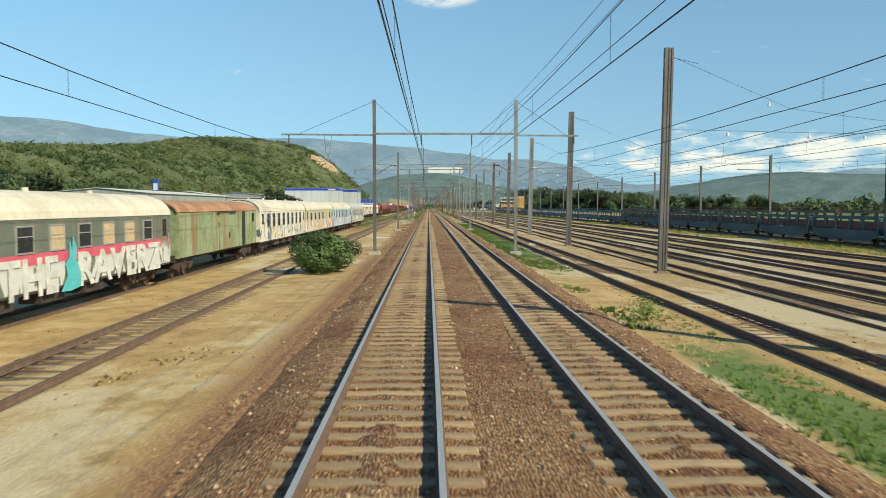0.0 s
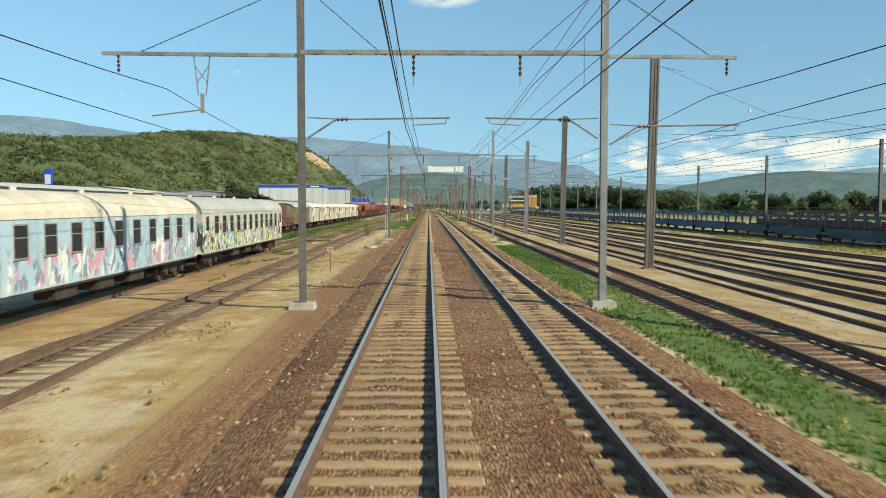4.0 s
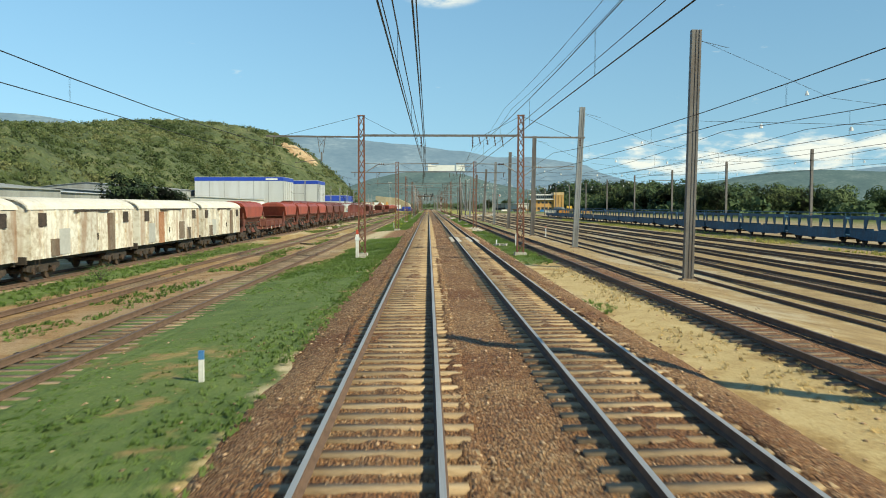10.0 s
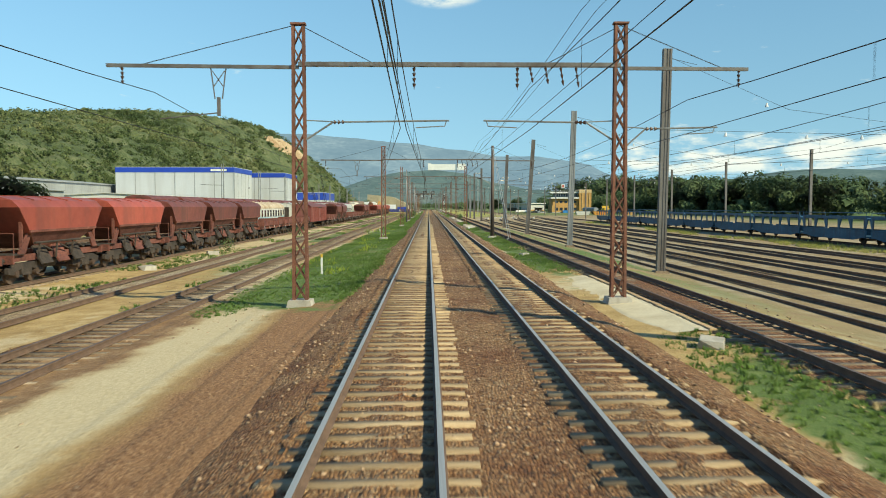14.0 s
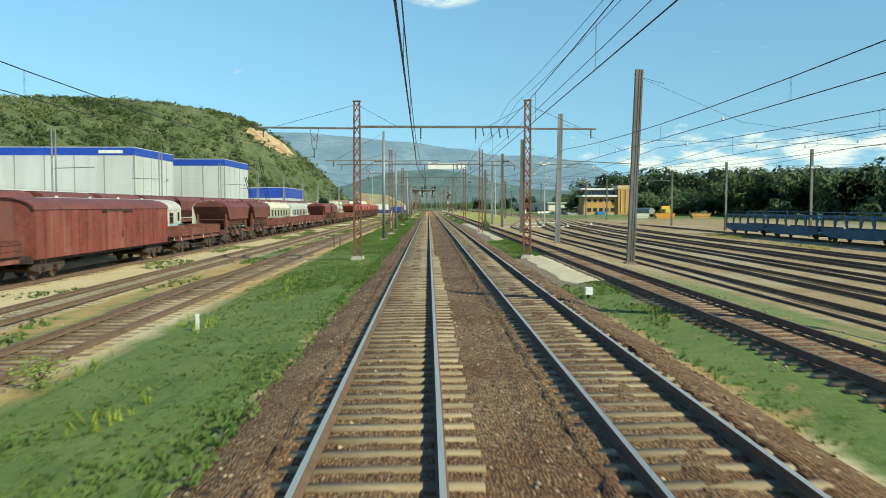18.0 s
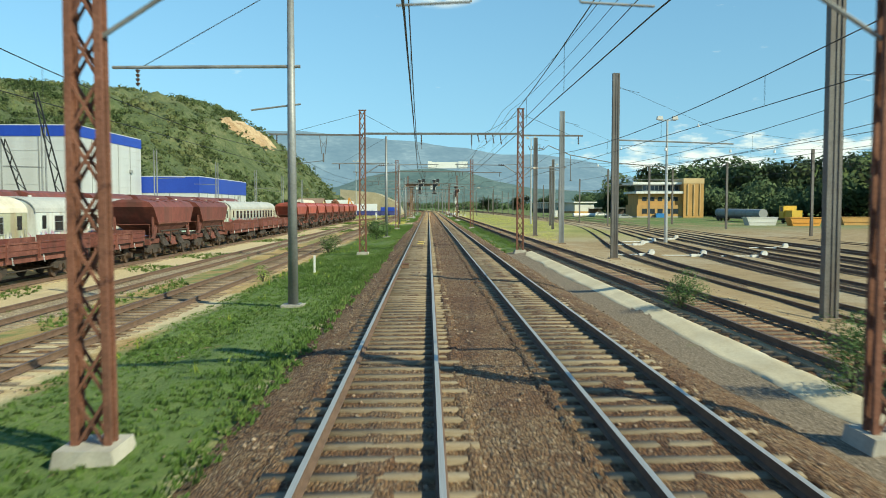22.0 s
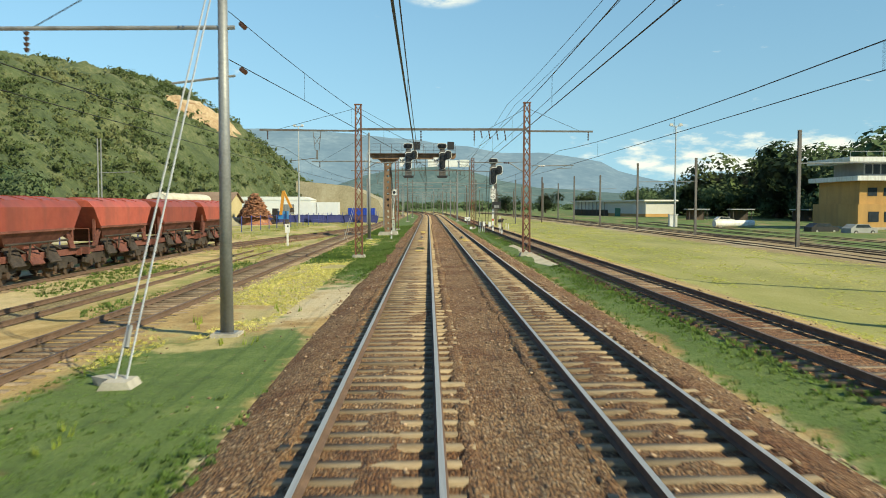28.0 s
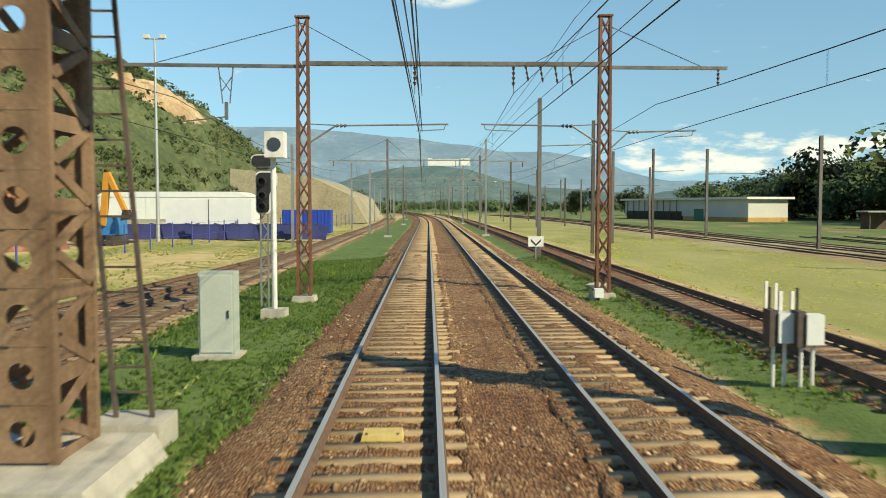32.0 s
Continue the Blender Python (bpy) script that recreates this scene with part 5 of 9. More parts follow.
    for x in (1.38,):
        part("gear_shaft", Shape().rod((x, 2.2, 1.75), (x, L - 2.2, 1.75), 0.05, n=8), GEAR, th)
    part("brake_tank", Shape().rod((0.5, L / 2 - 1.2, 0.75), (0.5, L / 2 + 0.6, 0.75), 0.25, n=12), GEAR, th)
    bogie(th, 2.05, 1.8)
    bogie(th, L - 2.05, 1.8)
    buffers(th, L)
    return th


def arch(hx, z0, z1, z2, n=8):
    """Body section: upright sides to z1, curved roof to z2."""
    pts = [(-hx, z0), (hx, z0), (hx, z1)]
    pts += [(hx * math.cos(a), z1 + (z2 - z1) * math.sin(a)) for a in [math.pi * i / n for i in range(1, n)]]
    return pts + [(-hx, z1)]


def roof_shell(hx, z1, z2, y0, y1, over=0.05, n=10, thick=0.05):
    o = [((hx + over) * math.cos(math.pi * i / n), z1 + (z2 - z1 + thick) * math.sin(math.pi * i / n)) for i in range(n + 1)]
    i_ = [((hx - 0.02) * math.cos(math.pi * i / n), z1 - 0.02 + (z2 - z1) * math.sin(math.pi * i / n)) for i in range(n, -1, -1)]
    s = Shape().prism(o + i_, y0, y1)
    m = 2 * (n + 1)
    s.f = s.f[2:]
    for base in (0, m):
        for k in range(n):
            q = (base + k, base + k + 1, base + m - 2 - k, base + m - 1 - k)
            s.f.append(q if base else q[::-1])
    return s


def covered_van(L, wall, roof, label, ribs=0.85, door=True, windows=True, group="covered goods vans", ladder=True):
    th = thing("goods_van", label, "goods van", group)
    z0, z1, z2, hx = 1.0, 3.2, 3.72, 1.38
    part("body", Shape().prism(arch(hx, z0, z1, z2 - 0.05), 0.5, L - 0.5), wall, th)
    part("roof", roof_shell(hx, z1, z2, 0.4, L - 0.4), roof, th)
    y = 0.55
    k = 0
    while y < L - 0.5:
        for sx in (1, -1) if windows else (1,):
            part("side_rib", Shape().mid(sx * (hx + 0.02), y, (z0 + z1) / 2, 0.05, 0.07, z1 - z0), wall, th)
        y += ribs
        k += 1
    if windows:
        for sx, at in ((1, (3.9, 9.6)), (-1, (4.6, 8.9, 10.8))):
            for k, y in enumerate(at):
                part("patched_panel", Shape().mid(sx * (hx + 0.022), y, 2.0 if k % 2 else 1.7, 0.05, 0.95 if k % 2 else 1.1, 2.0 if k % 2 else 1.2), (ROOF_GREY, VAN_BROWN, ROOF_RUST)[(k + (sx < 0)) % 3], th, "repaired panel in another colour")
    if door:
        for sx in (-1, 1):
            part("sliding_door", Shape().mid(sx * (hx + 0.05), L / 2 - 0.1, 2.05, 0.06, 2.2, 2.05), wall, th)
            part("door_rail", Shape().mid(sx * (hx + 0.08), L / 2 + 0.4, 3.12, 0.05, 4.4, 0.08), GEAR, th)
            part("door_latch", Shape().mid(sx * (hx + 0.1), L / 2 + 0.9, 1.8, 0.05, 0.1, 0.35), GEAR, th)
    if windows:
        for sx in (-1, 1):
            for y in (1.7, L - 1.7):
                part("vent_shutter", Shape().mid(sx * (hx + 0.03), y, 2.75, 0.06, 0.7, 0.6), GEAR, th)
            part("repair_panel", Shape().mid(sx * (hx + 0.025), 2.9, 1.45, 0.05, 0.8, 0.8), VAN_BROWN, th)
    for x in (-1.05, 1.05):
        part("sole_bar", Shape().mid(x, L / 2, 0.93, 0.1, L - 1.0, 0.2), GEAR, th)
    for y in (0.47, L - 0.47):
        part("headstock", Shape().mid(0, y, 0.98, 2.5, 0.12, 0.34), GEAR, th)
    if ladder:
        part("step_iron", Shape().line([(1.42, 0.9, 1.0), (1.45, 0.9, 0.45), (1.45, 1.3, 0.45), (1.42, 1.3, 1.0)], 0.02, 5), GEAR, th)
    if L > 12:
        bogie(th, 2.4)
        bogie(th, L - 2.4)
    else:
        axle(th, 2.2)
        axle(th, L - 2.2)
    buffers(th, L)
    return th


def low_wagon(L, label, load=True):
    """Flat wagon with low hinged drop sides."""
    th = thing("low_sided_wagon", label, "flat wagon", "low-sided wagons")
    part("deck", Shape().mid(0, L / 2, 1.22, 2.7, L - 1.0, 0.08), GEAR, th)
    for x in (-1.2, 1.2):
        part("sole_bar", Shape().mid(x, L / 2, 1.05, 0.12, L - 1.0, 0.26), FRAME_RED, th)
    n = max(3, int(L / 2.6))
    for k in range(n):
        y0, y1 = 0.55 + k * (L - 1.1) / n, 0.55 + (k + 1) * (L - 1.1) / n
        for sx in (-1, 1):
            part("drop_side", Shape().mid(sx * 1.38, (y0 + y1) / 2, 1.52, 0.06, y1 - y0 - 0.06, 0.56).mid(sx * 1.42, (y0 + y1) / 2, 1.77, 0.05, y1 - y0 - 0.06, 0.06).mid(sx * 1.42, (y0 + y1) / 2, 1.5, 0.04, y1 - y0 - 0.06, 0.05), FRAME_RED if k % 2 else HOPPER_DARK, th)
            if sx < 0:
                continue
            part("side_stanchion", Shape().mid(sx * 1.43, y0, 1.45, 0.1, 0.11, 0.8), FRAME_RED, th)
            part("side_hook", Shape().line([(sx * 1.43, y0 + 0.4, 1.2), (sx * 1.47, y0 + 0.4, 0.9), (sx * 1.47, y0 + 0.5, 0.9)], 0.02, 5), ALU, th)
    for y in (0.5, L - 0.5):
        part("end_board", Shape().mid(0, y, 1.55, 2.7, 0.07, 0.7), FRAME_RED, th)
    part("truss_rod", Shape().line([(1.05, 2, 1.0), (1.05, L * 0.35, 0.55), (1.05, L * 0.65, 0.55), (1.05, L - 2, 1.0)], 0.03, 5), GEAR, th)
    if L > 12:
        bogie(th, 2.4)
        bogie(th, L - 2.4)
    else:
        axle(th, 2.0)
        axle(th, L - 2.0)
    buffers(th, L)
    return th


def coach(L, wall, roof, label, pitch=2.0, w=1.05, h=0.85, zwin=2.45, boarded=(), name="passenger_coach", door_ends=True, pane=None, stripes=()):
    """Passenger coach: shell, curved roof, framed windows, end doors, bogies, underframe boxes."""
    th = thing(name, label, "railway coach", "old passenger coaches")
    hx, z0, z1, z2 = 1.42, 0.95, 3.1, 3.95
    part("body", Shape().prism(arch(hx, z0, z1, z2 - 0.06, 10), 0.35, L - 0.35), wall, th)
    part("roof", roof_shell(hx, z1, z2, 0.3, L - 0.3, 0.03, 12), roof, th)
    n = max(2, int((L - 4.4) / pitch))
    for k in range(n):
        y = 2.3 + (k + 0.5) * (L - 4.6) / n
        for sx in (1,):
            x = sx * (hx + 0.012)
            fr = part("window", Shape().mid(x, y, zwin + h / 2 + 0.02, 0.05, w + 0.1, 0.05).mid(x, y, zwin - h / 2 - 0.02, 0.06, w + 0.1, 0.05).mid(x, y - w / 2 - 0.025, zwin, 0.05, 0.05, h).mid(x, y + w / 2 + 0.025, zwin, 0.05, 0.05, h).mid(x, y, zwin + h * 0.12, 0.04, w, 0.03), ALU, th)
            part("pane", Shape().mid(sx * (hx + 0.006), y, zwin, 0.03, w, h), BOARD if k in boarded else (pane or GLASS), fr)
    if door_ends:
        for y in (1.25, L - 1.25):
            for sx in (-1, 1):
                d = part("coach_door", Shape().mid(sx * (hx + 0.012), y, 2.05, 0.04, 0.8, 2.05), wall, th)
                part("door_window", Shape().mid(sx * (hx + 0.03), y, 2.55, 0.03, 0.5, 0.75), GLASS, d)
                part("door_step", Shape().mid(sx * (hx - 0.05), y, 0.62, 0.3, 0.8, 0.05), GEAR, th)
                part("grab_rail", Shape().line([(sx * (hx + 0.06), y + 0.5, 1.3), (sx * (hx + 0.06), y + 0.5, 2.3)], 0.018, 5), ALU, th)
    for z, hh, mat in stripes:
        for sx in (-1, 1):
            part("paint_band", Shape().mid(sx * (hx + 0.004), L / 2, z, 0.012, L - 0.9, hh), mat, th)
    for y, sgn in ((0.2, -1), (L - 0.2, 1)):
        part("gangway", Shape().mid(0, y, 2.15, 1.1, 0.35, 2.2), GEAR, th)
    for k in range(3):
        part("underframe_box", Shape().mid(0.9, L * (0.36 + 0.14 * k), 0.72, 0.7, 1.6, 0.5), GEAR, th)
    part("sole_bar", Shape().mid(1.36, L / 2, 0.94, 0.1, L - 0.8, 0.14), GEAR, th)
    for k in range(int(L / 5)):
        part("roof_vent", Shape().rod((0.3, 2 + 5 * k, z2 - 0.06), (0.3, 2 + 5 * k, z2 + 0.14), 0.13, 0.1, 8), roof, th)
    bogie(th, 3.0, 2.4)
    bogie(th, L - 3.0, 2.4)
    buffers(th, L)
    return th


def on_track(knots, y):
    return float(smooth_at(knots, 1)(y)), float(smooth_at(knots, 2)(y))


def stand(th, knots, y, length=10.0):
    x, z = on_track(knots, y + length / 2)
    th.matrix_world = pose(x, y, z)
    return th


def lettering(th, text, size, x, y, z, mat, name="lettering", thick=0.012, squeeze=1.0, bold=0.0, facing="x"):
    """Painted letters on a side that faces +x (reading along +y) or -y (reading along +x)."""
    cu = bpy.data.curves.new(name, "FONT")
    cu.body, cu.size, cu.extrude = text, size, thick
    cu.space_character, cu.offset = 1.05, bold
    cu.materials.append(mat)
    ob = new(name, cu)
    ob.parent = th
    ob.location = (x, y, z)
    ob.rotation_euler = (math.pi / 2, 0, math.pi / 2) if facing == "x" else (math.pi / 2, 0, 0)
    ob.scale = (squeeze, 1, 1)
    return ob


# row beside the sidings: graffitied coaches
GREY_GREEN = sprayed("coach_grey_green", ((0.10, 0.12, 0.095), (0.15, 0.17, 0.135)), (((0.55, 0.55, 0.52), 0.9, 1),), low=0.9, high=1.75, cover=0.42)
PINK = material("paint_pink", ((0.50, 0.07, 0.11), (0.62, 0.13, 0.18)), 0.6, scale=2, bump=0)
PALE = material("paint_white_letters", ((0.42, 0.42, 0.40), (0.60, 0.60, 0.57), (0.70, 0.70, 0.67)), 0.7, scale=0.9, fine=6, bump=0, streak=((0.34, 0.32, 0.28), 3.0, 0.5))
TURQ = material("paint_turquoise", ((0.05, 0.36, 0.40), (0.12, 0.5, 0.54)), 0.6, scale=2, bump=0)
c = stand(coach(23.4, GREY_GREEN, ROOF_CREAM, "grey-green coach with cream roof and large white graffiti letters", 1.95, 0.95, 0.75, 2.5, boarded=(2, 4, 6, 7, 9), stripes=((1.9, 0.34, PINK),)), TRACK_B, 14.4)
lettering(c, "THE", 1.62, 1.445, 8.15, 0.8, PALE, squeeze=1.16, bold=0.035)
lettering(c, "RAVERZ", 1.6, 1.445, 13.1, 0.82, PALE, squeeze=1.4, bold=0.035)
part("graffiti_panel", Shape().prism([(11.85, 0.75), (12.5, 0.72), (13.25, 0.8), (13.3, 1.25), (12.95, 1.7), (13.0, 2.1), (12.75, 2.5), (12.7, 1.95), (12.5, 2.35), (12.45, 1.8), (12.2, 1.6), (12.3, 1.2)], 1.46, 1.485, "x"), TURQ, c, "turquoise sprayed shape")
GREEN_VAN = material("van_faded_green", ((0.13, 0.17, 0.08), (0.24, 0.30, 0.17), (0.33, 0.37, 0.23)), 0.75, scale=0.6, fine=7, bump=0.15, streak=((0.24, 0.12, 0.06), 1.6, 0.8))
v = covered_van(18.6, GREEN_VAN, ROOF_RUST, "faded green parcels van with a rusty orange roof", 3.1, windows=False, group="old passenger coaches")
stand(v, TRACK_B, 38.2)
# a black panel on the wall stands for the shade inside the doorway
part("doorway_shade", Shape().mid(1.4, 14.2, 2.1, 0.06, 0.7, 2.1), BLACK, v, "black panel for the shade inside a doorway")
part("notice", Shape().mid(1.41, 8.2, 2.7, 0.04, 0.35, 0.3), YELLOW, v)
part("door_window", Shape().mid(1.41, 17.0, 2.75, 0.05, 0.55, 0.55), GLASS, v)
PALE_COACH = sprayed("coach_chalk_white", ((0.58, 0.55, 0.45), (0.72, 0.70, 0.60)), (((0.42, 0.48, 0.52), 0.8, 2), ((0.60, 0.47, 0.28), 0.6, 3), ((0.10, 0.12, 0.14), 1.2, 4)), high=1.9, cover=0.56)
stand(coach(21.5, PALE_COACH, ROOF_CREAM, "chalk-white coach with peeling paint and grey graffiti", 2.1, 0.95, 0.95), TRACK_B, 57.0)
OLIVE_COACH = sprayed("coach_olive_cream", ((0.36, 0.34, 0.20), (0.52, 0.49, 0.33)), (((0.50, 0.16, 0.14), 1.5, 6), ((0.64, 0.62, 0.57), 0.9, 5)), high=2.0, cover=0.52)
stand(coach(22.6, OLIVE_COACH, ROOF_CREAM, "olive and cream coach with dark windows and pale red graffiti", 2.7, 1.05, 0.7, boarded=(4,)), TRACK_B, 78.6)
BLUE_COACH = sprayed("coach_sky_blue", ((0.30, 0.48, 0.62), (0.46, 0.60, 0.68)), (((0.70, 0.71, 0.70), 0.55, 7), ((0.60, 0.30, 0.40), 1.0, 8), ((0.20, 0.26, 0.36), 1.6, 9)), high=2.1, cover=0.545)
stand(coach(23.4, BLUE_COACH, ROOF_CREAM, "sky-blue coach covered in white and crimson graffiti", 1.8, 0.8, 0.95), TRACK_B, 101.4)
YELLOW_COACH = sprayed("coach_grey_yellow", ((0.44, 0.44, 0.38), (0.58, 0.57, 0.50)), (((0.10, 0.42, 0.48), 0.9, 11), ((0.62, 0.56, 0.16), 0.7, 10), ((0.70, 0.70, 0.68), 1.0, 12), ((0.05, 0.05, 0.06), 1.9, 13)), high=2.4, cover=0.54)
stand(coach(23.8, YELLOW_COACH, ROOF_GREY, "grey coach with yellow and turquoise graffiti", 1.75, 0.85, 0.95), TRACK_B, 125.2)

# goods train on the third siding
hop = hopper_wagon(HOPPER_RED)
hop_dark = hopper_wagon(HOPPER_DARK, label="dark maroon hopper wagon with sloped ends in a row")


def place_hopper(knots, y, dark=False, first=[]):
    src = hop_dark if dark else hop
    x, z = on_track(knots, y + 5)
    if src.name in first:
        return copy_thing(src, pose(x, y, z))
    first.append(src.name)
    src.matrix_world = pose(x, y, z)
    return src


for y in (143.8, 154.0, 164.2):
    place_hopper(TRACK_C, y)
stand(low_wagon(12.6, "empty red low-sided wagon with drop sides"), TRACK_C, 174.6)
for k in range(1):
    stand(covered_van(14.6, VAN_BROWN, ROOF_GREY, "weathered brown planked van with a grey arched roof", 0.95, windows=False), TRACK_C, 187.4)
van = None
for k in range(6):
    y = 202.3 + 13.5 * k
    x, z = on_track(TRACK_C, y)
    if van is None:
        van = stand(covered_van(13.4, VAN_WHITE, VAN_ROOF, "dirty white goods van with rust streaks and peeling paint", 1.24), TRACK_C, y)
    else:
        copy_thing(van, pose(x, y, z) @ (Matrix.Identity(4) if k % 2 else Matrix.Translation((0, 13.4, 0)) @ Matrix.Rotation(math.pi, 4, "Z")))
place_hopper(TRACK_C, 283.6)
stand(low_wagon(10.8, "empty red low-sided wagon with drop sides"), TRACK_C, 294.0)
for k in range(7):
    place_hopper(TRACK_C, 305.0 + 10.22 * k, dark=k > 3)
low24 = stand(low_wagon(12.2, "empty red low-sided wagon with drop sides"), TRACK_C, 376.6)
copy_thing(low24, pose(-18.0, 388.8, -0.54))
stand(low_wagon(10.0, "empty red low-sided wagon with drop sides"), TRACK_C, 401.1)
stand(covered_van(19.2, VAN_RED, HOPPER_DARK, "long rust-red goods van with a rounded roof", 0.9, windows=False), TRACK_C, 411.3)
low8 = stand(low_wagon(8.0, "short empty red low-sided wagon"), TRACK_C, 502.4)
copy_thing(low8, pose(-18.0, 557.0, -0.54))
for y in (445.0, 455.3, 510.6, 520.8):
    place_hopper(TRACK_C, y, dark=True)
for y in (431.8, 466.0, 478.2, 490.2, 531.6, 544.4):
    copy_thing(low24, pose(-18.0, y, -0.54))
for k in range(9):
    place_hopper(TRACK_C, 566.4 + 10.2 * k)

# coaches and wagons behind it
PALE_BLUE = sprayed("coach_white_blue", ((0.56, 0.56, 0.50), (0.72, 0.71, 0.64)), (((0.34, 0.55, 0.62), 0.8, 21), ((0.20, 0.42, 0.52), 1.2, 22)), high=2.0, cover=0.52)
PALE_GREEN = sprayed("coach_mint", ((0.46, 0.54, 0.44), (0.62, 0.67, 0.56)), (((0.06, 0.30, 0.26), 1.4, 23), ((0.70, 0.70, 0.68), 1.0, 24)), high=1.9, cover=0.55)
OLIVE_2 = sprayed("coach_olive_grey", ((0.32, 0.33, 0.22), (0.45, 0.45, 0.33)), (((0.14, 0.16, 0.28), 1.5, 25), ((0.65, 0.65, 0.62), 1.1, 26)), high=1.9, cover=0.55)
WHITE_C = sprayed("coach_white_grey", ((0.54, 0.57, 0.55), (0.68, 0.70, 0.67)), (((0.10, 0.12, 0.30), 1.6, 27), ((0.45, 0.10, 0.25), 1.9, 28)), high=1.9, cover=0.57)
TEAL_C = sprayed("coach_teal_red", ((0.46, 0.44, 0.36), (0.58, 0.55, 0.46)), (((0.08, 0.42, 0.38), 0.9, 29), ((0.55, 0.08, 0.10), 1.2, 30), ((0.1, 0.1, 0.1), 2.0, 31)), high=2.0, cover=0.5)
for y, L, wall, roof, label, pitch in (
        (392.0, 24.0, PALE_BLUE, ROOF_STAINED, "white coach with pale blue graffiti and a stained cream roof", 1.9),
        (424.5, 24.0, PALE_BLUE, ROOF_GREY, "blue and white coach with square windows", 1.7),
        (461.0, 23.2, PALE_GREEN, ROOF_GREY, "mint and white coach with tall windows", 1.9),
        (484.5, 20.6, OLIVE_2, ROOF_CREAM, "olive-grey coach with graffiti and a cream roof", 2.3),
        (505.4, 19.4, WHITE_C, ROOF_GREY, "white and grey coach with a row of small windows", 1.5),
        (527.6, 22.4, PALE_GREEN, ROOF_CREAM, "mint coach with a lime stripe", 2.4),
        (550.4, 26.4, TEAL_C, ROOF_GREY, "brown-grey coach with teal and red graffiti", 1.7)):
    stand(coach(L, wall, roof, label, pitch), TRACK_D, y)
far_hop = hopper_wagon(HOPPER_DARK, label="dark maroon hopper wagon in the rear row", far=True)
far_hop.matrix_world = pose(-27.6, 412.0, 0.1)
for k in range(-4, 16):
    if k:
        copy_thing(far_hop, pose(-27.6, 412.0 + 10.3 * k, 0.1))

# yellow track machine
m = thing("track_machine", "yellow track maintenance machine with railings", "track machine", at=(-22.6, 183.0, -0.4))
part("chassis", Shape().mid(0, 4.5, 1.1, 2.6, 9.0, 0.4), YELLOW, m)
part("engine_house", Shape().mid(0, 2.2, 2.2, 2.2, 3.2, 1.8), YELLOW, m)
part("cab", Shape().mid(0, 7.6, 2.5, 2.3, 2.0, 2.4), YELLOW, m)
part("cab_window", Shape().mid(1.16, 7.6, 3.0, 0.03, 1.4, 0.9), GLASS, m)
for k in range(8):
    part("rail_post", Shape().rod((1.2, 3.9 + 0.4 * k, 1.3), (1.2, 3.9 + 0.4 * k, 3.5), 0.03, n=6), YELLOW, m)
for z in (2.0, 2.7, 3.5):
    part("guard_rail", Shape().rod((1.2, 0.3, z), (1.2, 6.8, z), 0.035, n=6), YELLOW, m)
part("roof_frame", Shape().mid(0, 4.2, 3.6, 2.5, 7.6, 0.12), YELLOW, m)
axle(m, 1.5)
axle(m, 7.5)

# car transporters across the yard
CARRIER_TEAL = material("carrier_dark_teal", ((0.02, 0.045, 0.055), (0.04, 0.085, 0.10), (0.07, 0.13, 0.15)), 0.6, scale=0.5, fine=8, bump=0.1, streak=((0.05, 0.04, 0.035), 2, 0.5))
CARRIER_BLUE = material("carrier_blue", ((0.014, 0.066, 0.125), (0.026, 0.108, 0.19), (0.05, 0.165, 0.26)), 0.55, scale=0.5, fine=8, bump=0.1, streak=((0.04, 0.05, 0.07), 2, 0.5))


def car_transporter(mat, label):
    th = thing("car_transporter", label, "car transporter wagon", "car transporter wagons")
    L = 13.2
    part("lower_deck", Shape().mid(0, L / 2, 0.72, 2.7, L - 0.8, 0.14), mat, th)
    for sx in (-1, 1):
        part("side_girder", Shape().prism([(0.4, 0.75), (2.6, 0.45), (L - 2.6, 0.45), (L - 0.4, 0.75), (L - 0.4, 1.4), (0.4, 1.4)], sx * 1.38 - 0.04, sx * 1.38 + 0.04, "x"), mat, th)
        part("upper_rail", Shape().mid(sx * 1.38, L / 2, 2.5, 0.08, L - 0.6, 0.26), mat, th)
        part("guard_rail", Shape().line([(sx * 1.4, 0.4, 2.6), (sx * 1.4, 0.4, 2.95), (sx * 1.4, L - 0.4, 2.95), (sx * 1.4, L - 0.4, 2.6)], 0.025, 5), mat, th)
        for k in range(6 if sx < 0 else 0):
            y = 0.6 + k * (L - 1.2) / 5
            part("pillar", Shape().prism([(y - 0.12, 1.4), (y + 0.12, 1.4), (y + (0.55 if k % 2 else 0.16), 2.4), (y - (0.16 if k % 2 else 0.55), 2.4)], sx * 1.38 - 0.045, sx * 1.38 + 0.045, "x"), mat, th)
    part("upper_deck", Shape().mid(0, L / 2, 2.42, 2.66, L - 0.6, 0.08), mat, th)
    for y in (1.9, L - 1.9):
        part("wheelset", WHEELSET_MESH, None, th).location = (0, y, 0)
    part("coupling", Shape().mid(0, L - 0.2, 0.95, 0.5, 0.7, 0.24), GEAR, th)
    return th


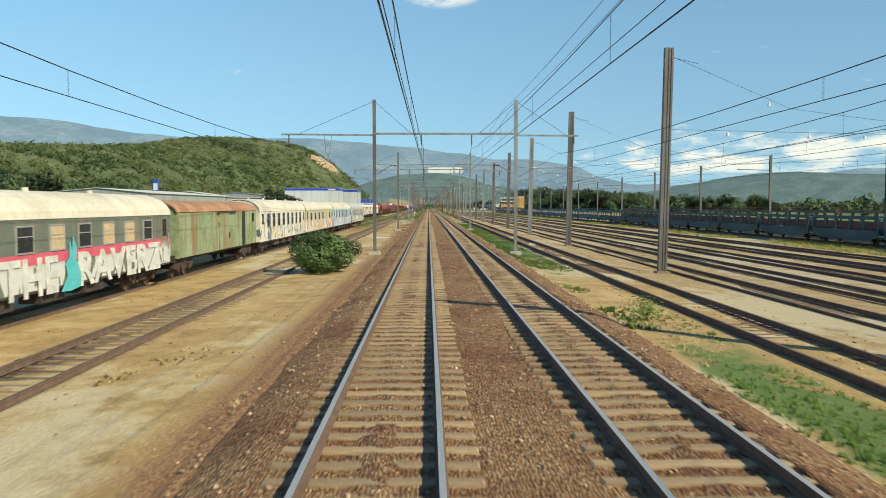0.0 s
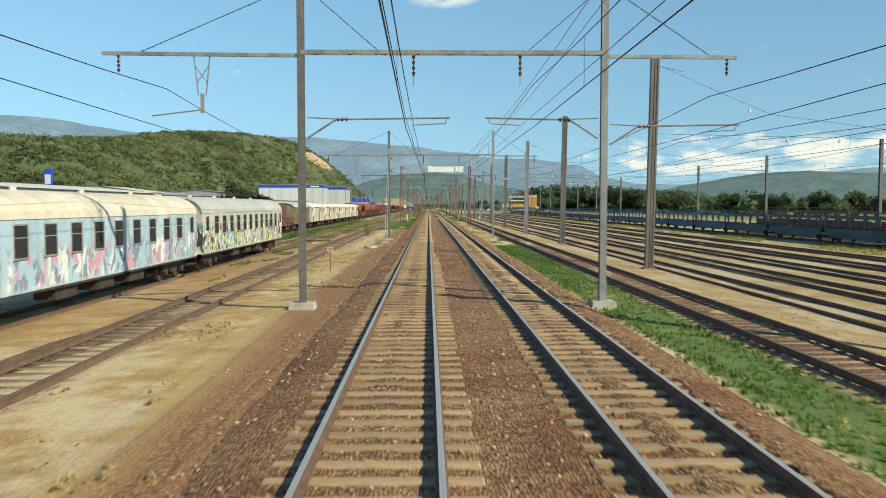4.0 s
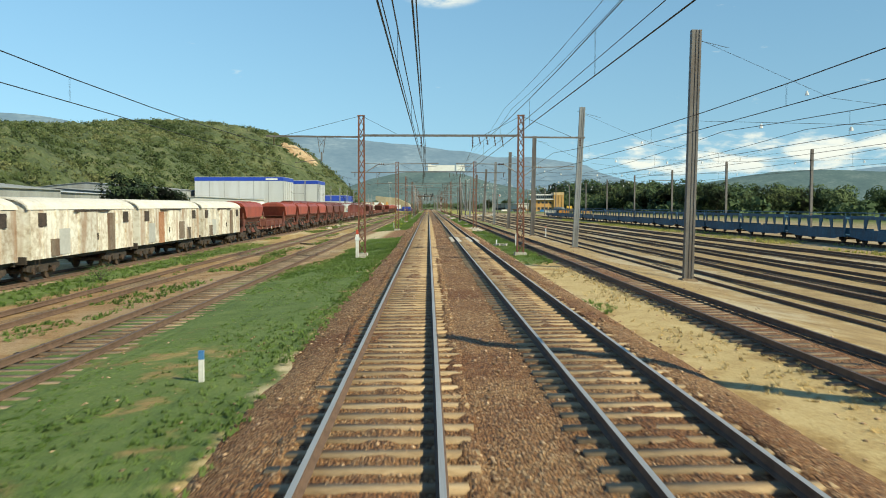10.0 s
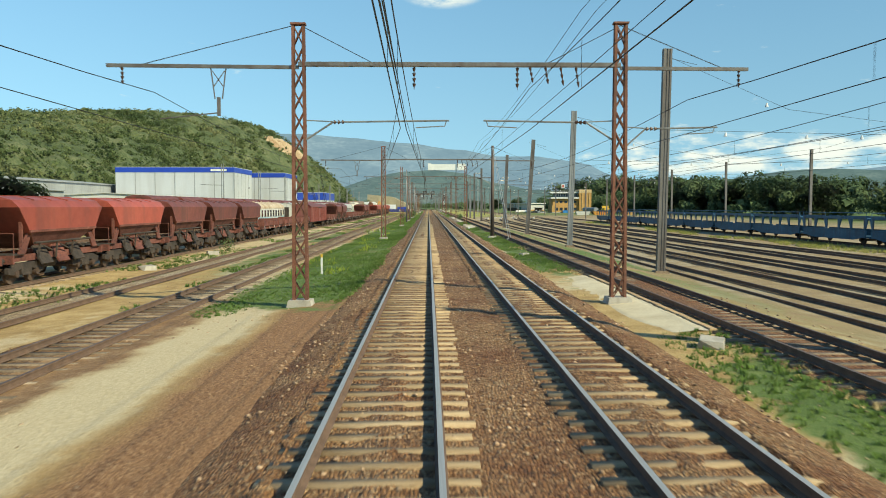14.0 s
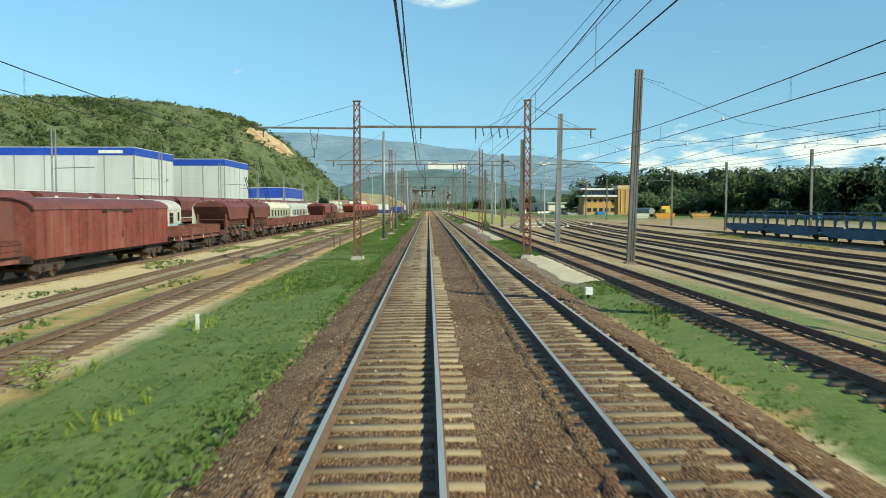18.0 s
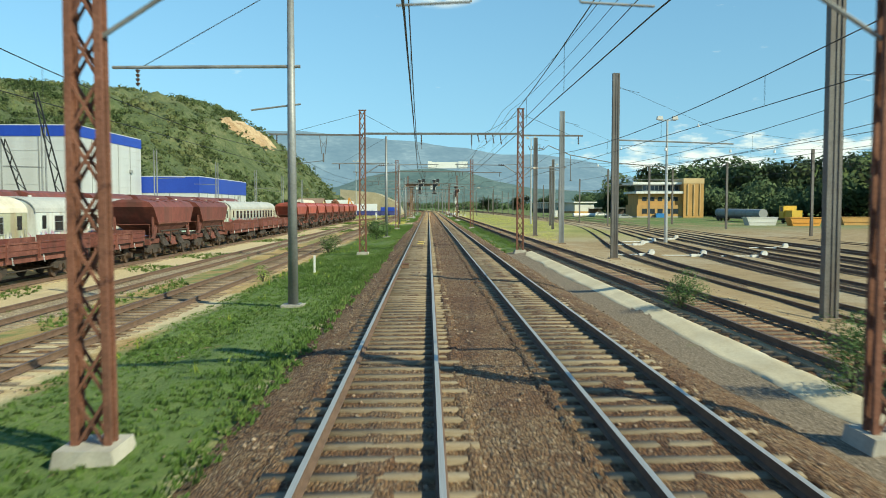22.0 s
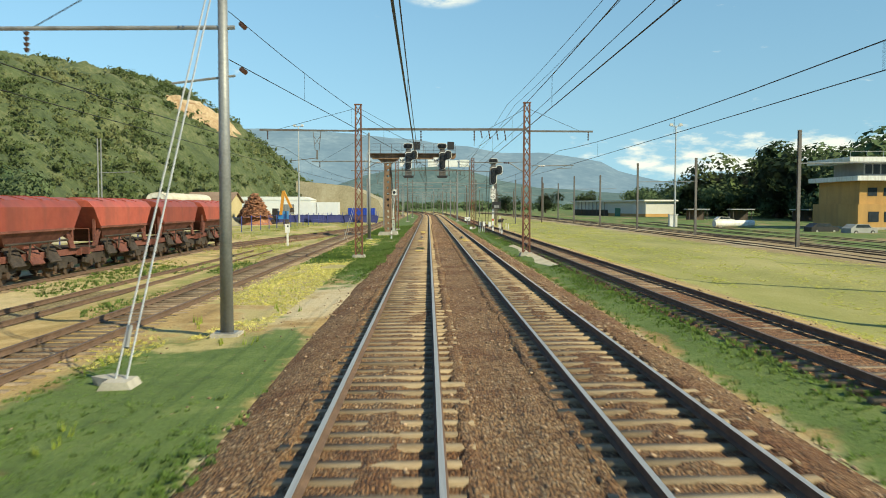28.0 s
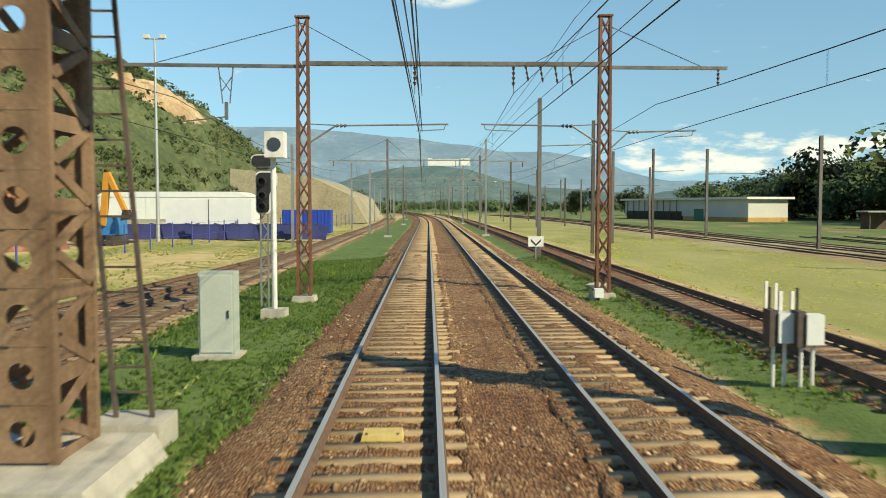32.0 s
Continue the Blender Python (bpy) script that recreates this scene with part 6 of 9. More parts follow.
teal = car_transporter(CARRIER_TEAL, "empty dark teal double-deck car transporter wagon")
blue = car_transporter(CARRIER_BLUE, "empty blue double-deck car transporter wagon")
k, blue_stands = 0, False
y = 18.0
while y < 476:
    src = teal if y < 190 else blue
    x, z = on_track(CARRIER_TRACK, y + 6)
    if k == 0 or (src is blue and not blue_stands):
        src.matrix_world = pose(x, y, z)
        blue_stands = blue_stands or src is blue
    else:
        copy_thing(src, pose(x, y, z))
    y += 13.35
    k += 1
rear = car_transporter(HOPPER_DARK, "empty dull red double-deck car transporter in the rear row")
rear.matrix_world = pose(49.6, 14, -0.35)
for k in range(1, 14):
    copy_thing(rear, pose(49.6, 14 + 13.35 * k, -0.35))
# ---- vegetation shapes ----
LEAF_FAR = material("woodland_leaves", ((0.041, 0.063, 0.023), (0.087, 0.113, 0.043), (0.172, 0.180, 0.083)), 0.9, scale=0.02, fine=0.10, bump=0, spread=(0.40, 0.62), island=0.14)
LEAF_DARK = material("dark_tree_leaves", ((0.038, 0.062, 0.028), (0.070, 0.105, 0.048), (0.112, 0.146, 0.070)), 0.9, scale=0.05, fine=0.4, bump=0, island=0.2)
LEAF_BUSH = material("bush_leaves", ((0.028, 0.052, 0.015), (0.058, 0.10, 0.027), (0.12, 0.17, 0.05)), 0.7, scale=0.8, fine=5, bump=0, island=0.4)
LEAF_LIME = material("lime_bush_leaves", ((0.10, 0.15, 0.03), (0.20, 0.26, 0.06)), 0.8, scale=0.8, fine=5, bump=0, island=0.4)
BARK = material("bark", ((0.05, 0.04, 0.03), (0.12, 0.10, 0.08)), 0.95, scale=2, fine=12, bump=0.5)
GRASS = material("verge_grass", ((0.058, 0.100, 0.020), (0.096, 0.157, 0.034), (0.160, 0.213, 0.064)), 0.8, scale=0.25, fine=2.5, bump=0, island=0.16)
STRAW = material("dry_grass", ((0.28, 0.21, 0.10), (0.40, 0.31, 0.155), (0.48, 0.40, 0.22)), 0.9, scale=0.3, fine=2.5, bump=0, island=0.35)
MEADOW = material("meadow_grass", ((0.19, 0.215, 0.052), (0.28, 0.285, 0.08), (0.38, 0.345, 0.13)), 0.9, scale=0.12, fine=1.5, bump=0, island=0.08)


def soften(mat, k):
    """Leaves and blades shade as one soft surface that faces mostly upward."""
    n, l = mat.node_tree.nodes, mat.node_tree.links
    co = n.new("ShaderNodeTexCoord")
    mul = n.new("ShaderNodeVectorMath")
    mul.operation = "MULTIPLY_ADD"
    l.new(co.outputs["Normal"], mul.inputs[0])
    mul.inputs[1].default_value, mul.inputs[2].default_value = (1 - k, 1 - k, 1 - k), (0, 0, k)
    nrm = n.new("ShaderNodeVectorMath")
    nrm.operation = "NORMALIZE"
    l.new(mul.outputs[0], nrm.inputs[0])
    l.new(nrm.outputs[0], n["Principled BSDF"].inputs["Normal"])
    n["Principled BSDF"].inputs["Specular IOR Level"].default_value = 0.15
    return mat


def translucent(mat, amount):
    """Thin leaves let light through to their other side."""
    n, l = mat.node_tree.nodes, mat.node_tree.links
    b = n["Principled BSDF"]
    tb = n.new("ShaderNodeBsdfTranslucent")
    dim = n.new("ShaderNodeMix")
    dim.data_type = "RGBA"
    dim.inputs[0].default_value = amount
    dim.inputs[6].default_value = (0, 0, 0, 1)
    l.new(b.inputs["Base Color"].links[0].from_socket, dim.inputs[7])
    l.new(dim.outputs[2], tb.inputs["Color"])
    add = n.new("ShaderNodeAddShader")
    l.new(b.outputs[0], add.inputs[0])
    l.new(tb.outputs[0], add.inputs[1])
    l.new(add.outputs[0], n["Material Output"].inputs["Surface"])
    return mat


for m in (GRASS, STRAW, MEADOW):
    translucent(soften(m, 0.9), 0.9)
translucent(soften(LEAF_FAR, 0.7), 0.7)
translucent(soften(LEAF_DARK, 0.45), 0.3)
for m in (LEAF_BUSH, LEAF_LIME):
    translucent(m, 0.5)


def crown_shape(seed, n, leaf, lobes=6, squash=0.8):
    """Leaf triangles gathered on several lobes of unit size: an uneven crown with gaps."""
    g = np.random.default_rng(seed)
    centres = g.normal(0, 1, (lobes, 3)) * (0.42, 0.42, 0.34)
    radii = g.uniform(0.35, 0.62, lobes)
    v, f = [], []
    for i in range(n):
        k = g.integers(lobes)
        d = g.normal(0, 1, 3)
        d /= np.linalg.norm(d)
        p = centres[k] + d * radii[k] * g.uniform(0.75, 1.08)
        p[2] *= squash
        a = np.cross(d, g.normal(0, 1, 3))
        a /= np.linalg.norm(a) + 1e-6
        b = np.cross(d, a) + d * g.uniform(-0.5, 0.5)
        s = leaf * g.uniform(0.6, 1.3)
        v += [tuple(p + a * s), tuple(p - a * s * 0.6 + b * s * 0.8), tuple(p - a * s * 0.5 - b * s * 0.8)]
        f.append((3 * i, 3 * i + 1, 3 * i + 2))
    return v, f


def woods(name, label, x, y, z, size, mat, n=60, leaf=0.26, seeds=(1, 2, 3), tall=None, group=""):
    """Many crowns joined as one object of kind stuff."""
    vs, fs, k = [], [], 0
    for i, s in enumerate(seeds):
        bv, bf = crown_shape(s, n, leaf)
        sel = np.arange(len(x)) % len(seeds) == i
        if not sel.any():
            continue
        m = places(rng, x[sel], y[sel], z[sel], size[sel], tall=None if tall is None else tall[sel])
        v = (np.einsum("nij,kj->nki", m[:, :, :3], np.array(bv)) + m[:, None, :, 3]).reshape(-1, 3)
        f = (np.array(bf)[None] + (np.arange(sel.sum()) * len(bv))[:, None, None]).reshape(-1, 3) + k
        vs.append(v)
        fs.append(f)
        k += len(v)
    ob = new(name, array_mesh(name, np.concatenate(vs), np.concatenate(fs), mat))
    return tagged(ob, label, "trees", group, "stuff")


# ---- wooded hill with a quarry face ----
def hill_h(x, y):
    crest = np.interp(y, (150, 300, 538, 620, 730, 817, 921, 1000, 1081, 1135, 1165, 1204, 1240, 1262, 1300, 1400, 1600), (8, 24, 41, 46, 53, 61, 70, 82, 90, 90, 80, 69, 56, 34, 18, 8, 0))
    foot = np.interp(y, (0, 700, 900, 1050, 1170, 1280, 1400), (-150, -150, -118, -95, -82, -78, -70))
    top = np.interp(y, (0, 800, 1100, 1200, 1400), (-285, -285, -285, -250, -170))
    steep = np.interp(y, (900, 967, 1038, 1094), (2.0, 2.1, 3.2, 3.8))
    s = np.clip((foot - x) / (foot - top), 0, 1)
    back = np.interp(x, (-900, -440, -300), (0.2, 0.75, 1.0))
    return crest * (1 - (1 - s) ** steep) * back - 0.6


def quarry(x, y, z):
    """1 on the bare rock."""
    d = ((x + 143) / 24) ** 2 + ((y - 1104) / 40) ** 2 + ((z - 54 + (y - 1104) * 0.2) / 17) ** 2
    return d


def hill_material():
    m = material("hill_undergrowth", ((0.036, 0.054, 0.020), (0.075, 0.098, 0.038), (0.155, 0.160, 0.077)), 0.95, scale=0.03, fine=0.45, bump=1.0)
    return m


ROCK = material("quarry_rock", ((0.22, 0.135, 0.065), (0.42, 0.30, 0.175), (0.56, 0.45, 0.30)), 0.95, scale=0.06, fine=0.5, bump=0.8, streak=((0.28, 0.16, 0.08), 0.12, 0.6))


def hill():
    xs = np.concatenate([np.linspace(-900, -345, 12), np.arange(-330, -50, 2.8)])
    ys = np.concatenate([np.arange(120, 600, 5.0), np.arange(600, 1330, 3.4), np.linspace(1345, 1600, 12)])
    gx, gy = np.meshgrid(xs, ys)
    gz = hill_h(gx, gy)
    # rounded crowns and bushes of many sizes bulge out of the slope
    crowns = np.array([noise.voronoi(Vector((a / 12.5, b / 12.5, 0)))[0][0] for a, b in zip(gx.ravel(), gy.ravel())]).reshape(gx.shape)
    rough = np.array([noise.noise(Vector((a / 31, b / 31, 4.0))) for a, b in zip(gx.ravel(), gy.ravel())]).reshape(gx.shape)
    wooded = np.clip((quarry(gx, gy, gz) - 0.9) * 2, 0, 1) * np.clip(gz / 5, 0, 1)
    gz = gz + wooded * ((6.2 + 3.5 * rough) * np.clip(1.05 - 1.3 * crowns, 0, 1) - 1.5 + rng.normal(0, 0.35, gz.shape))
    v = np.stack([gx, gy, gz], -1).reshape(-1, 3)
    nx = len(xs)
    i = (np.arange(len(ys) - 1)[:, None] * nx + np.arange(nx - 1)[None]).ravel()
    f = np.stack([i, i + 1, i + 1 + nx, i + nx], -1)
    tagged(new("hill", array_mesh("hill", v, f, hill_material())), "wooded hill with undergrowth between the trees", "hill", kind="structure")
    n = 13000
    x = rng.uniform(-340, -60, n)
    y = 1310 - 1130 * rng.uniform(0, 1, n) ** 1.15
    z = hill_h(x, y)
    thin = np.array([noise.noise(Vector((a / 60, b / 60, 0.3))) for a, b in zip(x, y)])
    keep = (z > 1.2) & (quarry(x, y, z) > 1.05) & (thin > -0.42)
    x, y, z = x[keep], y[keep], z[keep]
    size = rng.uniform(1.6, 4.6, len(x))
    woods("hill_woods", "mixed green trees covering the hillside", x, y, z + size * 0.55, size, LEAF_FAR, 38, 0.21, (1, 2, 3, 4))


hill()


def rock_face(name, x0, x1, y0, y1, label, step=1.6):
    """Rough bare rock that follows the hillside where no trees grow."""
    xs, ys = np.arange(x0, x1, step), np.arange(y0, y1, step * 1.5)
    gx, gy = np.meshgrid(xs, ys)
    gz = hill_h(gx, gy)
    bare = quarry(gx, gy, gz)
    rough = np.array([noise.fractal(Vector((a / 9, b / 9, c / 5)), 1.0, 2.0, 5) for a, b, c in zip(gx.ravel(), gy.ravel(), gz.ravel())]).reshape(gx.shape)
    vz = gz + 1.9 + 2.3 * rough - np.clip(bare - 0.6, 0, 1) * 5
    v = np.stack([gx + rough * 1.2, gy, vz], -1).reshape(-1, 3)
    nx = len(xs)
    i = (np.arange(len(ys) - 1)[:, None] * nx + np.arange(nx - 1)[None]).ravel()
    i = i[bare.ravel()[i] + 0.25 * rough.ravel()[i] < 1.02]
    f = np.stack([i, i + 1, i + 1 + nx, i + nx], -1)
    return tagged(new(name, array_mesh(name, v, f, ROCK)), label, "rock face", kind="structure")


rock_face("rock_face", -172, -112, 1058, 1152, "bare tan quarry face on the hillside")

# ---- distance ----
# distance haze is put into the material itself as an even bluish glow
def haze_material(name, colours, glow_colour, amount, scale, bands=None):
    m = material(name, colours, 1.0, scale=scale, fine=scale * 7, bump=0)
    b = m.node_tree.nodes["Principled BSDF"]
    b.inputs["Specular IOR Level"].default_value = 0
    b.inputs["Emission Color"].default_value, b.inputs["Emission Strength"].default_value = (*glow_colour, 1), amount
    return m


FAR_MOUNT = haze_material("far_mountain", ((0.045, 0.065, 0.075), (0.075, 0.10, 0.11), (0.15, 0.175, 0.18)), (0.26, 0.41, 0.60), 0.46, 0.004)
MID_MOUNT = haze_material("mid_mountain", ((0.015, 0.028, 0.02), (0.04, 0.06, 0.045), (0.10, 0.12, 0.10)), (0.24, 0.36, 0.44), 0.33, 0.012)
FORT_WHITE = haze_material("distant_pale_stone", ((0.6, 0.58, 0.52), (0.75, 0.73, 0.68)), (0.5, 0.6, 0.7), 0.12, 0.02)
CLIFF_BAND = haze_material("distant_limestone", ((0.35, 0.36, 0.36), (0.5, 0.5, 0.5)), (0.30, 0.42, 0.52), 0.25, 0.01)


def ridge(name, outline, radius, depth, mat, label, rough=6.0, centre_y=335.0, seed=1):
    """A mountain range on an arc, its crest given as (azimuth in degrees, elevation in degrees)."""
    az = np.linspace(outline[0][0], outline[-1][0], 260)
    el = np.interp(az, [o[0] for o in outline], [o[1] for o in outline])
    v = []
    levels = (0, 0.15, 0.3, 0.45, 0.6, 0.75, 0.9, 1.0)
    for k, t in enumerate(levels):
        for a, e in zip(az, el):
            r = radius - depth * (1 - t)
            h = math.tan(radians(e)) * radius
            n = noise.fractal(Vector((a * 0.5 + seed * 9, t * 4, seed)), 1.0, 2.0, 5)
            z = h * t ** 0.8 + n * rough * (1.0 if t < 1 else 0.5) * (0 if t == 0 else 1)
            v.append((math.sin(radians(a)) * r, centre_y + math.cos(radians(a)) * r + n * 40, max(-4.0, z) + 2.8 * t - (6 if t == 0 else 0)))
    nx = len(az)
    i = (np.arange(len(levels) - 1)[:, None] * nx + np.arange(nx - 1)[None]).ravel()
    f = np.stack([i, i + 1, i + 1 + nx, i + nx], -1)
    ob = new(name, array_mesh(name, np.array(v), f, mat))
    ob.data.polygons.foreach_set("use_smooth", [True] * len(ob.data.polygons))
    return tagged(ob, label, "mountains", kind="structure")


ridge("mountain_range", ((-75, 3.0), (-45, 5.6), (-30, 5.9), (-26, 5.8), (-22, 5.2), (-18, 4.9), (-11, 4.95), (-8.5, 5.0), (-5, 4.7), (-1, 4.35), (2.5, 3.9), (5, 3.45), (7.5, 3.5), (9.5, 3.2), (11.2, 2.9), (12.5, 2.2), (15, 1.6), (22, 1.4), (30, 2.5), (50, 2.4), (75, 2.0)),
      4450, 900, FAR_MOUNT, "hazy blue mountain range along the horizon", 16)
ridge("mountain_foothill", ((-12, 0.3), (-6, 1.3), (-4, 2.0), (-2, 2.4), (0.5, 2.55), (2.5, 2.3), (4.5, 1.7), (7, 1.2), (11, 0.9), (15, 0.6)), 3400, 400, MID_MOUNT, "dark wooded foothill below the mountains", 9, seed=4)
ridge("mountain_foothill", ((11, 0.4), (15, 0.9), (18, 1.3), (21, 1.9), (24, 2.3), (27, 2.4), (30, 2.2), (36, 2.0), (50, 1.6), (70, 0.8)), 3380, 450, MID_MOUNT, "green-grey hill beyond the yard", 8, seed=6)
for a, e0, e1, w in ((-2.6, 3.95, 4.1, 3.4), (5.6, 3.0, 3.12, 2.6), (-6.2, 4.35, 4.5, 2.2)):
    r = 4330
    s = Shape()
    n = 40
    for k in range(n):
        aa, ab = radians(a + w * (k / n - 0.5)), radians(a + w * ((k + 1) / n - 0.5))
        lo, hi = math.tan(radians(e0 - 0.02 * (k % 5))) * r, math.tan(radians(e1 - 0.03 * ((k * 7) % 4))) * r
        s.add([(math.sin(aa) * r, 335 + math.cos(aa) * r, lo), (math.sin(ab) * r, 335 + math.cos(ab) * r, lo), (math.sin(ab) * r, 335 + math.cos(ab) * (r + 30), hi), (math.sin(aa) * r, 335 + math.cos(aa) * (r + 30), hi)], [(0, 1, 2, 3)])
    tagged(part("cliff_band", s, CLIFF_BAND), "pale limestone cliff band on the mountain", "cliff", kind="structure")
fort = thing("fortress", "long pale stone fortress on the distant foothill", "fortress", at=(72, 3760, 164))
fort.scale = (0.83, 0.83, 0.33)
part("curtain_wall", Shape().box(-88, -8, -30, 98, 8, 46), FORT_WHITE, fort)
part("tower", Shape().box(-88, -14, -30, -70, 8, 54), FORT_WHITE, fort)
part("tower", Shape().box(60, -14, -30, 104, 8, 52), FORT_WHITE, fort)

# trees along both sides
TREES = []
for s in (11, 12, 13, 14):
    g = np.random.default_rng(s)
    bv, bf = crown_shape(s, 2100, 0.076, 13, 0.95)
    TREES.append(array_mesh("crown", np.array(bv), np.array(bf), LEAF_DARK))


def trunk_shape(seed):
    g = np.random.default_rng(seed)
    s = Shape().rod((0, 0, -0.1), (0.02, 0.03, 0.55), 0.045, 0.03, 8)
    for k in range(5):
        a, z = g.uniform(0, 6.28), g.uniform(0.3, 0.55)
        s.rod((0.02, 0.02, z), (0.3 * math.cos(a), 0.3 * math.sin(a), z + g.uniform(0.2, 0.4)), 0.018, 0.006, 5)
    return s


TRUNKS = [mesh_of("trunk", trunk_shape(s), BARK) for s in (1, 2, 3)]


def tree(x, y, h, w, k, label="tall dark green broadleaf tree", group="trees beyond the yard", z0=-0.9):
    th = thing("tree", label, "tree", group, at=(x, y, z0), turn=(k * 77) % 360)
    t = part("trunk", TRUNKS[k % 3], None, th)
    t.scale = (h * 0.9, h * 0.9, h * 0.9)
    c = part("crown", TREES[k % 4], None, th)
    c.location = (0, 0, h * 0.56)
    c.scale = (w * 0.62, w * 0.62, h * 0.52)
    return th


k = 0
for y in np.arange(330, 980, 12.5):
    for row in range(2):
        h = float(np.interp(y, (330, 480, 560, 700, 820, 920), (7.5, 9.5, 13, 17, 20, 11)) * rng.uniform(0.85, 1.12))
        x = float(np.interp(y, (330, 560, 700, 800, 980), (128, 112, 108, 104, 96)) + rng.uniform(-5, 8) + 13 * row)
        tree(x + (14 if 690 < y < 735 else 0), float(y + rng.uniform(-4, 4)), h, h * rng.uniform(0.75, 1.05), k)
        k += 1
for x, y, h in ((-78, 428, 13), (-72, 436, 10), (-140, 300, 15), (-132, 325, 12), (-124, 240, 14), (-132, 216, 15), (-116, 205, 11), (-140, 262, 16), (-150, 340, 15), (-20, 880, 8), (-30, 860, 10), (-34, 905, 9), (-42, 835, 8), (-25, 935, 9), (40, 1000, 9), (58, 985, 10), (72, 960, 11), (-48, 660, 7), (-54, 690, 8), (-44, 720, 6), (-50, 770, 8)):
    tree(x, y, h, h * 0.9, k, "dark green tree beside the yard buildings", "trees beside the yard", z0=-0.7)
    k += 1
n = 1300
x = np.concatenate([rng.uniform(100, 420, 500), rng.uniform(-95, -14, 160), rng.uniform(26, 300, 240), rng.uniform(92, 150, 280), rng.uniform(-60, 70, 120)])
y = np.concatenate([rng.uniform(120, 1000, 500), rng.uniform(940, 1380, 160), rng.uniform(1010, 1500, 240), rng.uniform(660, 980, 280), rng.uniform(1180, 1400, 120)])
x = np.where((x > 90) & (y < 330), x + 45, x)
size = rng.uniform(3.0, 5.0, n)
size[900:1180] *= 1.35
late = np.arange(n) >= 900
woods("background_woods", "belt of dark trees behind the yard", x[~late], y[~late], -0.6 + size[~late] * 0.8, size[~late], LEAF_DARK, 70, 0.26, (5, 6, 7))
woods("background_woods", "tall dark trees at the end of the yard", x[late], y[late], -0.6 + size[late] * 0.9, size[late], LEAF_DARK, 560, 0.088, (15, 16, 17))


def bush(x, y, w, h, mat=None, label="dense green bush beside the track", leaf=0.055, n=5200):
    s = Shape()
    s.v, s.f = crown_shape(int(x * 7 + y) % 97 + 20, n, leaf, 18, 1.25)
    s.v = [tuple(Vector(p) * min(1.0, (0.95 / max(0.01, Vector(p).length)) ** 0.55)) for p in s.v]
    th = thing("bush", label, "bush", "bushes", at=(x, y, float(ground_z(x, y))))
    c = part("foliage", s, mat or LEAF_BUSH, th)
    c.scale, c.location = (w * 0.56, w * 0.56, h * 0.5), (0, 0, h * 0.47)
    part("stem", Shape().rod((0, 0, -0.05), (0.05, 0, h * 0.5), 0.05, 0.02, 6).rod((0, 0, 0.1), (0.4 * w * 0.5, 0.1, h * 0.6), 0.03, 0.01, 5).rod((0, 0, 0.1), (-0.4 * w * 0.5, 0.1, h * 0.6), 0.03, 0.01, 5), BARK, th)


bush(-4.6, 41.3, 3.3, 2.1, n=9500)
bush(6.95, 23.5, 0.95, 0.75, LEAF_LIME, "small lime-green shrub on the dry verge", 0.07, 700)
bush(-4.6, 542.0, 2.8, 2.1, leaf=0.04, n=4600)
bush(-6.7, 519.5, 1.8, 1.5, leaf=0.045, n=2600)
bush(-6.3, 176.0, 1.1, 1.5, n=900)
bush(8.0, 483.5, 1.2, 1.3, leaf=0.045, n=2400)
bush(7.5, 473.0, 1.1, 1.4, leaf=0.045, n=2200)
bush(-6.9, 497.0, 0.9, 0.8, LEAF_LIME, "small lime-green shrub in the grass", 0.07, 500)
bush(-6.7, 391.0, 1.1, 0.8, LEAF_LIME, "yellow-green flowering shrub in the grass", 0.06, 700)
bush(-15.4, 357.0, 1.6, 1.1, n=700)
bush(-15.2, 392.0, 2.2, 1.2, n=900)
bush(-14.9, 176.0, 1.6, 0.9, n=800)
bush(-15.1, 247.0, 1.6, 0.9, n=800)
# ---- buildings ----
CLAD_GREY = material("cladding_light_grey", ((0.46, 0.48, 0.49), (0.54, 0.56, 0.57)), 0.5, scale=0.1, fine=3, bump=0.05, streak=((0.40, 0.40, 0.39), 0.4, 0.4))
CLAD_BLUE = material("cladding_royal_blue", ((0.012, 0.045, 0.34), (0.02, 0.065, 0.42)), 0.45, scale=0.2, fine=3, bump=0.03)
SHED_GREY = material("shed_fibre_cement", ((0.25, 0.26, 0.26), (0.34, 0.355, 0.35)), 0.85, scale=0.12, fine=2.5, bump=0.1, streak=((0.20, 0.20, 0.19), 0.5, 0.5))
SHED_PALE = material("shed_pale_sheet", ((0.50, 0.50, 0.47), (0.62, 0.61, 0.58)), 0.7, scale=0.15, fine=3, bump=0.1)
CREAM_WALL = material("cream_render", ((0.50, 0.40, 0.20), (0.60, 0.50, 0.28)), 0.85, scale=0.3, fine=4, bump=0.1)
OCHRE = material("ochre_brick", ((0.42, 0.24, 0.08), (0.55, 0.33, 0.12)), 0.85, scale=0.3, fine=6, bump=0.15, streak=((0.32, 0.19, 0.08), 0.8, 0.4))
SAND_BRICK = material("sand_brick", ((0.50, 0.36, 0.18), (0.62, 0.46, 0.25)), 0.85, scale=0.3, fine=6, bump=0.15)
ROOF_TILE = material("roof_tile_brown", ((0.20, 0.13, 0.09), (0.30, 0.21, 0.15)), 0.9, scale=0.5, fine=5, bump=0.2)
PANE = material("window_glass_dark", ((0.02, 0.03, 0.04), (0.05, 0.06, 0.07)), 0.08, bump=0)
FENCE_BLUE = material("fence_blue", ((0.03, 0.045, 0.22), (0.05, 0.07, 0.30)), 0.55, bump=0)
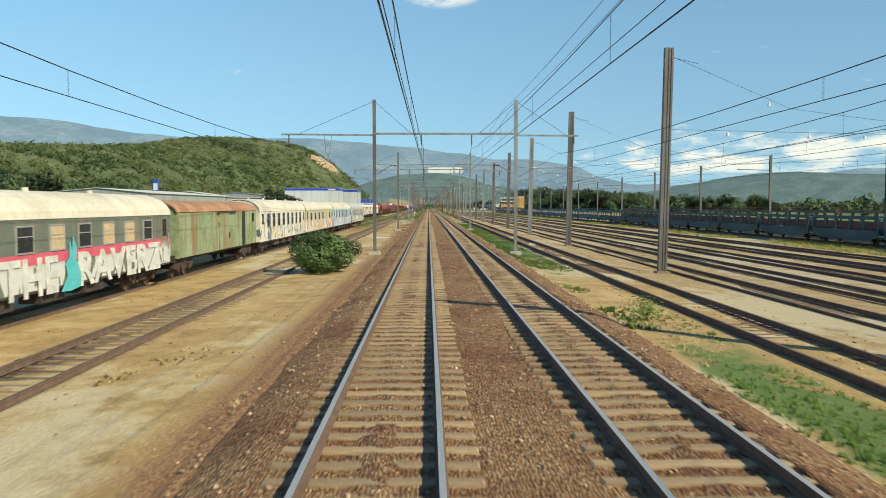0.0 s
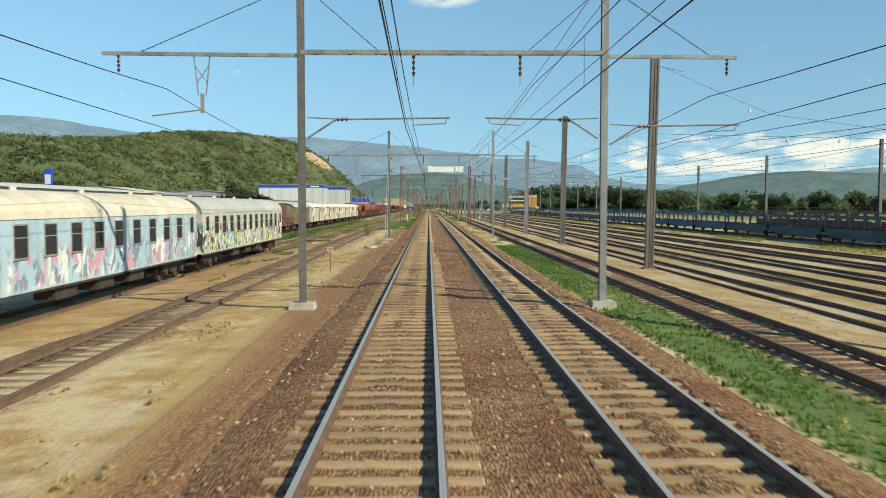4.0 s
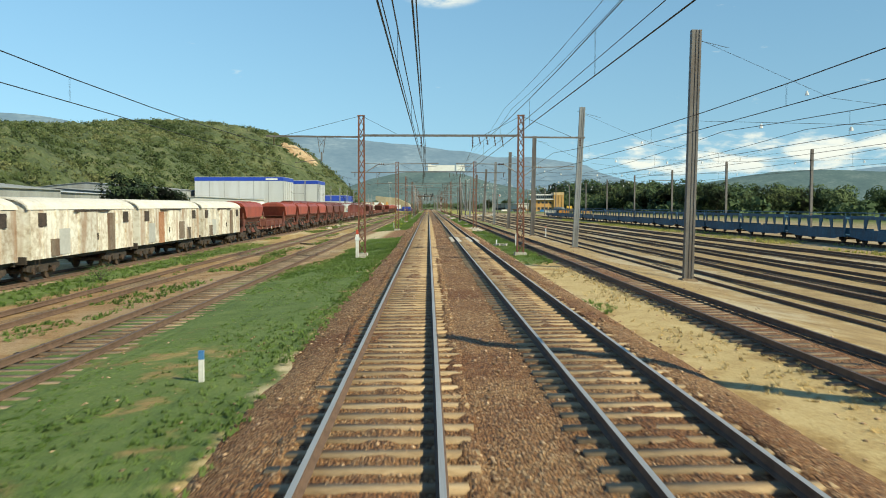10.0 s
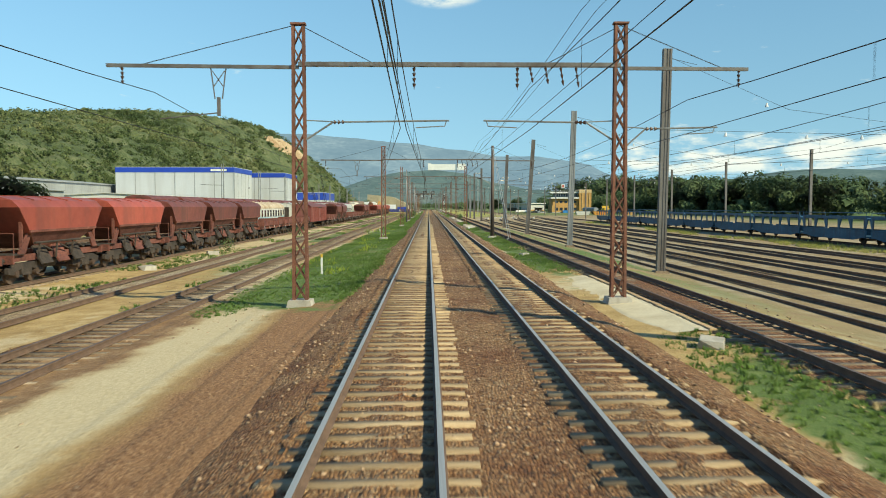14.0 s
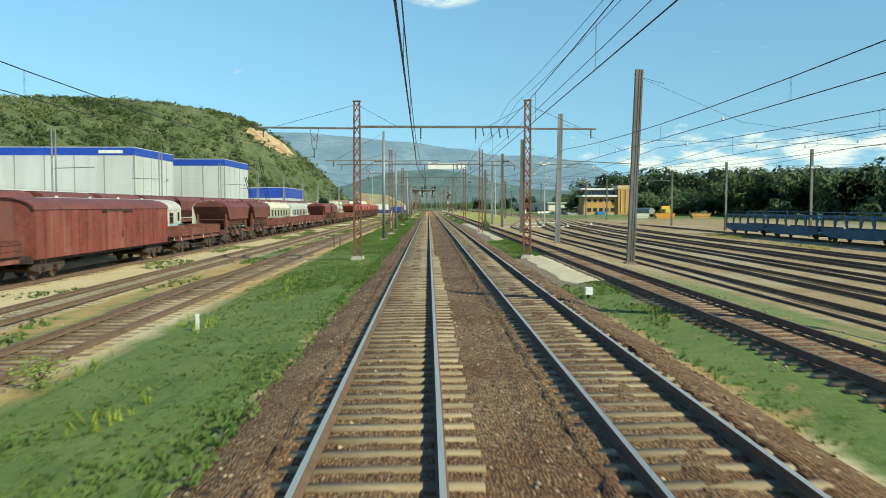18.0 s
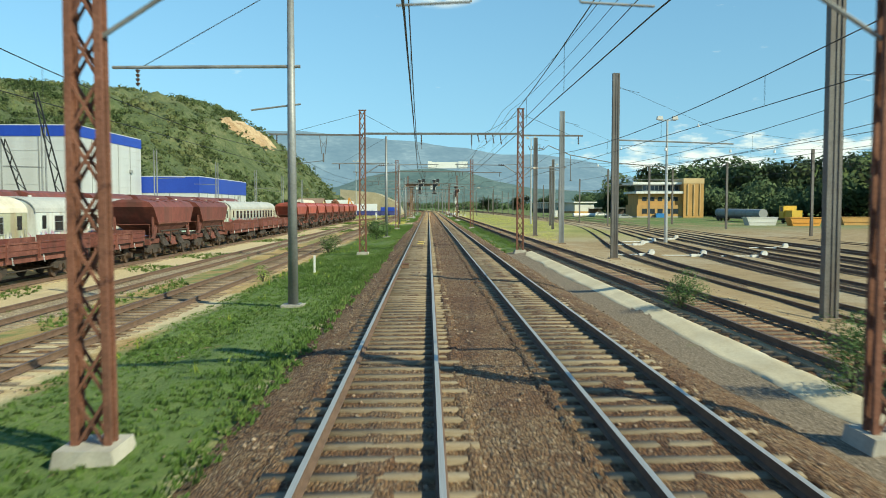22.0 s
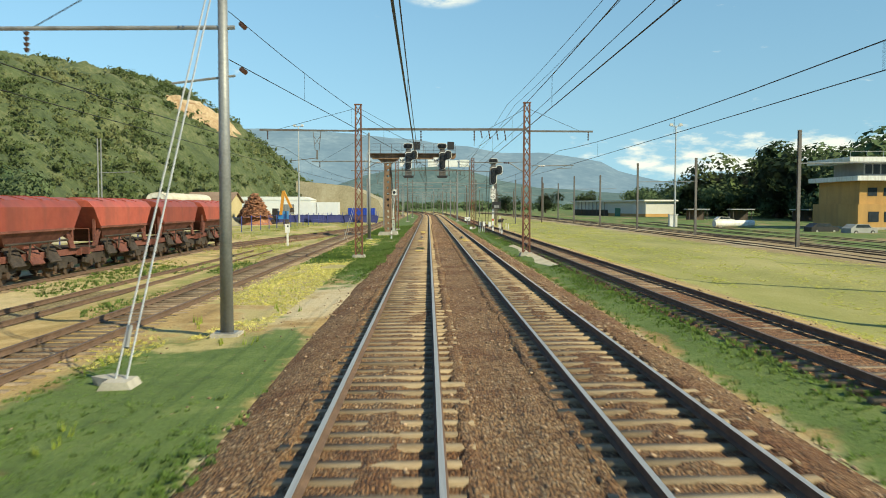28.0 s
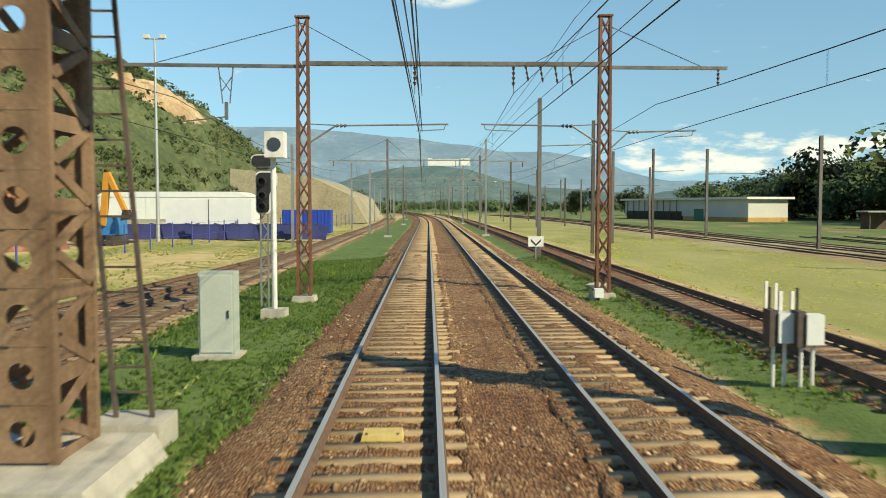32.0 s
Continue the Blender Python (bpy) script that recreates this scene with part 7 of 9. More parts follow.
ORANGE = material("machine_orange", ((0.52, 0.22, 0.03), (0.62, 0.30, 0.05)), 0.55, bump=0)
SCRAP = material("rusty_scrap", ((0.13, 0.05, 0.025), (0.26, 0.11, 0.055), (0.36, 0.20, 0.12)), 0.9, scale=1.2, fine=5, bump=0.6, island=0.4)
BLUE_TARP = material("blue_tarpaulin", ((0.02, 0.15, 0.42), (0.04, 0.22, 0.52)), 0.5, bump=0)
TRAILER_WHITE = material("trailer_white", ((0.66, 0.68, 0.68), (0.76, 0.77, 0.77)), 0.45, bump=0)
EARTH = material("earth_bank", ((0.22, 0.19, 0.12), (0.32, 0.28, 0.19), (0.40, 0.36, 0.26)), 0.95, scale=0.2, fine=2, bump=0.4)


def clad_hall(name, label, x0, x1, y0, y1, h, band, z0=-0.7, joint=6.0, blue_depth=None):
    """Warehouse with grey cladding, blue band under a flat roof and joint strips."""
    th = thing(name, label, "warehouse", "warehouses", at=(x1, y0, z0))
    w, d, H = x1 - x0, y1 - y0, h - z0
    part("wall", Shape().box(-w, 0, 0, 0, d, H - band), CLAD_GREY, th)
    part("blue_band", Shape().box(-w - 0.08, -0.08, H - band, 0.08, d + 0.08, H), CLAD_BLUE, th)
    part("roof", Shape().box(-w - 0.02, -0.02, H + 0.004, 0.02, d + 0.02, H + 0.15), CLAD_GREY, th)
    n = int(d / joint)
    for k in range(1, n + 1):
        part("joint_strip", Shape().mid(0.03, k * d / (n + 1), (H - band) / 2, 0.06, 0.18, H - band), SHED_GREY, th)
    n = int(w / joint)
    for k in range(1, n + 1):
        part("joint_strip", Shape().mid(-k * w / (n + 1), -0.03, (H - band) / 2, 0.18, 0.06, H - band), SHED_GREY, th)
    for k in range(int((H - band) / 1.2)):
        z = 1.2 * k + 0.6
        part("cladding_rib", Shape().mid(0.015, d / 2, z, 0.03, d, 0.05).mid(-w / 2, -0.015, z, w, 0.03, 0.05), CLAD_GREY, th)
    part("corner_trim", Shape().mid(0.03, 0.0, (H - band) / 2, 0.2, 0.2, H - band), SHED_GREY, th)
    part("wall_lamp", Shape().mid(0.15, d * 0.8, H * 0.62, 0.3, 1.0, 0.5), SHED_GREY, th)
    return th


a = clad_hall("warehouse", "large light grey warehouse with a royal blue roof band", -94, -58.3, 541, 566, 14.5, 1.5)
part("sign_bar", Shape().box(-7, -0.14, 14.05, -2.2, -0.09, 14.7), WHITE, a, "small white sign on the blue band")
clad_hall("warehouse", "light grey warehouse with a royal blue band", -86, -49.2, 577, 603, 14.2, 1.5)
clad_hall("warehouse", "low white warehouse with a deep blue upper half", -70, -39.4, 603.5, 640, 7.9, 2.8)


def shed(label, x0, x1, y0, y1, eave, ridge_h, wall, roof, along="y", z0=-0.7, windows=0, name="industrial_shed"):
    th = thing(name, label, "shed", "industrial sheds", at=(x1, y0, z0))
    w, d = x1 - x0, y1 - y0
    e, r = eave - z0, ridge_h - z0
    part("wall", Shape().prism([(-w, 0), (0, 0), (0, e), (-w / 2, r), (-w, e)], 0, d) if along == "y" else Shape().prism([(0, 0), (d, 0), (d, e), (d / 2, r), (0, e)], -w, 0, "x"), wall, th)
    if along == "y":
        for (xa, za), (xb, zb) in (((0.5, e - 0.1), (-w / 2, r + 0.05)), ((-w / 2, r + 0.05), (-w - 0.5, e - 0.1))):
            part("roof_slope", Shape().prism([(xa, za), (xa, za + 0.14), (xb, zb + 0.14), (xb, zb)], -0.4, d + 0.4), roof, th)
    else:
        for (ya, za), (yb, zb) in (((-0.5, e - 0.1), (d / 2, r + 0.05)), ((d / 2, r + 0.05), (d + 0.5, e - 0.1))):
            part("roof_slope", Shape().prism([(ya, za), (yb, zb), (yb, zb + 0.14), (ya, za + 0.14)], -w - 0.4, 0.4, "x"), roof, th)
    for k in range(windows):
        y = (k + 0.5) * d / windows
        part("window", Shape().mid(0.02, y, e * 0.72, 0.08, d / windows * 0.6, 1.2), PANE, th)
    for k in range(windows):
        xk = -(k + 0.5) * w / windows
        part("window", Shape().mid(xk, -0.02, e * 0.72, w / windows * 0.6, 0.08, 1.2), PANE, th)
    return th


shed("long shed with a pale sheet roof", -112, -80, 240, 325, 6.6, 8.0, SHED_GREY, SHED_PALE)
shed("cream office hall with a shallow gable and windows", -108, -86, 333, 350, 7.2, 8.6, CREAM_WALL, SHED_PALE, windows=3)
shed("grey fibre-cement shed with a shallow roof", -118, -86, 352, 402, 6.6, 8.2, SHED_GREY, SHED_GREY)
shed("grey shed with a faded blue roof", -120, -84, 405, 425, 6.0, 7.0, SHED_GREY, CLAD_GREY)
shed("grey fibre-cement shed beside the warehouse", -120, -80, 432, 474, 6.2, 7.6, SHED_GREY, SHED_GREY)
shed("tall grey corrugated shed beside the warehouse", -128, -96, 480, 560, 9.2, 10.6, SHED_GREY, SHED_GREY)
shed("low white annex in front of the warehouse", -96, -66, 500, 540, 5.4, 6.0, SHED_PALE, SHED_PALE)
shed("brown shed on the slope above the sidings", -92, -78, 655, 668, 6.5, 8.5, EARTH, ROOF_TILE, "x")
shed("brown-roofed house beyond the fence", -43, -35, 733, 743, 3.4, 5.2, CREAM_WALL, ROOF_TILE, "x", z0=0.7, name="house")
p = thing("sign_pillar", "tall blue advertising pillar", "sign pillar", at=(-97, 295, -0.7))
part("pillar", Shape().mid(0, 0, 6.5, 1.9, 1.0, 13), CLAD_BLUE, p)
part("panel", Shape().mid(0, -0.53, 10.4, 1.5, 0.05, 2.4), CLAD_GREY, p)
p = thing("storage_tank", "small white rounded tank beside the warehouse", "tank", at=(-63, 520, -0.7))
part("shell", Shape().rod((0, 0, 0), (0, 0, 4.4), 1.8, 1.8, 16), WHITE, p)
part("dome", Shape().rod((0, 0, 4.4), (0, 0, 5.2), 1.8, 0.6, 16), WHITE, p)

# signal box east of the yard
b = thing("signal_box", "ochre brick signal building with flat overhanging roofs", "signal box", at=(63.2, 704, -0.9))
b.scale = (0.76, 1, 1)
part("ground_floor", Shape().box(0, 0, 0, 18, 14, 4.0), OCHRE, b)
part("base_course", Shape().box(-0.05, -0.05, 0, 18.05, 14.05, 0.6), CONCRETE, b)
part("upper_floor", Shape().box(0.6, 0.6, 4.0, 18, 13, 7.4), OCHRE, b)
part("floor_slab", Shape().box(-0.8, -0.8, 7.4, 19, 14.5, 8.1), WHITE, b)
part("lookout", Shape().box(3.0, 3.0, 8.1, 18, 12, 10.2), SHED_GREY, b)
for k in range(9):
    part("window", Shape().box(3.3 + 1.6 * k, 2.94, 8.5, 4.6 + 1.6 * k, 3.02, 9.9), PANE, b)
part("roof_slab", Shape().box(-1.5, 0.5, 10.2, 19, 14, 10.9), WHITE, b)
part("stair_tower", Shape().box(18, -1.0, 0, 26, 10, 10.4), OCHRE, b)
part("tower_band", Shape().box(17.9, -1.1, 10.4, 26.1, 10.1, 12.0), SAND_BRICK, b, "cream parapet band")
for k in range(3):
    part("tower_fin", Shape().box(19.5 + 2.4 * k, -1.25, 1.0, 19.8 + 2.4 * k, -1.0, 10.2), SAND_BRICK, b)
for k in range(5):
    part("window", Shape().box(2.0 + 3.1 * k, -0.06, 1.4, 4.0 + 3.1 * k, 0.02, 2.9), PANE, b)
    part("window", Shape().box(2.2 + 3.1 * k, 0.54, 5.2, 4.0 + 3.1 * k, 0.62, 6.4), PANE, b)
for k in range(7):
    part("parapet_post", Shape().rod((-1.2 + 3.2 * k, 0.8, 10.9), (-1.2 + 3.2 * k, 0.8, 11.7), 0.04, n=6), ALU, b)
part("parapet_rail", Shape().rod((-1.2, 0.8, 11.7), (18.6, 0.8, 11.7), 0.04, n=6), ALU, b)
part("tarpaulin", Shape().box(7, -1.8, 0, 11, -0.3, 1.5), BLUE_TARP, b, "bright blue tarpaulin against the wall")
b = thing("depot_building", "low pale depot with an orange base and a dark open bay", "depot building", at=(63, 872, -0.9), turn=-76)
part("wall", Shape().box(-28, 0, 1.2, 28, 10, 5.2), SHED_PALE, b)
part("orange_base", Shape().box(2, -0.05, 0, 28, 10, 1.2), OCHRE, b)
# solid black block painted for the shade within the bay
part("bay_shade", Shape().box(-27, -0.06, 0, 1.5, 9, 2.4), BLACK, b)
part("roof", Shape().box(-29, -1, 5.2, 29, 11, 5.7), WHITE, b)
part("green_door", Shape().box(7, -0.1, 0, 11, -0.05, 3.0), material("door_green", ((0.02, 0.14, 0.10), (0.03, 0.18, 0.13)), 0.5, bump=0), b)
for k in range(9):
    part("bay_post", Shape().rod((-26 + 3.2 * k, -0.3, 0), (-26 + 3.2 * k, -0.3, 5.2), 0.1, n=6), DARK_POLE, b)
for x, y in ((68, 790), (76, 782), (86, 770)):
    h = thing("platform_shelter", "small dark open shelter with a pale flat roof", "shelter", "shelters", at=(x, y, -0.9))
    for px in (-2.2, 2.2):
        for py in (-1.2, 1.2):
            part("post", Shape().mid(px, py, 1.4, 0.14, 0.14, 2.8), DARK_POLE, h)
    part("roof", Shape().mid(0, 0, 2.9, 5.6, 3.4, 0.2), SHED_PALE, h)
    part("back_wall", Shape().mid(0, 1.25, 1.3, 4.4, 0.1, 2.6), DARK_POLE, h)
    part("roof_edge", Shape().mid(0, -1.72, 2.9, 5.6, 0.04, 0.26), ALU, h)

# yellow shunter, flat wagon, parked car beyond the tracks
m = thing("shunting_engine", "small yellow shunting locomotive", "locomotive", at=(72, 616, -0.75))
part("hood", Shape().mid(0, 2.4, 1.9, 2.0, 3.2, 1.6), YELLOW, m)
part("cab", Shape().mid(0, 5.0, 2.3, 2.6, 2.0, 2.6), YELLOW, m)
part("cab_window", Shape().mid(-1.32, 5.0, 2.9, 0.04, 1.3, 0.8), PANE, m)
part("frame", Shape().mid(0, 3.6, 0.95, 2.6, 6.4, 0.4), GEAR, m)
axle(m, 1.9)
axle(m, 5.2)
m = thing("tank_train", "long grey pipe-shaped wagon beside the shunter", "wagon", at=(70, 628, -0.75))
part("tank", Shape().rod((0, 0, 2.0), (0, 26, 2.0), 0.95, 0.95, 14), SHED_GREY, m)
part("frame", Shape().mid(0, 13, 0.95, 2.4, 27, 0.3), GEAR, m)
bogie(m, 3)
bogie(m, 23)
for x, y, mat, lab in ((66, 600, ORANGE, "orange skip container beside the yard"), (60, 604, SHED_PALE, "pale grey container beside the yard"), (78, 606, OCHRE, "tan container beside the yard")):
    q = thing("skip_container", lab, "container", "containers", at=(x, y, -0.95))
    part("tub", Shape().prism([(-2.2, 0), (2.2, 0), (2.8, 1.7), (-2.8, 1.7)], 0, 2.3), mat, q)
    part("rim", Shape().mid(0, 1.15, 1.74, 5.8, 2.5, 0.1), mat, q)
    part("rib", Shape().mid(0, -0.04, 0.9, 4.6, 0.08, 0.15), mat, q)


def parked_car(x, y, turn, mat, label):
    th = thing("parked_car", label, "car", "parked cars", at=(x, y, -0.93), turn=turn)
    part("body", Shape().prism([(-2.1, 0.3), (2.1, 0.3), (2.1, 0.75), (1.9, 0.9), (1.2, 0.95), (0.7, 1.4), (-1.2, 1.45), (-1.9, 1.0), (-2.1, 0.9)], -0.85, 0.85), mat, th)
    part("side_window", Shape().prism([(-1.4, 0.98), (1.05, 0.98), (0.62, 1.36), (-1.15, 1.38)], -0.87, 0.87), PANE, th)
    for sx in (-1.3, 1.3):
        for sy in (-0.8, 0.8):
            w = part("wheel", Shape().rod((sx, sy - 0.1, 0.32), (sx, sy + 0.1, 0.32), 0.32, n=14), BLACK, th)
            part("rim", Shape().rod((sx, sy - 0.11, 0.32), (sx, sy + 0.11, 0.32), 0.18, n=10), ALU, w)


parked_car(54, 696, 10, BLACK, "dark parked car beside the signal building")
parked_car(56, 690, 15, SHED_GREY, "grey parked car beside the signal building")
parked_car(64, 760, 5, WHITE, "white parked car beyond the tracks")
t = thing("pipe_stack", "white storage pipe lying on blocks", "pipe", at=(46, 715, -0.75))
part("pipe", Shape().rod((0, 0, 0.75), (7, 2, 0.75), 0.55, n=14), WHITE, t)
for px in (1.0, 6.0):
    part("block", Shape().mid(px, px * 0.28, 0.1, 0.5, 0.8, 0.4), CONCRETE, t)
t = thing("relay_cabinet", "tall white relay cabinet beyond the meadow", "cabinet", "relay cabinets", at=(41.5, 722, -0.85))
part("body", Shape().mid(0, 0, 1.1, 1.3, 0.9, 2.2), WHITE, t)
part("roof", Shape().mid(0, 0, 2.25, 1.5, 1.1, 0.1), SHED_PALE, t)
part("door_gap", Shape().mid(0, -0.455, 1.1, 0.03, 0.02, 2.0), GEAR, t)
t = thing("container", "royal blue steel container at the end of the fence", "container", at=(-14.5, 772, -0.6))
part("box", Shape().mid(0, 0, 1.5, 6.0, 2.4, 2.9), CLAD_BLUE, t)
for k in range(14):
    part("corrugation", Shape().mid(-2.8 + 0.43 * k, -1.22, 1.5, 0.14, 0.06, 2.6), CLAD_BLUE, t)

# scrap yard beyond the blue fence
for k in range(46):
    f = k / 45
    x, y = -27.5 + 13 * f, 628 + 205 * f
    if k % 4 == 0:
        fb = thing("fence_bay", "blue steel mesh fence along the scrap yard", "fence", "fence bays", at=(x, y, float(ground_z(x, y)) - 0.03), turn=-3.6)
        bay = fb
    part("post", Shape().rod((0, (k % 4) * 4.57, 0), (0, (k % 4) * 4.57, 2.1), 0.06, n=6), FENCE_BLUE, bay)
    for z in (0.9, 1.95):
        part("fence_wire", Shape().rod((0, (k % 4) * 4.57, z), (0, (k % 4) * 4.57 + 4.57, z), 0.014, n=4), FENCE_BLUE, bay)
bank = Shape()
bank.prism([(-64, -0.7), (-32.0, -0.7), (-34.5, 0.75), (-60, 0.75)], 640, 800)
solid("loading_bank", bank, EARTH, "low earth loading bank beyond the fence", "bank", kind="structure")
white_coach = coach(24.0, PALE_BLUE, ROOF_CREAM, "white coach with a row of narrow windows beyond the fence", 1.35, 0.6, 0.95)
white_coach.matrix_world = pose(-37.6, 701.5, 0.74)
g = np.random.default_rng(4)
n = 1500
r = np.sqrt(g.uniform(0, 1, n))
an = g.uniform(0, 2 * math.pi, n)
hx, hy = r * np.cos(an) * 4.4, r * np.sin(an) * 3.6
hz = (1 - r ** 1.4) * 4.2 * g.uniform(0.75, 1.05, n)
mm = places(g, -30.5 + hx * 0.6, 733 + hy, 0.75 + hz, g.uniform(0.2, 0.7, n), tall=g.uniform(0.1, 0.5, n), tilt=0.6)
heap = new("scrap_heap", scatter("scrap_heap", [(-1, -0.3, -0.2), (1, -0.25, -0.1), (0.9, 0.3, 0.1), (-0.8, 0.25, -0.1), (0, 0, 0.7)], [(0, 1, 4), (1, 2, 4), (2, 3, 4), (3, 0, 4)], mm, SCRAP))
tagged(heap, "heap of rusty scrap metal", "scrap heap", kind="stuff")
core = Shape().rod((-30.5, 733, -0.6), (-30.5, 733, 4.3), 3.2, 0.4, 14)
solid("scrap_core", core, SCRAP, "packed inner part of the scrap heap", "scrap heap")
m = thing("excavator", "orange excavator with a raised folded arm", "excavator", at=(-27.2, 740, -0.6))
part("track", Shape().mid(-1.1, 0, 0.45, 0.6, 3.6, 0.9), GEAR, m)
part("track", Shape().mid(1.1, 0, 0.45, 0.6, 3.6, 0.9), GEAR, m)
part("house", Shape().mid(0, 0.4, 1.7, 2.6, 2.8, 1.5), BLUE_TARP, m)
part("cab", Shape().mid(-0.7, -0.9, 2.0, 1.0, 1.3, 1.9), GLASS, m)
part("boom", Shape().bar((0.3, -1.0, 1.8), (0.9, -1.4, 6.2), 0.5), ORANGE, m)
part("stick", Shape().bar((0.9, -1.4, 6.2), (2.4, -1.6, 3.0), 0.38), ORANGE, m)
part("bucket", Shape().prism([(2.1, 2.2), (2.9, 2.3), (2.7, 3.1), (2.3, 3.1)], -2.0, -1.2), GEAR, m)
wh = thing("white_hall", "long white fabric hall beyond the fence", "hall", at=(-47.75, 824, -0.7))
for k in range(6):
    part("wall_panel", Shape().box(-14.25 + 4.75 * k, 0, 0, -9.54 + 4.75 * k, 0.2, 5.2), TRAILER_WHITE, wh)
part("side_wall", Shape().box(14.05, 0.2, 0, 14.25, 12, 5.2), TRAILER_WHITE, wh)
part("side_wall", Shape().box(-14.25, 0.2, 0, -14.05, 12, 5.2), TRAILER_WHITE, wh)
part("back_wall", Shape().box(-14.05, 11.8, 0, 14.05, 12, 5.2), TRAILER_WHITE, wh)
part("roof", Shape().prism([(-14.4, 5.2), (14.4, 5.2), (14.3, 5.4), (12.2, 6.2), (-12.2, 6.2), (-14.3, 5.4)], -0.1, 12.1), TRAILER_WHITE, wh)
part("door", Shape().box(6.0, -0.06, 0, 9.4, 0, 4.0), GALV, wh)
for x, y, L in ((-27.0, 757, 9.0), (-17.5, 765, 0.1)):
    if L > 1:
        m = thing("box_trailer", "white box trailer parked beyond the fence", "trailer", at=(x, y, 0.0))
        part("box", Shape().mid(4.5, 0, 2.2, 9.0, 2.5, 2.8), TRAILER_WHITE, m)
        part("chassis", Shape().mid(4.5, 0, 0.7, 8.6, 1.6, 0.2), GEAR, m)
        part("leg", Shape().mid(1.2, -0.6, 0.2, 0.16, 0.16, 1.0), GEAR, m)
        part("leg", Shape().mid(1.2, 0.6, 0.2, 0.16, 0.16, 1.0), GEAR, m)
        for px in (6.6, 7.8):
            for py in (-1.0, 1.0):
                part("wheel", Shape().rod((px, py - 0.15, 0.15), (px, py + 0.15, 0.15), 0.5, n=14), BLACK, m)
        part("door_frame", Shape().mid(4.5, -1.27, 2.2, 0.06, 0.03, 2.6), GEAR, m)
s = Shape().prism([(-40, -0.7), (-12, -0.7), (-15, 4.8), (-24, 9.0), (-40, 10.5)], 838, 900)
solid("earth_cutting", s, EARTH, "bare tan slope of the cutting behind the container", "slope", kind="structure")

# black lattice crane jibs behind the coaches
c = thing("rail_crane", "black lattice crane jibs above the wagons", "crane", at=(-31.5, 526, -0.55))
part("carriage", Shape().mid(0, 0, 1.4, 2.8, 6, 1.6), GEAR, c)
for (x0, z0), (x1, z1) in (((0.6, 2.0), (-1.0, 8.6)), ((3.2, 2.0), (1.6, 12.2))):
    for dx in (-0.35, 0.35):
        part("jib_chord", Shape().bar((x0 + dx, 0, z0), (x1 + dx * 0.4, -1.5, z1), 0.09), BLACK, c)
    for k in range(10):
        t0, t1 = k / 10, (k + 1) / 10
        sgn = 1 if k % 2 else -1
        part("jib_lacing", Shape().bar((x0 + (x1 - x0) * t0 - sgn * 0.35 * (1 - 0.6 * t0), -1.5 * t0, z0 + (z1 - z0) * t0), (x0 + (x1 - x0) * t1 + sgn * 0.35 * (1 - 0.6 * t1), -1.5 * t1, z0 + (z1 - z0) * t1), 0.06), BLACK, c)
axle(c, -2)
axle(c, 2)

# slim twin poles behind the wagons, and poles east of the meadow
for k in range(10):
    y = 418 + 27.5 * k
    th = thing("twin_pole", "slim pair of grey poles behind the wagons", "mast", "rear poles", at=(-31.0, y, -0.6))
    for dx in (-0.16, 0.16):
        part("pole", Shape().rod((dx, 0, 0), (dx, 0, 9.9), 0.09, 0.07, 8), GALV, th)
    part("arm", Shape().rod((0, 0, 6.6), (3.4 if k % 2 else -3.4, 0, 6.7), 0.04, n=6), GALV, th)
for k in range(13):
    y = 575 + 26.5 * k
    x = 31.8 if k < 8 else 32.6
    th = thing("meadow_mast", "dark steel mast with a level arm beyond the meadow", "mast", "meadow masts", at=(x, y, -0.8))
    h_mast(th, 0, 0, 0, 10.0 if k % 2 else 9.2, POLE_MIX, 0.26, 0.26)
    if k % 2:
        part("arm", Shape().rod((0, 0, 7.2), (9.0, 0, 7.3), 0.05, n=6), GALV, th)
for x, y, h, arm in ((20.4, 617.5, 16.5, 1), (40.6, 718, 16.5, 1), (-24.6, 746, 19.0, 1), (24, 540, 12, 0)):
    th = thing("floodlight_mast", "slender pale floodlight mast with lamps on top", "floodlight mast", "floodlight masts", at=(x, y, -0.8))
    part("pole", Shape().rod((0, 0, 0), (0, 0, h), 0.19, 0.09, 12), ALU, th)
    part("crossbar", Shape().mid(0, 0, h, 1.7, 0.12, 0.12), ALU, th)
    for dx in (-0.75, 0.75):
        part("lamp", Shape().prism([(dx - 0.3, h + 0.05), (dx + 0.3, h + 0.05), (dx + 0.22, h + 0.4), (dx - 0.22, h + 0.4)], -0.2, 0.2), SHED_PALE, th)
for k in range(2):
    x, y = 19.9, 566 + 22 * k
    th = thing("ladder_mast", "dark steel mast at the edge of the yard ladder", "mast", "yard masts", at=(19.4 + k * 2.6, 583 + 20 * k, -0.8))
    twin_mast(th, 0, 0, 0, 10.6, POLE_MIX, 0.36, 0.3)
# ---- signals and trackside things ----
def rounded(points, r, n=5):
    """A closed outline with its corners rounded."""
    out = []
    for i, p in enumerate(points):
        p, a, c = Vector(p), Vector(points[i - 1]), Vector(points[(i + 1) % len(points)])
        d = min(r, (a - p).length * 0.48, (c - p).length * 0.48)
        s, e = p + (a - p).normalized() * d, p + (c - p).normalized() * d
        for k in range(n):
            t = k / (n - 1)
            out.append(tuple(s * (1 - t) ** 2 + p * 2 * t * (1 - t) + e * t ** 2))
    return out


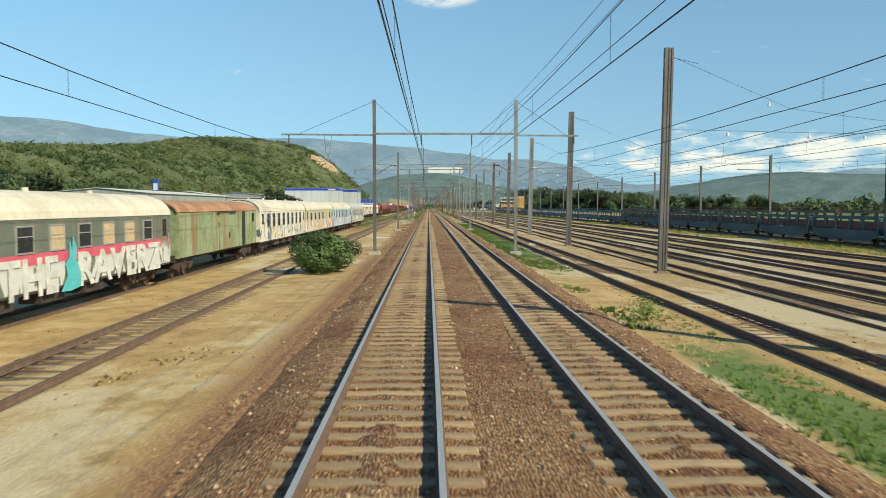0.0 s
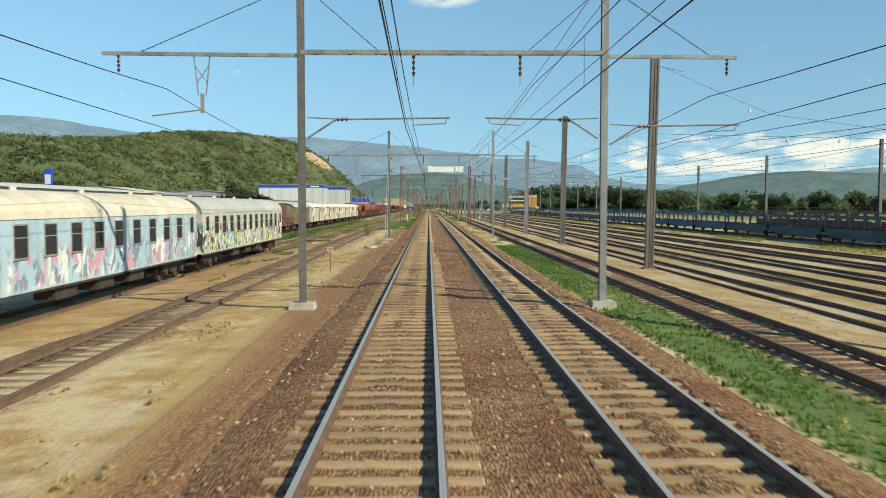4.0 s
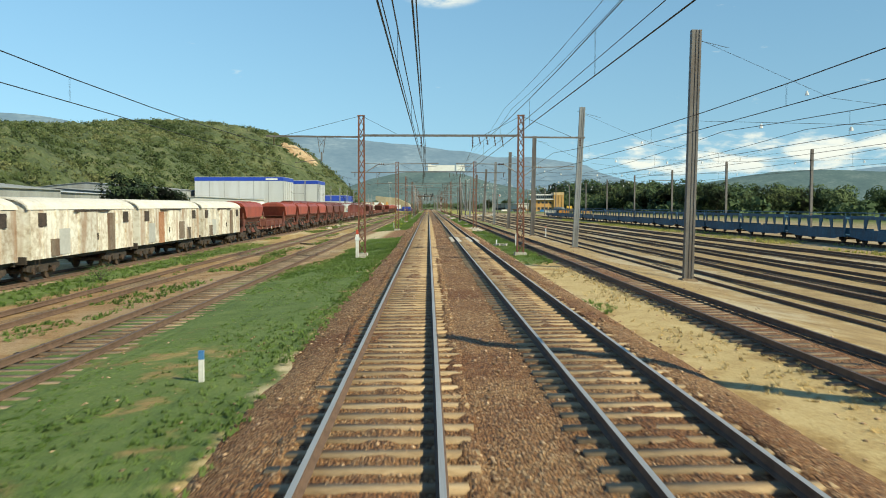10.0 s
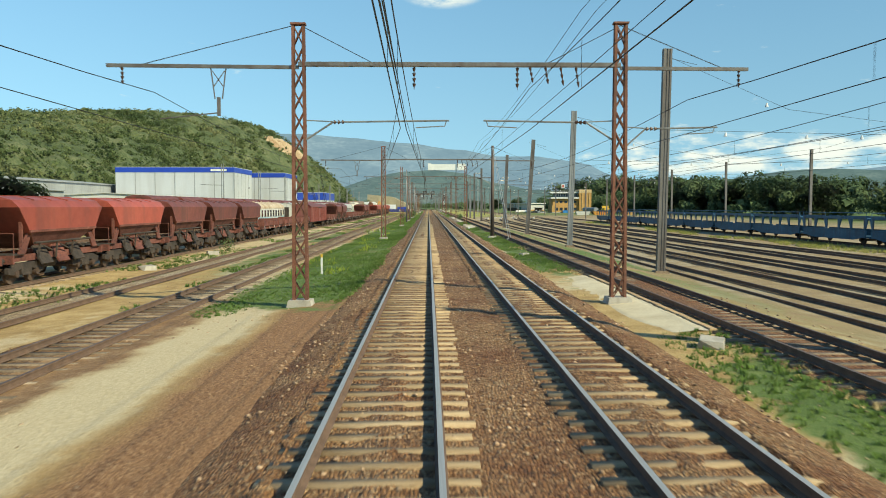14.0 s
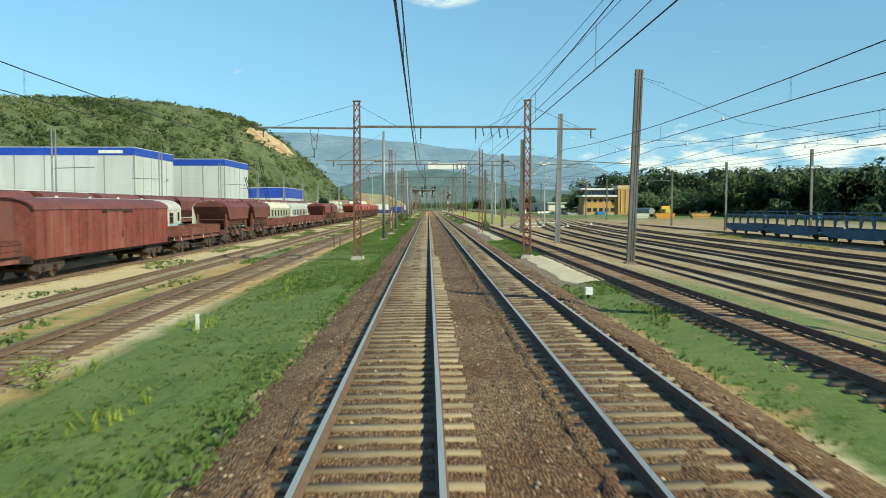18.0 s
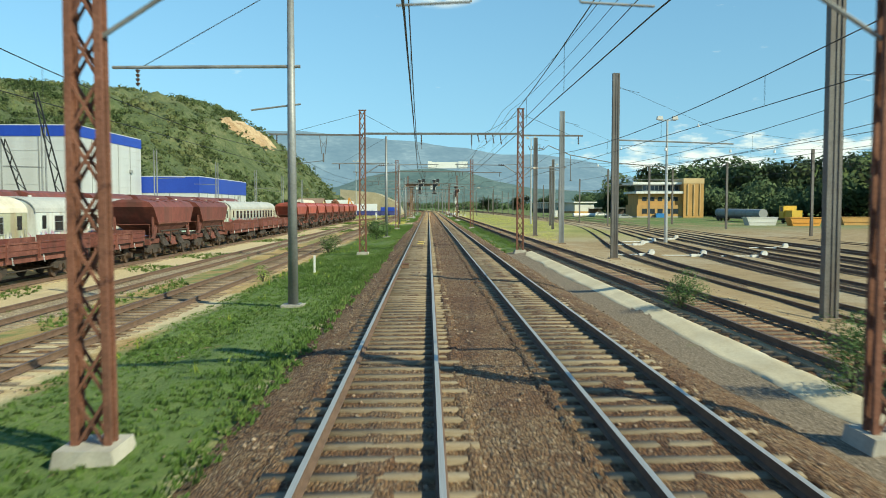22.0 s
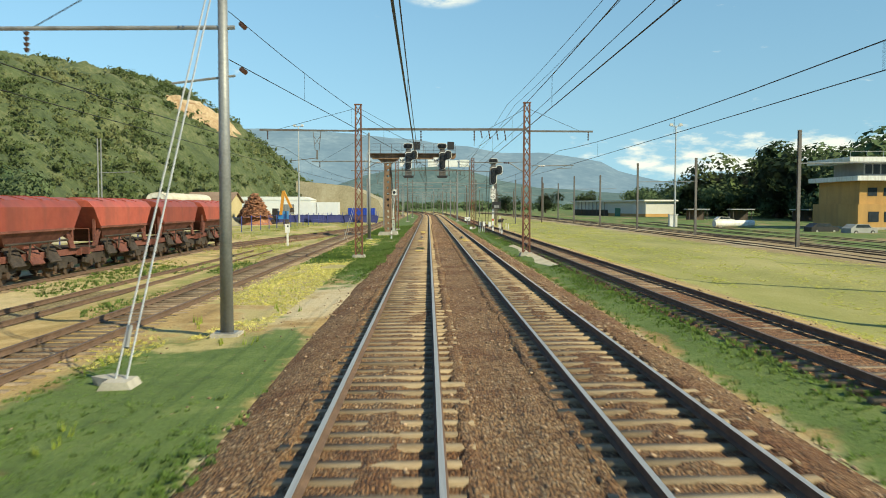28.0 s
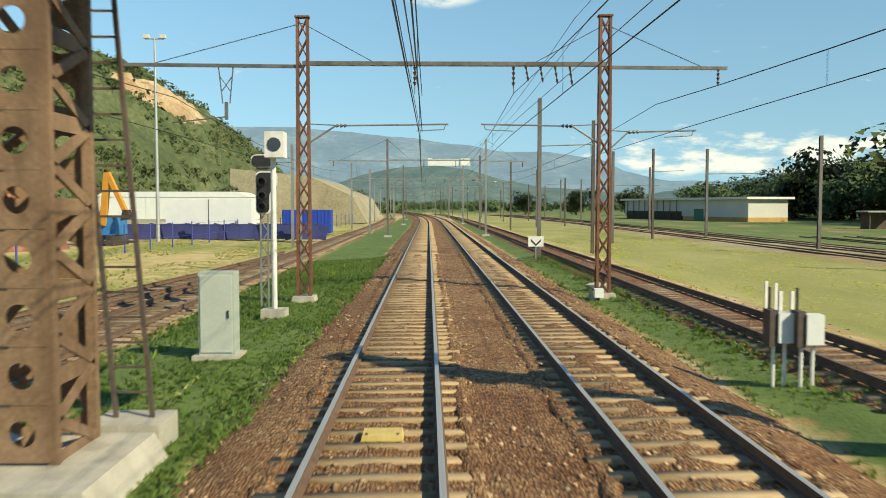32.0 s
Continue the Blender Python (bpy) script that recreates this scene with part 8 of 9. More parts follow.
def signal_head(parent_thing, x, y, z, scale=1.0, hood=True):
    """Black target in the shape of a post with a side lobe, thin white rim, hooded lamps, a round repeater above and a cage below."""
    def outline(g):
        return rounded([(x - 0.34 - g, z - 1.0 - g), (x + 0.30 + g, z - 1.0 - g), (x + 0.30 + g, z + 0.12 - g), (x + 0.95 + g, z + 0.12 - g), (x + 0.95 + g, z + 1.05 + g), (x + 0.42 - g, z + 1.05 + g), (x + 0.36 - g, z + 0.82 + g), (x - 0.34 - g, z + 0.82 + g)], 0.3 + g)
    t = part("signal_target", Shape().prism(outline(0.0), y - 0.06, y), BLACK, parent_thing)
    part("target_rim", Shape().prism(outline(0.06), y + 0.005, y + 0.03), WHITE, t)
    for lx, lz in ((x - 0.02, z - 0.68), (x - 0.02, z - 0.2), (x - 0.02, z + 0.42), (x + 0.62, z + 0.72), (x + 0.62, z + 0.4)):
        part("lamp_hood", Shape().ring((lx, y - 0.2, lz), "y", 0.16, 0.3, 14, 0.025), BLACK, t)
        part("lamp_lens", Shape().rod((lx, y - 0.07, lz), (lx, y - 0.1, lz), 0.13, n=14), PANE, t)
    part("signal_case", Shape().box(x - 0.4, y + 0.03, z - 1.1, x + 0.3, y + 0.6, z + 0.95), POLE_MIX, parent_thing)
    def oval(g):
        return rounded([(x - 0.52 - g, z + 1.3 - g), (x + 0.46 + g, z + 1.3 - g), (x + 0.46 + g, z + 1.85 + g), (x - 0.52 - g, z + 1.85 + g)], 0.27 + g)
    r = part("repeater", Shape().prism(oval(0.0), y - 0.06, y), BLACK, parent_thing)
    part("repeater_rim", Shape().prism(oval(0.055), y + 0.005, y + 0.03), WHITE, r)
    for lx in (x - 0.26, x + 0.2):
        part("lamp_hood", Shape().ring((lx, y - 0.15, z + 1.57), "y", 0.15, 0.2, 12, 0.022), BLACK, r)
    part("repeater_stem", Shape().box(x - 0.3, y + 0.05, z + 0.95, x + 0.24, y + 0.4, z + 1.8), POLE_MIX, parent_thing)
    if hood:
        part("indicator_screen", Shape().box(x + 0.55, y + 0.1, z + 1.2, x + 1.3, y + 0.5, z + 2.05), BLACK, parent_thing)
        part("plate", Shape().box(x - 1.0, y - 0.02, z - 0.72, x - 0.42, y + 0.02, z + 0.3), WHITE, parent_thing)
        part("name_plate", Shape().box(x - 0.98, y - 0.03, z - 0.7, x - 0.44, y - 0.021, z - 0.42), TRAILER_WHITE, parent_thing)
        lettering(parent_thing, "Nf", 0.46, x - 0.97, y - 0.03, z - 0.22, BLACK, facing="y", thick=0.004, bold=0.008)
        part("cage_floor", Shape().prism([(x - 0.5, z - 1.98), (x + 0.45, z - 1.98), (x + 0.62, z - 1.72), (x - 0.66, z - 1.72)], y - 0.05, y + 0.8), BLACK, parent_thing)
        for px in (x - 0.72, x + 0.68):
            for py in (y + 0.0, y + 0.76):
                part("cage_post", Shape().mid(px, py, z - 0.85, 0.05, 0.05, 1.75), POLE_MIX, parent_thing)
        for cz in (z - 1.3, z - 1.0):
            part("cage_rail", Shape().box(x - 0.74, y - 0.02, cz - 0.025, x + 0.7, y + 0.02, cz + 0.025), POLE_MIX, parent_thing)
        part("relay_case", Shape().box(x - 0.4, y + 0.1, z - 1.7, x + 0.36, y + 0.6, z - 1.12), POLE_MIX, parent_thing)


gy = 678.6
ga = thing("signal_gantry", "brown steel cantilever gantry with two black signal heads", "signal gantry", at=(0, gy, 0))
part("footing", Shape().prism([(-5.1, -0.6), (-2.7, -0.6), (-2.95, -0.12), (-4.9, -0.12)], -0.9, 1.35), CONCRETE, ga, "stained pale concrete footing")
part("ladder_block", Shape().mid(-3.4, 1.85, -0.3, 0.95, 0.8, 0.5), CONCRETE, ga)
mx, w, d = -3.97, 0.71, 1.2
for sy in (0.0, d):
    for sx in (-1, 1):
        part("corner_angle", Shape().mid(mx + sx * (w / 2 - 0.03), sy + (0.05 if sy == 0 else -0.05), 3.86, 0.12, 0.1, 7.96), BROWN_STEEL, ga)


def holed_panel(xc, z0, h, wide, r, y0, y1, seg=20):
    """A square plate with one round hole, as one connected mesh."""
    s = Shape()
    cz = z0 + h / 2
    angles = [2 * math.pi * (i + 0.5) / seg for i in range(seg)]
    for yy in (y0, y1):
        for a in angles:
            m = max(abs(math.cos(a)), abs(math.sin(a)))
            s.v.append((xc + wide / 2 * math.cos(a) / m, yy, cz + h / 2 * math.sin(a) / m))
        for a in angles:
            s.v.append((xc + r * math.cos(a), yy, cz + r * math.sin(a)))
    for i in range(seg):
        j = (i + 1) % seg
        o, c, ob_, cb_ = 0, seg, 2 * seg, 3 * seg
        s.f += [(o + i, o + j, c + j, c + i), (ob_ + j, ob_ + i, cb_ + i, cb_ + j), (o + j, o + i, ob_ + i, ob_ + j), (c + i, c + j, cb_ + j, cb_ + i)]
    return s


for k in range(12):
    part("holed_plate", holed_panel(mx, -0.12 + 0.66 * k + 0.04, 0.654, w - 0.1, 0.155, -0.03, -0.004), BROWN_STEEL, ga, "brown steel plate with a round hole")
    part("back_plate", holed_panel(mx, -0.12 + 0.66 * k + 0.04, 0.654, w - 0.1, 0.155, d + 0.004, d + 0.03), BROWN_STEEL, ga, "brown steel plate with a round hole")
    part("seam_strip", Shape().mid(mx - 0.22, -0.036, 0.58 + 0.66 * k, 0.22, 0.012, 0.02), DARK_POLE, ga)
for sx in (-1, 1):
    for k in range(16):
        z0, z1 = -0.1 + 0.485 * k, 0.385 + 0.485 * k
        ya, yb = (0.05, d - 0.05) if k % 2 else (d - 0.05, 0.05)
        part("side_lacing", Shape().bar((mx + sx * w / 2, ya, z0), (mx + sx * w / 2, yb, z1), 0.04, 0.13), BROWN_STEEL, ga)
        if k % 2 == 0:
            part("side_batten", Shape().mid(mx + sx * (w / 2 - 0.01), d / 2, z0, 0.03, d - 0.2, 0.2), BROWN_STEEL, ga)
lean = -0.073
for x0 in (-3.63, -3.14):
    part("ladder_rail", Shape().bar((x0, 1.85, -0.1), (x0 + lean * 7.9, 1.85, 7.9), 0.06, 0.05), DARK_POLE, ga)
for k in range(22):
    part("rung", Shape().mid(-3.385 + lean * (0.4 + 0.34 * k), 1.85, 0.3 + 0.34 * k, 0.46, 0.03, 0.03), DARK_POLE, ga)
part("bracket", Shape().prism([(mx - 0.4, 7.6), (mx + 0.4, 7.6), (mx + 1.1, 8.08), (mx - 1.1, 8.08)], 0.0, d), BROWN_STEEL, ga)
part("beam", Shape().prism([(-5.95, 8.3), (-5.6, 8.08), (3.5, 8.08), (3.7, 8.3), (3.7, 8.66), (-5.95, 8.66)], -0.35, 0.35), BROWN_STEEL, ga)
part("walkway", Shape().box(-5.95, -0.75, 8.662, 3.7, 0.75, 8.71), DARK_POLE, ga)
for k in range(9):
    part("rail_post", Shape().rod((-5.9 + 1.19 * k, -0.7, 8.71), (-5.9 + 1.19 * k, -0.7, 9.75), 0.025, n=6), DARK_POLE, ga)
for z in (9.05, 9.4, 9.75):
    part("hand_rail", Shape().rod((-5.9, -0.7, z), (3.65, -0.7, z), 0.02, n=6), DARK_POLE, ga)
signal_head(ga, -1.6, -0.9, 7.93)
signal_head(ga, 2.2, -0.9, 7.93)

sg = thing("mast_signal", "black railway signal on a white banded mast with plates", "signal", at=(7.95, 678.8, 0))
part("footing", Shape().mid(0, 0, -0.42, 0.8, 0.8, 0.3), CONCRETE, sg)
part("mast", Shape().mid(0, 0.1, 2.6, 0.2, 0.18, 5.8), WHITE, sg, "white mast with red and grey bands")
for k in range(4):
    part("mast_band", Shape().mid(0, 0.1, 0.5 + 0.75 * k, 0.206, 0.186, 0.25), (RED_PAINT if k % 2 else GALV), sg)
signal_head(sg, 0.05, -0.1, 6.3, hood=False)
part("letter_plate", Shape().box(-0.28, -0.08, 4.22, 0.28, -0.03, 4.78), WHITE, sg)
part("plate_border", Shape().box(-0.24, -0.085, 4.26, 0.24, -0.081, 4.74), BLACK, sg)
part("plate_field", Shape().box(-0.19, -0.09, 4.31, 0.19, -0.086, 4.69), WHITE, sg)
lettering(sg, "Z", 0.42, -0.13, -0.095, 4.36, BLACK, facing="y", thick=0.003)
part("speed_plate", Shape().box(-0.28, -0.08, 3.62, 0.28, -0.03, 4.16), WHITE, sg)
lettering(sg, "60", 0.42, -0.24, -0.085, 3.74, BLACK, facing="y", thick=0.003)
part("indicator_screen", Shape().box(-0.1, -0.2, 2.5, 0.9, 0.1, 3.3), BLACK, sg)
part("indicator_glass", Shape().box(0.12, -0.21, 2.6, 0.68, -0.201, 2.9), GALV, sg)
part("relay_box", Shape().mid(-0.35, 0.05, 0.75, 0.3, 0.25, 0.55), WHITE, sg)
part("platform", Shape().box(-0.7, 0.1, 4.95, 0.6, 0.9, 5.0), DARK_POLE, sg)
for dx in (-0.65, -0.35):
    part("ladder_rail", Shape().rod((dx - 0.2, 0.5, -0.3), (dx, 0.5, 6.8), 0.025, n=6), DARK_POLE, sg)
for k in range(18):
    part("rung", Shape().rod((-0.83 + 0.009 * k, 0.5, 0.1 + 0.36 * k), (-0.53 + 0.009 * k, 0.5, 0.1 + 0.36 * k), 0.015, n=5), DARK_POLE, sg)
st = thing("signal_lamp", "low grey lamp on a post beside the signal", "lamp", at=(8.6, 677.0, -0.35))
part("post", Shape().mid(0, 0, 1.0, 0.1, 0.1, 2.1), WHITE, st)
part("lamp_head", Shape().prism([(-0.3, 1.35), (0.3, 1.35), (0.42, 1.75), (-0.1, 1.75)], -0.2, 0.2), BLACK, st)

sg = thing("mast_signal", "white lamp box with a dark lens on a white post", "signal", at=(-3.95, 693.6, 0))
part("footing", Shape().mid(0, 0, -0.42, 0.7, 0.7, 0.4), CONCRETE, sg)
part("post", Shape().rod((0, 0, -0.4), (0, 0, 4.4), 0.08, n=10), WHITE, sg)
part("lamp_box", Shape().mid(0.1, -0.1, 4.6, 0.55, 0.6, 0.75), WHITE, sg)
part("lamp_lens", Shape().rod((0.1, -0.42, 4.6), (0.1, -0.4, 4.6), 0.2, n=14), PANE, sg)
sg = thing("mast_signal", "small black signal with a white rim on a thin lattice post", "signal", at=(-4.75, 696.2, -0.5))
for dx in (-0.12, 0.12):
    part("post", Shape().mid(dx, 0, 1.6, 0.05, 0.05, 3.3), GALV, sg)
for k in range(8):
    part("lacing", Shape().bar((-0.12 if k % 2 else 0.12, 0, 0.2 + 0.38 * k), (0.12 if k % 2 else -0.12, 0, 0.58 + 0.38 * k), 0.03), GALV, sg)
for g0, y0, y1, nm, mt in ((0.0, -0.2, -0.15, "signal_target", BLACK), (0.04, -0.145, -0.12, "target_rim", WHITE)):
    part(nm, Shape().prism(rounded([(-0.2 - g0, 3.1 - g0), (0.2 + g0, 3.1 - g0), (0.2 + g0, 3.75), (0.42 + g0, 3.95), (0.42 + g0, 4.4 + g0), (-0.2 - g0, 4.4 + g0)], 0.16), y0, y1), mt, sg)
for lz in (3.3, 3.65, 4.1):
    part("lamp_hood", Shape().ring((0.0, -0.3, lz), "y", 0.13, 0.22, 12, 0.02), BLACK, sg)
part("repeater", Shape().prism(rounded([(-0.35, 4.6), (0.35, 4.6), (0.35, 4.95), (-0.35, 4.95)], 0.17), -0.2, -0.14), BLACK, sg)
part("repeater_rim", Shape().prism(rounded([(-0.39, 4.56), (0.39, 4.56), (0.39, 4.99), (-0.39, 4.99)], 0.2), -0.135, -0.11), WHITE, sg)
part("signal_case", Shape().box(-0.22, -0.11, 3.15, 0.22, 0.15, 4.95), POLE_MIX, sg)

cb = thing("equipment_cabinet", "grey-green steel equipment cabinet on a concrete plinth", "cabinet", at=(-3.95, 687.2, -0.55))
part("plinth", Shape().mid(0, 0, 0.06, 1.0, 0.8, 0.2), CONCRETE, cb)
part("body", Shape().mid(0, 0, 1.05, 0.76, 0.5, 1.8), material("cabinet_grey_green", ((0.34, 0.38, 0.34), (0.42, 0.46, 0.42)), 0.6, scale=1, bump=0.05), cb)
part("door", Shape().mid(0, -0.26, 1.05, 0.68, 0.03, 1.66), material("cabinet_door_grey", ((0.40, 0.44, 0.40), (0.47, 0.50, 0.46)), 0.6, scale=1, bump=0.05), cb)
part("handle", Shape().mid(0.26, -0.29, 1.05, 0.03, 0.03, 0.16), BLACK, cb)
for x, y in ((6.75, 683.5), (7.15, 683.3)):
    bx = thing("trackside_box", "white trackside junction box on twin posts", "junction box", "junction boxes", at=(x, y, -0.45))
    for dx in (-0.1, 0.1):
        part("post", Shape().rod((dx, 0, 0), (dx, 0, 0.9), 0.035, n=8), WHITE, bx)
    part("box", Shape().mid(0.08, -0.02, 1.15, 0.3, 0.26, 0.52), TRAILER_WHITE, bx)
    part("back_plate", Shape().mid(-0.14, 0.04, 1.15, 0.14, 0.3, 0.62), DARK_POLE, bx)
    part("antenna", Shape().rod((-0.14, 0.1, 1.3), (-0.14, 0.1, 1.85), 0.025, n=6), DARK_POLE, bx)
for x, y, s in ((6.4, 697.0, 0.3), (6.2, 404, 0.25)):
    bx = thing("trackside_box", "small white box beside the mast", "junction box", "junction boxes", at=(x, y, -0.42))
    part("box", Shape().mid(0, 0, 0.28, s, s, s), TRAILER_WHITE, bx)
    part("post", Shape().mid(0, 0, 0.05, 0.08, 0.08, 0.2), DARK_POLE, bx)
for x, y in ((8.15, 669.7), (-3.05, 667.2)):
    lv = thing("lever_post", "short white post with a brown weather hood", "lever post", "lever posts", at=(x, y, -0.45))
    part("post", Shape().mid(0, 0, 0.45, 0.14, 0.14, 0.9), WHITE, lv)
    part("upper_post", Shape().mid(0, 0, 1.4, 0.11, 0.11, 1.1), BROWN_STEEL, lv)
    part("hood", Shape().prism([(-0.5, 1.88), (-0.5, 1.84), (0, 1.95), (0.5, 1.84), (0.5, 1.88), (0, 2.02)], -0.3, 0.3), BROWN_STEEL, lv)
    part("crank", Shape().mid(0.02, -0.12, 1.0, 0.16, 0.14, 0.26), GEAR, lv)
    part("foot_plate", Shape().mid(0, -0.05, 0.42, 0.36, 0.26, 0.05), BROWN_STEEL, lv)
BALISE = material("balise_faded_yellow", ((0.50, 0.36, 0.10), (0.66, 0.52, 0.20)), 0.6, scale=3, fine=20, bump=0.1)
for x, y in ((0.02, 640.0), (0.05, 643.4), (TRACK_2 + 0.1, 655.2), (0.0, 655.0), (0.02, 679.8), (TRACK_2, 658.4), (0.1, 676.4), (0.0, 523.6), (0.05, 527.0)):
    bl = thing("track_balise", "flat yellow balise between the rails", "balise", "balises", at=(x, y, -0.155))
    part("plate", Shape().prism([(-0.27, 0), (0.27, 0), (0.25, 0.07), (-0.25, 0.07)], -0.2, 0.2), BALISE, bl)
    part("bolt", Shape().rod((0.2, -0.12, 0.07), (0.2, -0.12, 0.085), 0.02, n=6), GEAR, bl)
    part("bolt", Shape().rod((-0.2, -0.12, 0.07), (-0.2, -0.12, 0.085), 0.02, n=6), GEAR, bl)
for x, y in ((0.0, 661.0), (TRACK_2, 661.0)):
    cr = thing("contact_ramp", "long metal contact ramp between the rails", "contact ramp", "contact ramps", at=(x, y, -0.16))
    part("ramp", Shape().prism([(-1.3, 0.06), (1.3, 0.06), (0.9, 0.2), (-0.9, 0.2)], -0.06, 0.06, "x"), POLE_MIX, cr)
    for dy in (-1.2, -0.4, 0.4, 1.2):
        part("support", Shape().mid(0, dy, 0.04, 0.22, 0.12, 0.1), BOARD if dy < -1 else DARK_POLE, cr)
tb = thing("track_box", "small rusty box fixed beside the rail", "track box", at=(-0.5, 499.5, -0.17))
part("box", Shape().mid(0, 0, 0.09, 0.34, 0.3, 0.2), BROWN_STEEL, tb)
part("cover", Shape().mid(0, 0, 0.2, 0.38, 0.34, 0.03), RUSTY, tb)

# pale sandy service path with a kerb of single concrete blocks on its far side
PATH_SAND = material("path_pale_sand", ((0.52, 0.43, 0.28), (0.62, 0.535, 0.375), (0.70, 0.63, 0.47)), 0.95, scale=0.7, fine=16, bump=0.3, streak=((0.42, 0.35, 0.24), 0.6, 0.4))
KERB = material("kerb_ochre_concrete", ((0.42, 0.27, 0.14), (0.54, 0.38, 0.22)), 0.95, scale=0.9, fine=18, bump=0.3, random_tint=0.12)


def sand_path(y0, y1, xa=6.25, xb=7.74):
    ys, us = np.arange(y0, y1 + 0.5, 0.5), np.linspace(0, 1, 9)
    wob = np.array([[noise.noise(Vector((y / 3.1, k, 1.5))) for k in (0.0, 7.0)] for y in ys])
    ends = np.clip(np.minimum(ys - y0 + 2.5, y1 - ys + 2.5) / 5, 0, 1)
    left = xa + 0.16 * wob[:, 0] + (1 - ends) * 0.7
    gx = left[:, None] + (xb - left)[:, None] * us[None]
    gy = np.broadcast_to(ys[:, None], gx.shape)
    gz = ground_z(gx, gy) + np.interp(us, (0, 0.08, 0.92, 1), (-0.05, 0.035, 0.04, 0.03))[None] + rng.normal(0, 0.006, gx.shape)
    nu = len(us)
    i = (np.arange(len(ys) - 1)[:, None] * nu + np.arange(nu - 1)[None]).ravel()
    me = array_mesh("service_path", np.stack([gx, gy, gz], -1).reshape(-1, 3), np.stack([i, i + 1, i + 1 + nu, i + nu], -1), PATH_SAND)
    tagged(new("service_path", me), "pale sandy service path beside the second line", "path", kind="structure")


KERB_BLOCK = mesh_of("kerb_block", Shape().prism([(-0.1, -0.12), (0.1, -0.12), (0.1, 0.05), (0.08, 0.07), (-0.08, 0.07), (-0.1, 0.05)], -0.485, 0.485), KERB)
kb = thing("kerb", "weathered ochre concrete kerb along the service path", "kerb", "path kerbs")
for y0, y1, xa, xb in ((312, 328, 6.25, 7.74), (409, 426, 6.25, 7.74), (449, 514, 6.72, 7.5), (628, 650, 6.55, 7.3)):
    sand_path(y0, y1, xa, xb)
    for k in range(int(y1 - y0)) if y0 < 600 else ():
        o = part("kerb_block", KERB_BLOCK, None, kb)
        o.location = (7.85 + rng.normal(0, 0.012), y0 + 0.5 + k, float(ground_z(7.85, y0 + k)) + rng.normal(0, 0.006))
        o.rotation_euler = (rng.normal(0, 0.006), 0, rng.normal(0, 0.01))

# stakes, signs, stay wires and litter
STAKE_BLUE = material("stake_blue_paint", ((0.05, 0.18, 0.42), (0.10, 0.26, 0.5)), 0.6, scale=2, bump=0)
for x, y, h in ((-7.2, 443.4, 1.15), (-6.75, 443.8, 0.9)):
    solid("wooden_stake", Shape().prism([(-0.05, 0), (0.05, 0), (0.04, h), (-0.03, h)], -0.04, 0.04), BARK, "thin weathered wooden stake in the verge", "stake", "wooden stakes", at=(x, y, float(ground_z(x, y)) - 0.05))
for x, y, h, top in ((7.57, 272.5, 1.05, ""), (6.15, 274.0, 0.55, ""), (-3.64, 223.0, 0.5, "blue"), (-6.1, 210.6, 0.75, ""), (-5.75, 211.0, 0.7, ""), (-5.05, 500.6, 0.95, ""), (-4.6, 331.5, 0.9, "yellow"), (14.5, 304, 1.2, "red"), (-5.7, 398, 0.5, ""), (9.6, 690, 0.9, ""), (9.9, 690, 0.9, ""), (10.9, 694, 0.9, ""), (11.2, 694, 0.9, "")):
    sk = thing("marker_stake", "short white painted marker stake", "stake", "marker stakes", at=(x, y, float(ground_z(x, y)) - 0.05))
    part("stake", Shape().mid(0, 0, h / 2, 0.09, 0.07, h), WHITE, sk)
    if top:
        part("tip", Shape().mid(0, 0, h + 0.06, 0.095, 0.075, 0.16), {"red": RED_PAINT, "yellow": YELLOW, "blue": STAKE_BLUE}[top], sk)
wb = thing("signal_board", "white board on a white post in the yellow grass", "sign", at=(-12.1, 660.0, -0.75))
part("post", Shape().mid(0, 0, 0.6, 0.16, 0.12, 1.2), WHITE, wb)
part("board", Shape().mid(0, -0.08, 1.55, 0.42, 0.06, 0.8), WHITE, wb)
part("mark", Shape().mid(0.05, -0.115, 1.75, 0.14, 0.01, 0.16), BLACK, wb)
mp = thing("marker_post", "thick white marker post with a red tip in the grass", "marker post", at=(-3.9, 259.6, float(ground_z(-3.9, 259.6)) - 0.05))
part("post", Shape().mid(0, 0, 0.78, 0.19, 0.17, 1.56), WHITE, mp)
part("tip", Shape().prism([(-0.09, 1.56), (0.09, 1.56), (0.055, 1.86), (-0.055, 1.86)], -0.07, 0.07), RED_PAINT, mp, "faded red tip")
part("collar", Shape().mid(0, -0.02, 1.3, 0.26, 0.2, 0.22), TRAILER_WHITE, mp)
part("foot_block", Shape().mid(0.32, 0.1, 0.1, 0.4, 0.3, 0.26), CONCRETE, mp)
nb = thing("notice_board", "small weathered notice board on a post", "notice board", at=(-4.4, 124.5, -0.55))
part("post", Shape().mid(0, 0, 0.6, 0.06, 0.06, 1.2), BROWN_STEEL, nb)
part("board", Shape().mid(0, -0.04, 1.15, 0.32, 0.03, 0.24), BOARD, nb)
part("text_bar", Shape().mid(0, -0.058, 1.19, 0.22, 0.006, 0.03), BLACK, nb)
part("text_bar", Shape().mid(0, -0.058, 1.12, 0.18, 0.006, 0.03), BLACK, nb)
ss = thing("hanging_sign", "white line sign with a red mark hung over the yard", "sign", at=(16.2, 386, 0))
part("plate", Shape().mid(0, 0, 5.1, 0.34, 0.03, 0.42), WHITE, ss)
part("mark", Shape().mid(0, -0.02, 5.1, 0.2, 0.01, 0.26), RED_PAINT, ss)
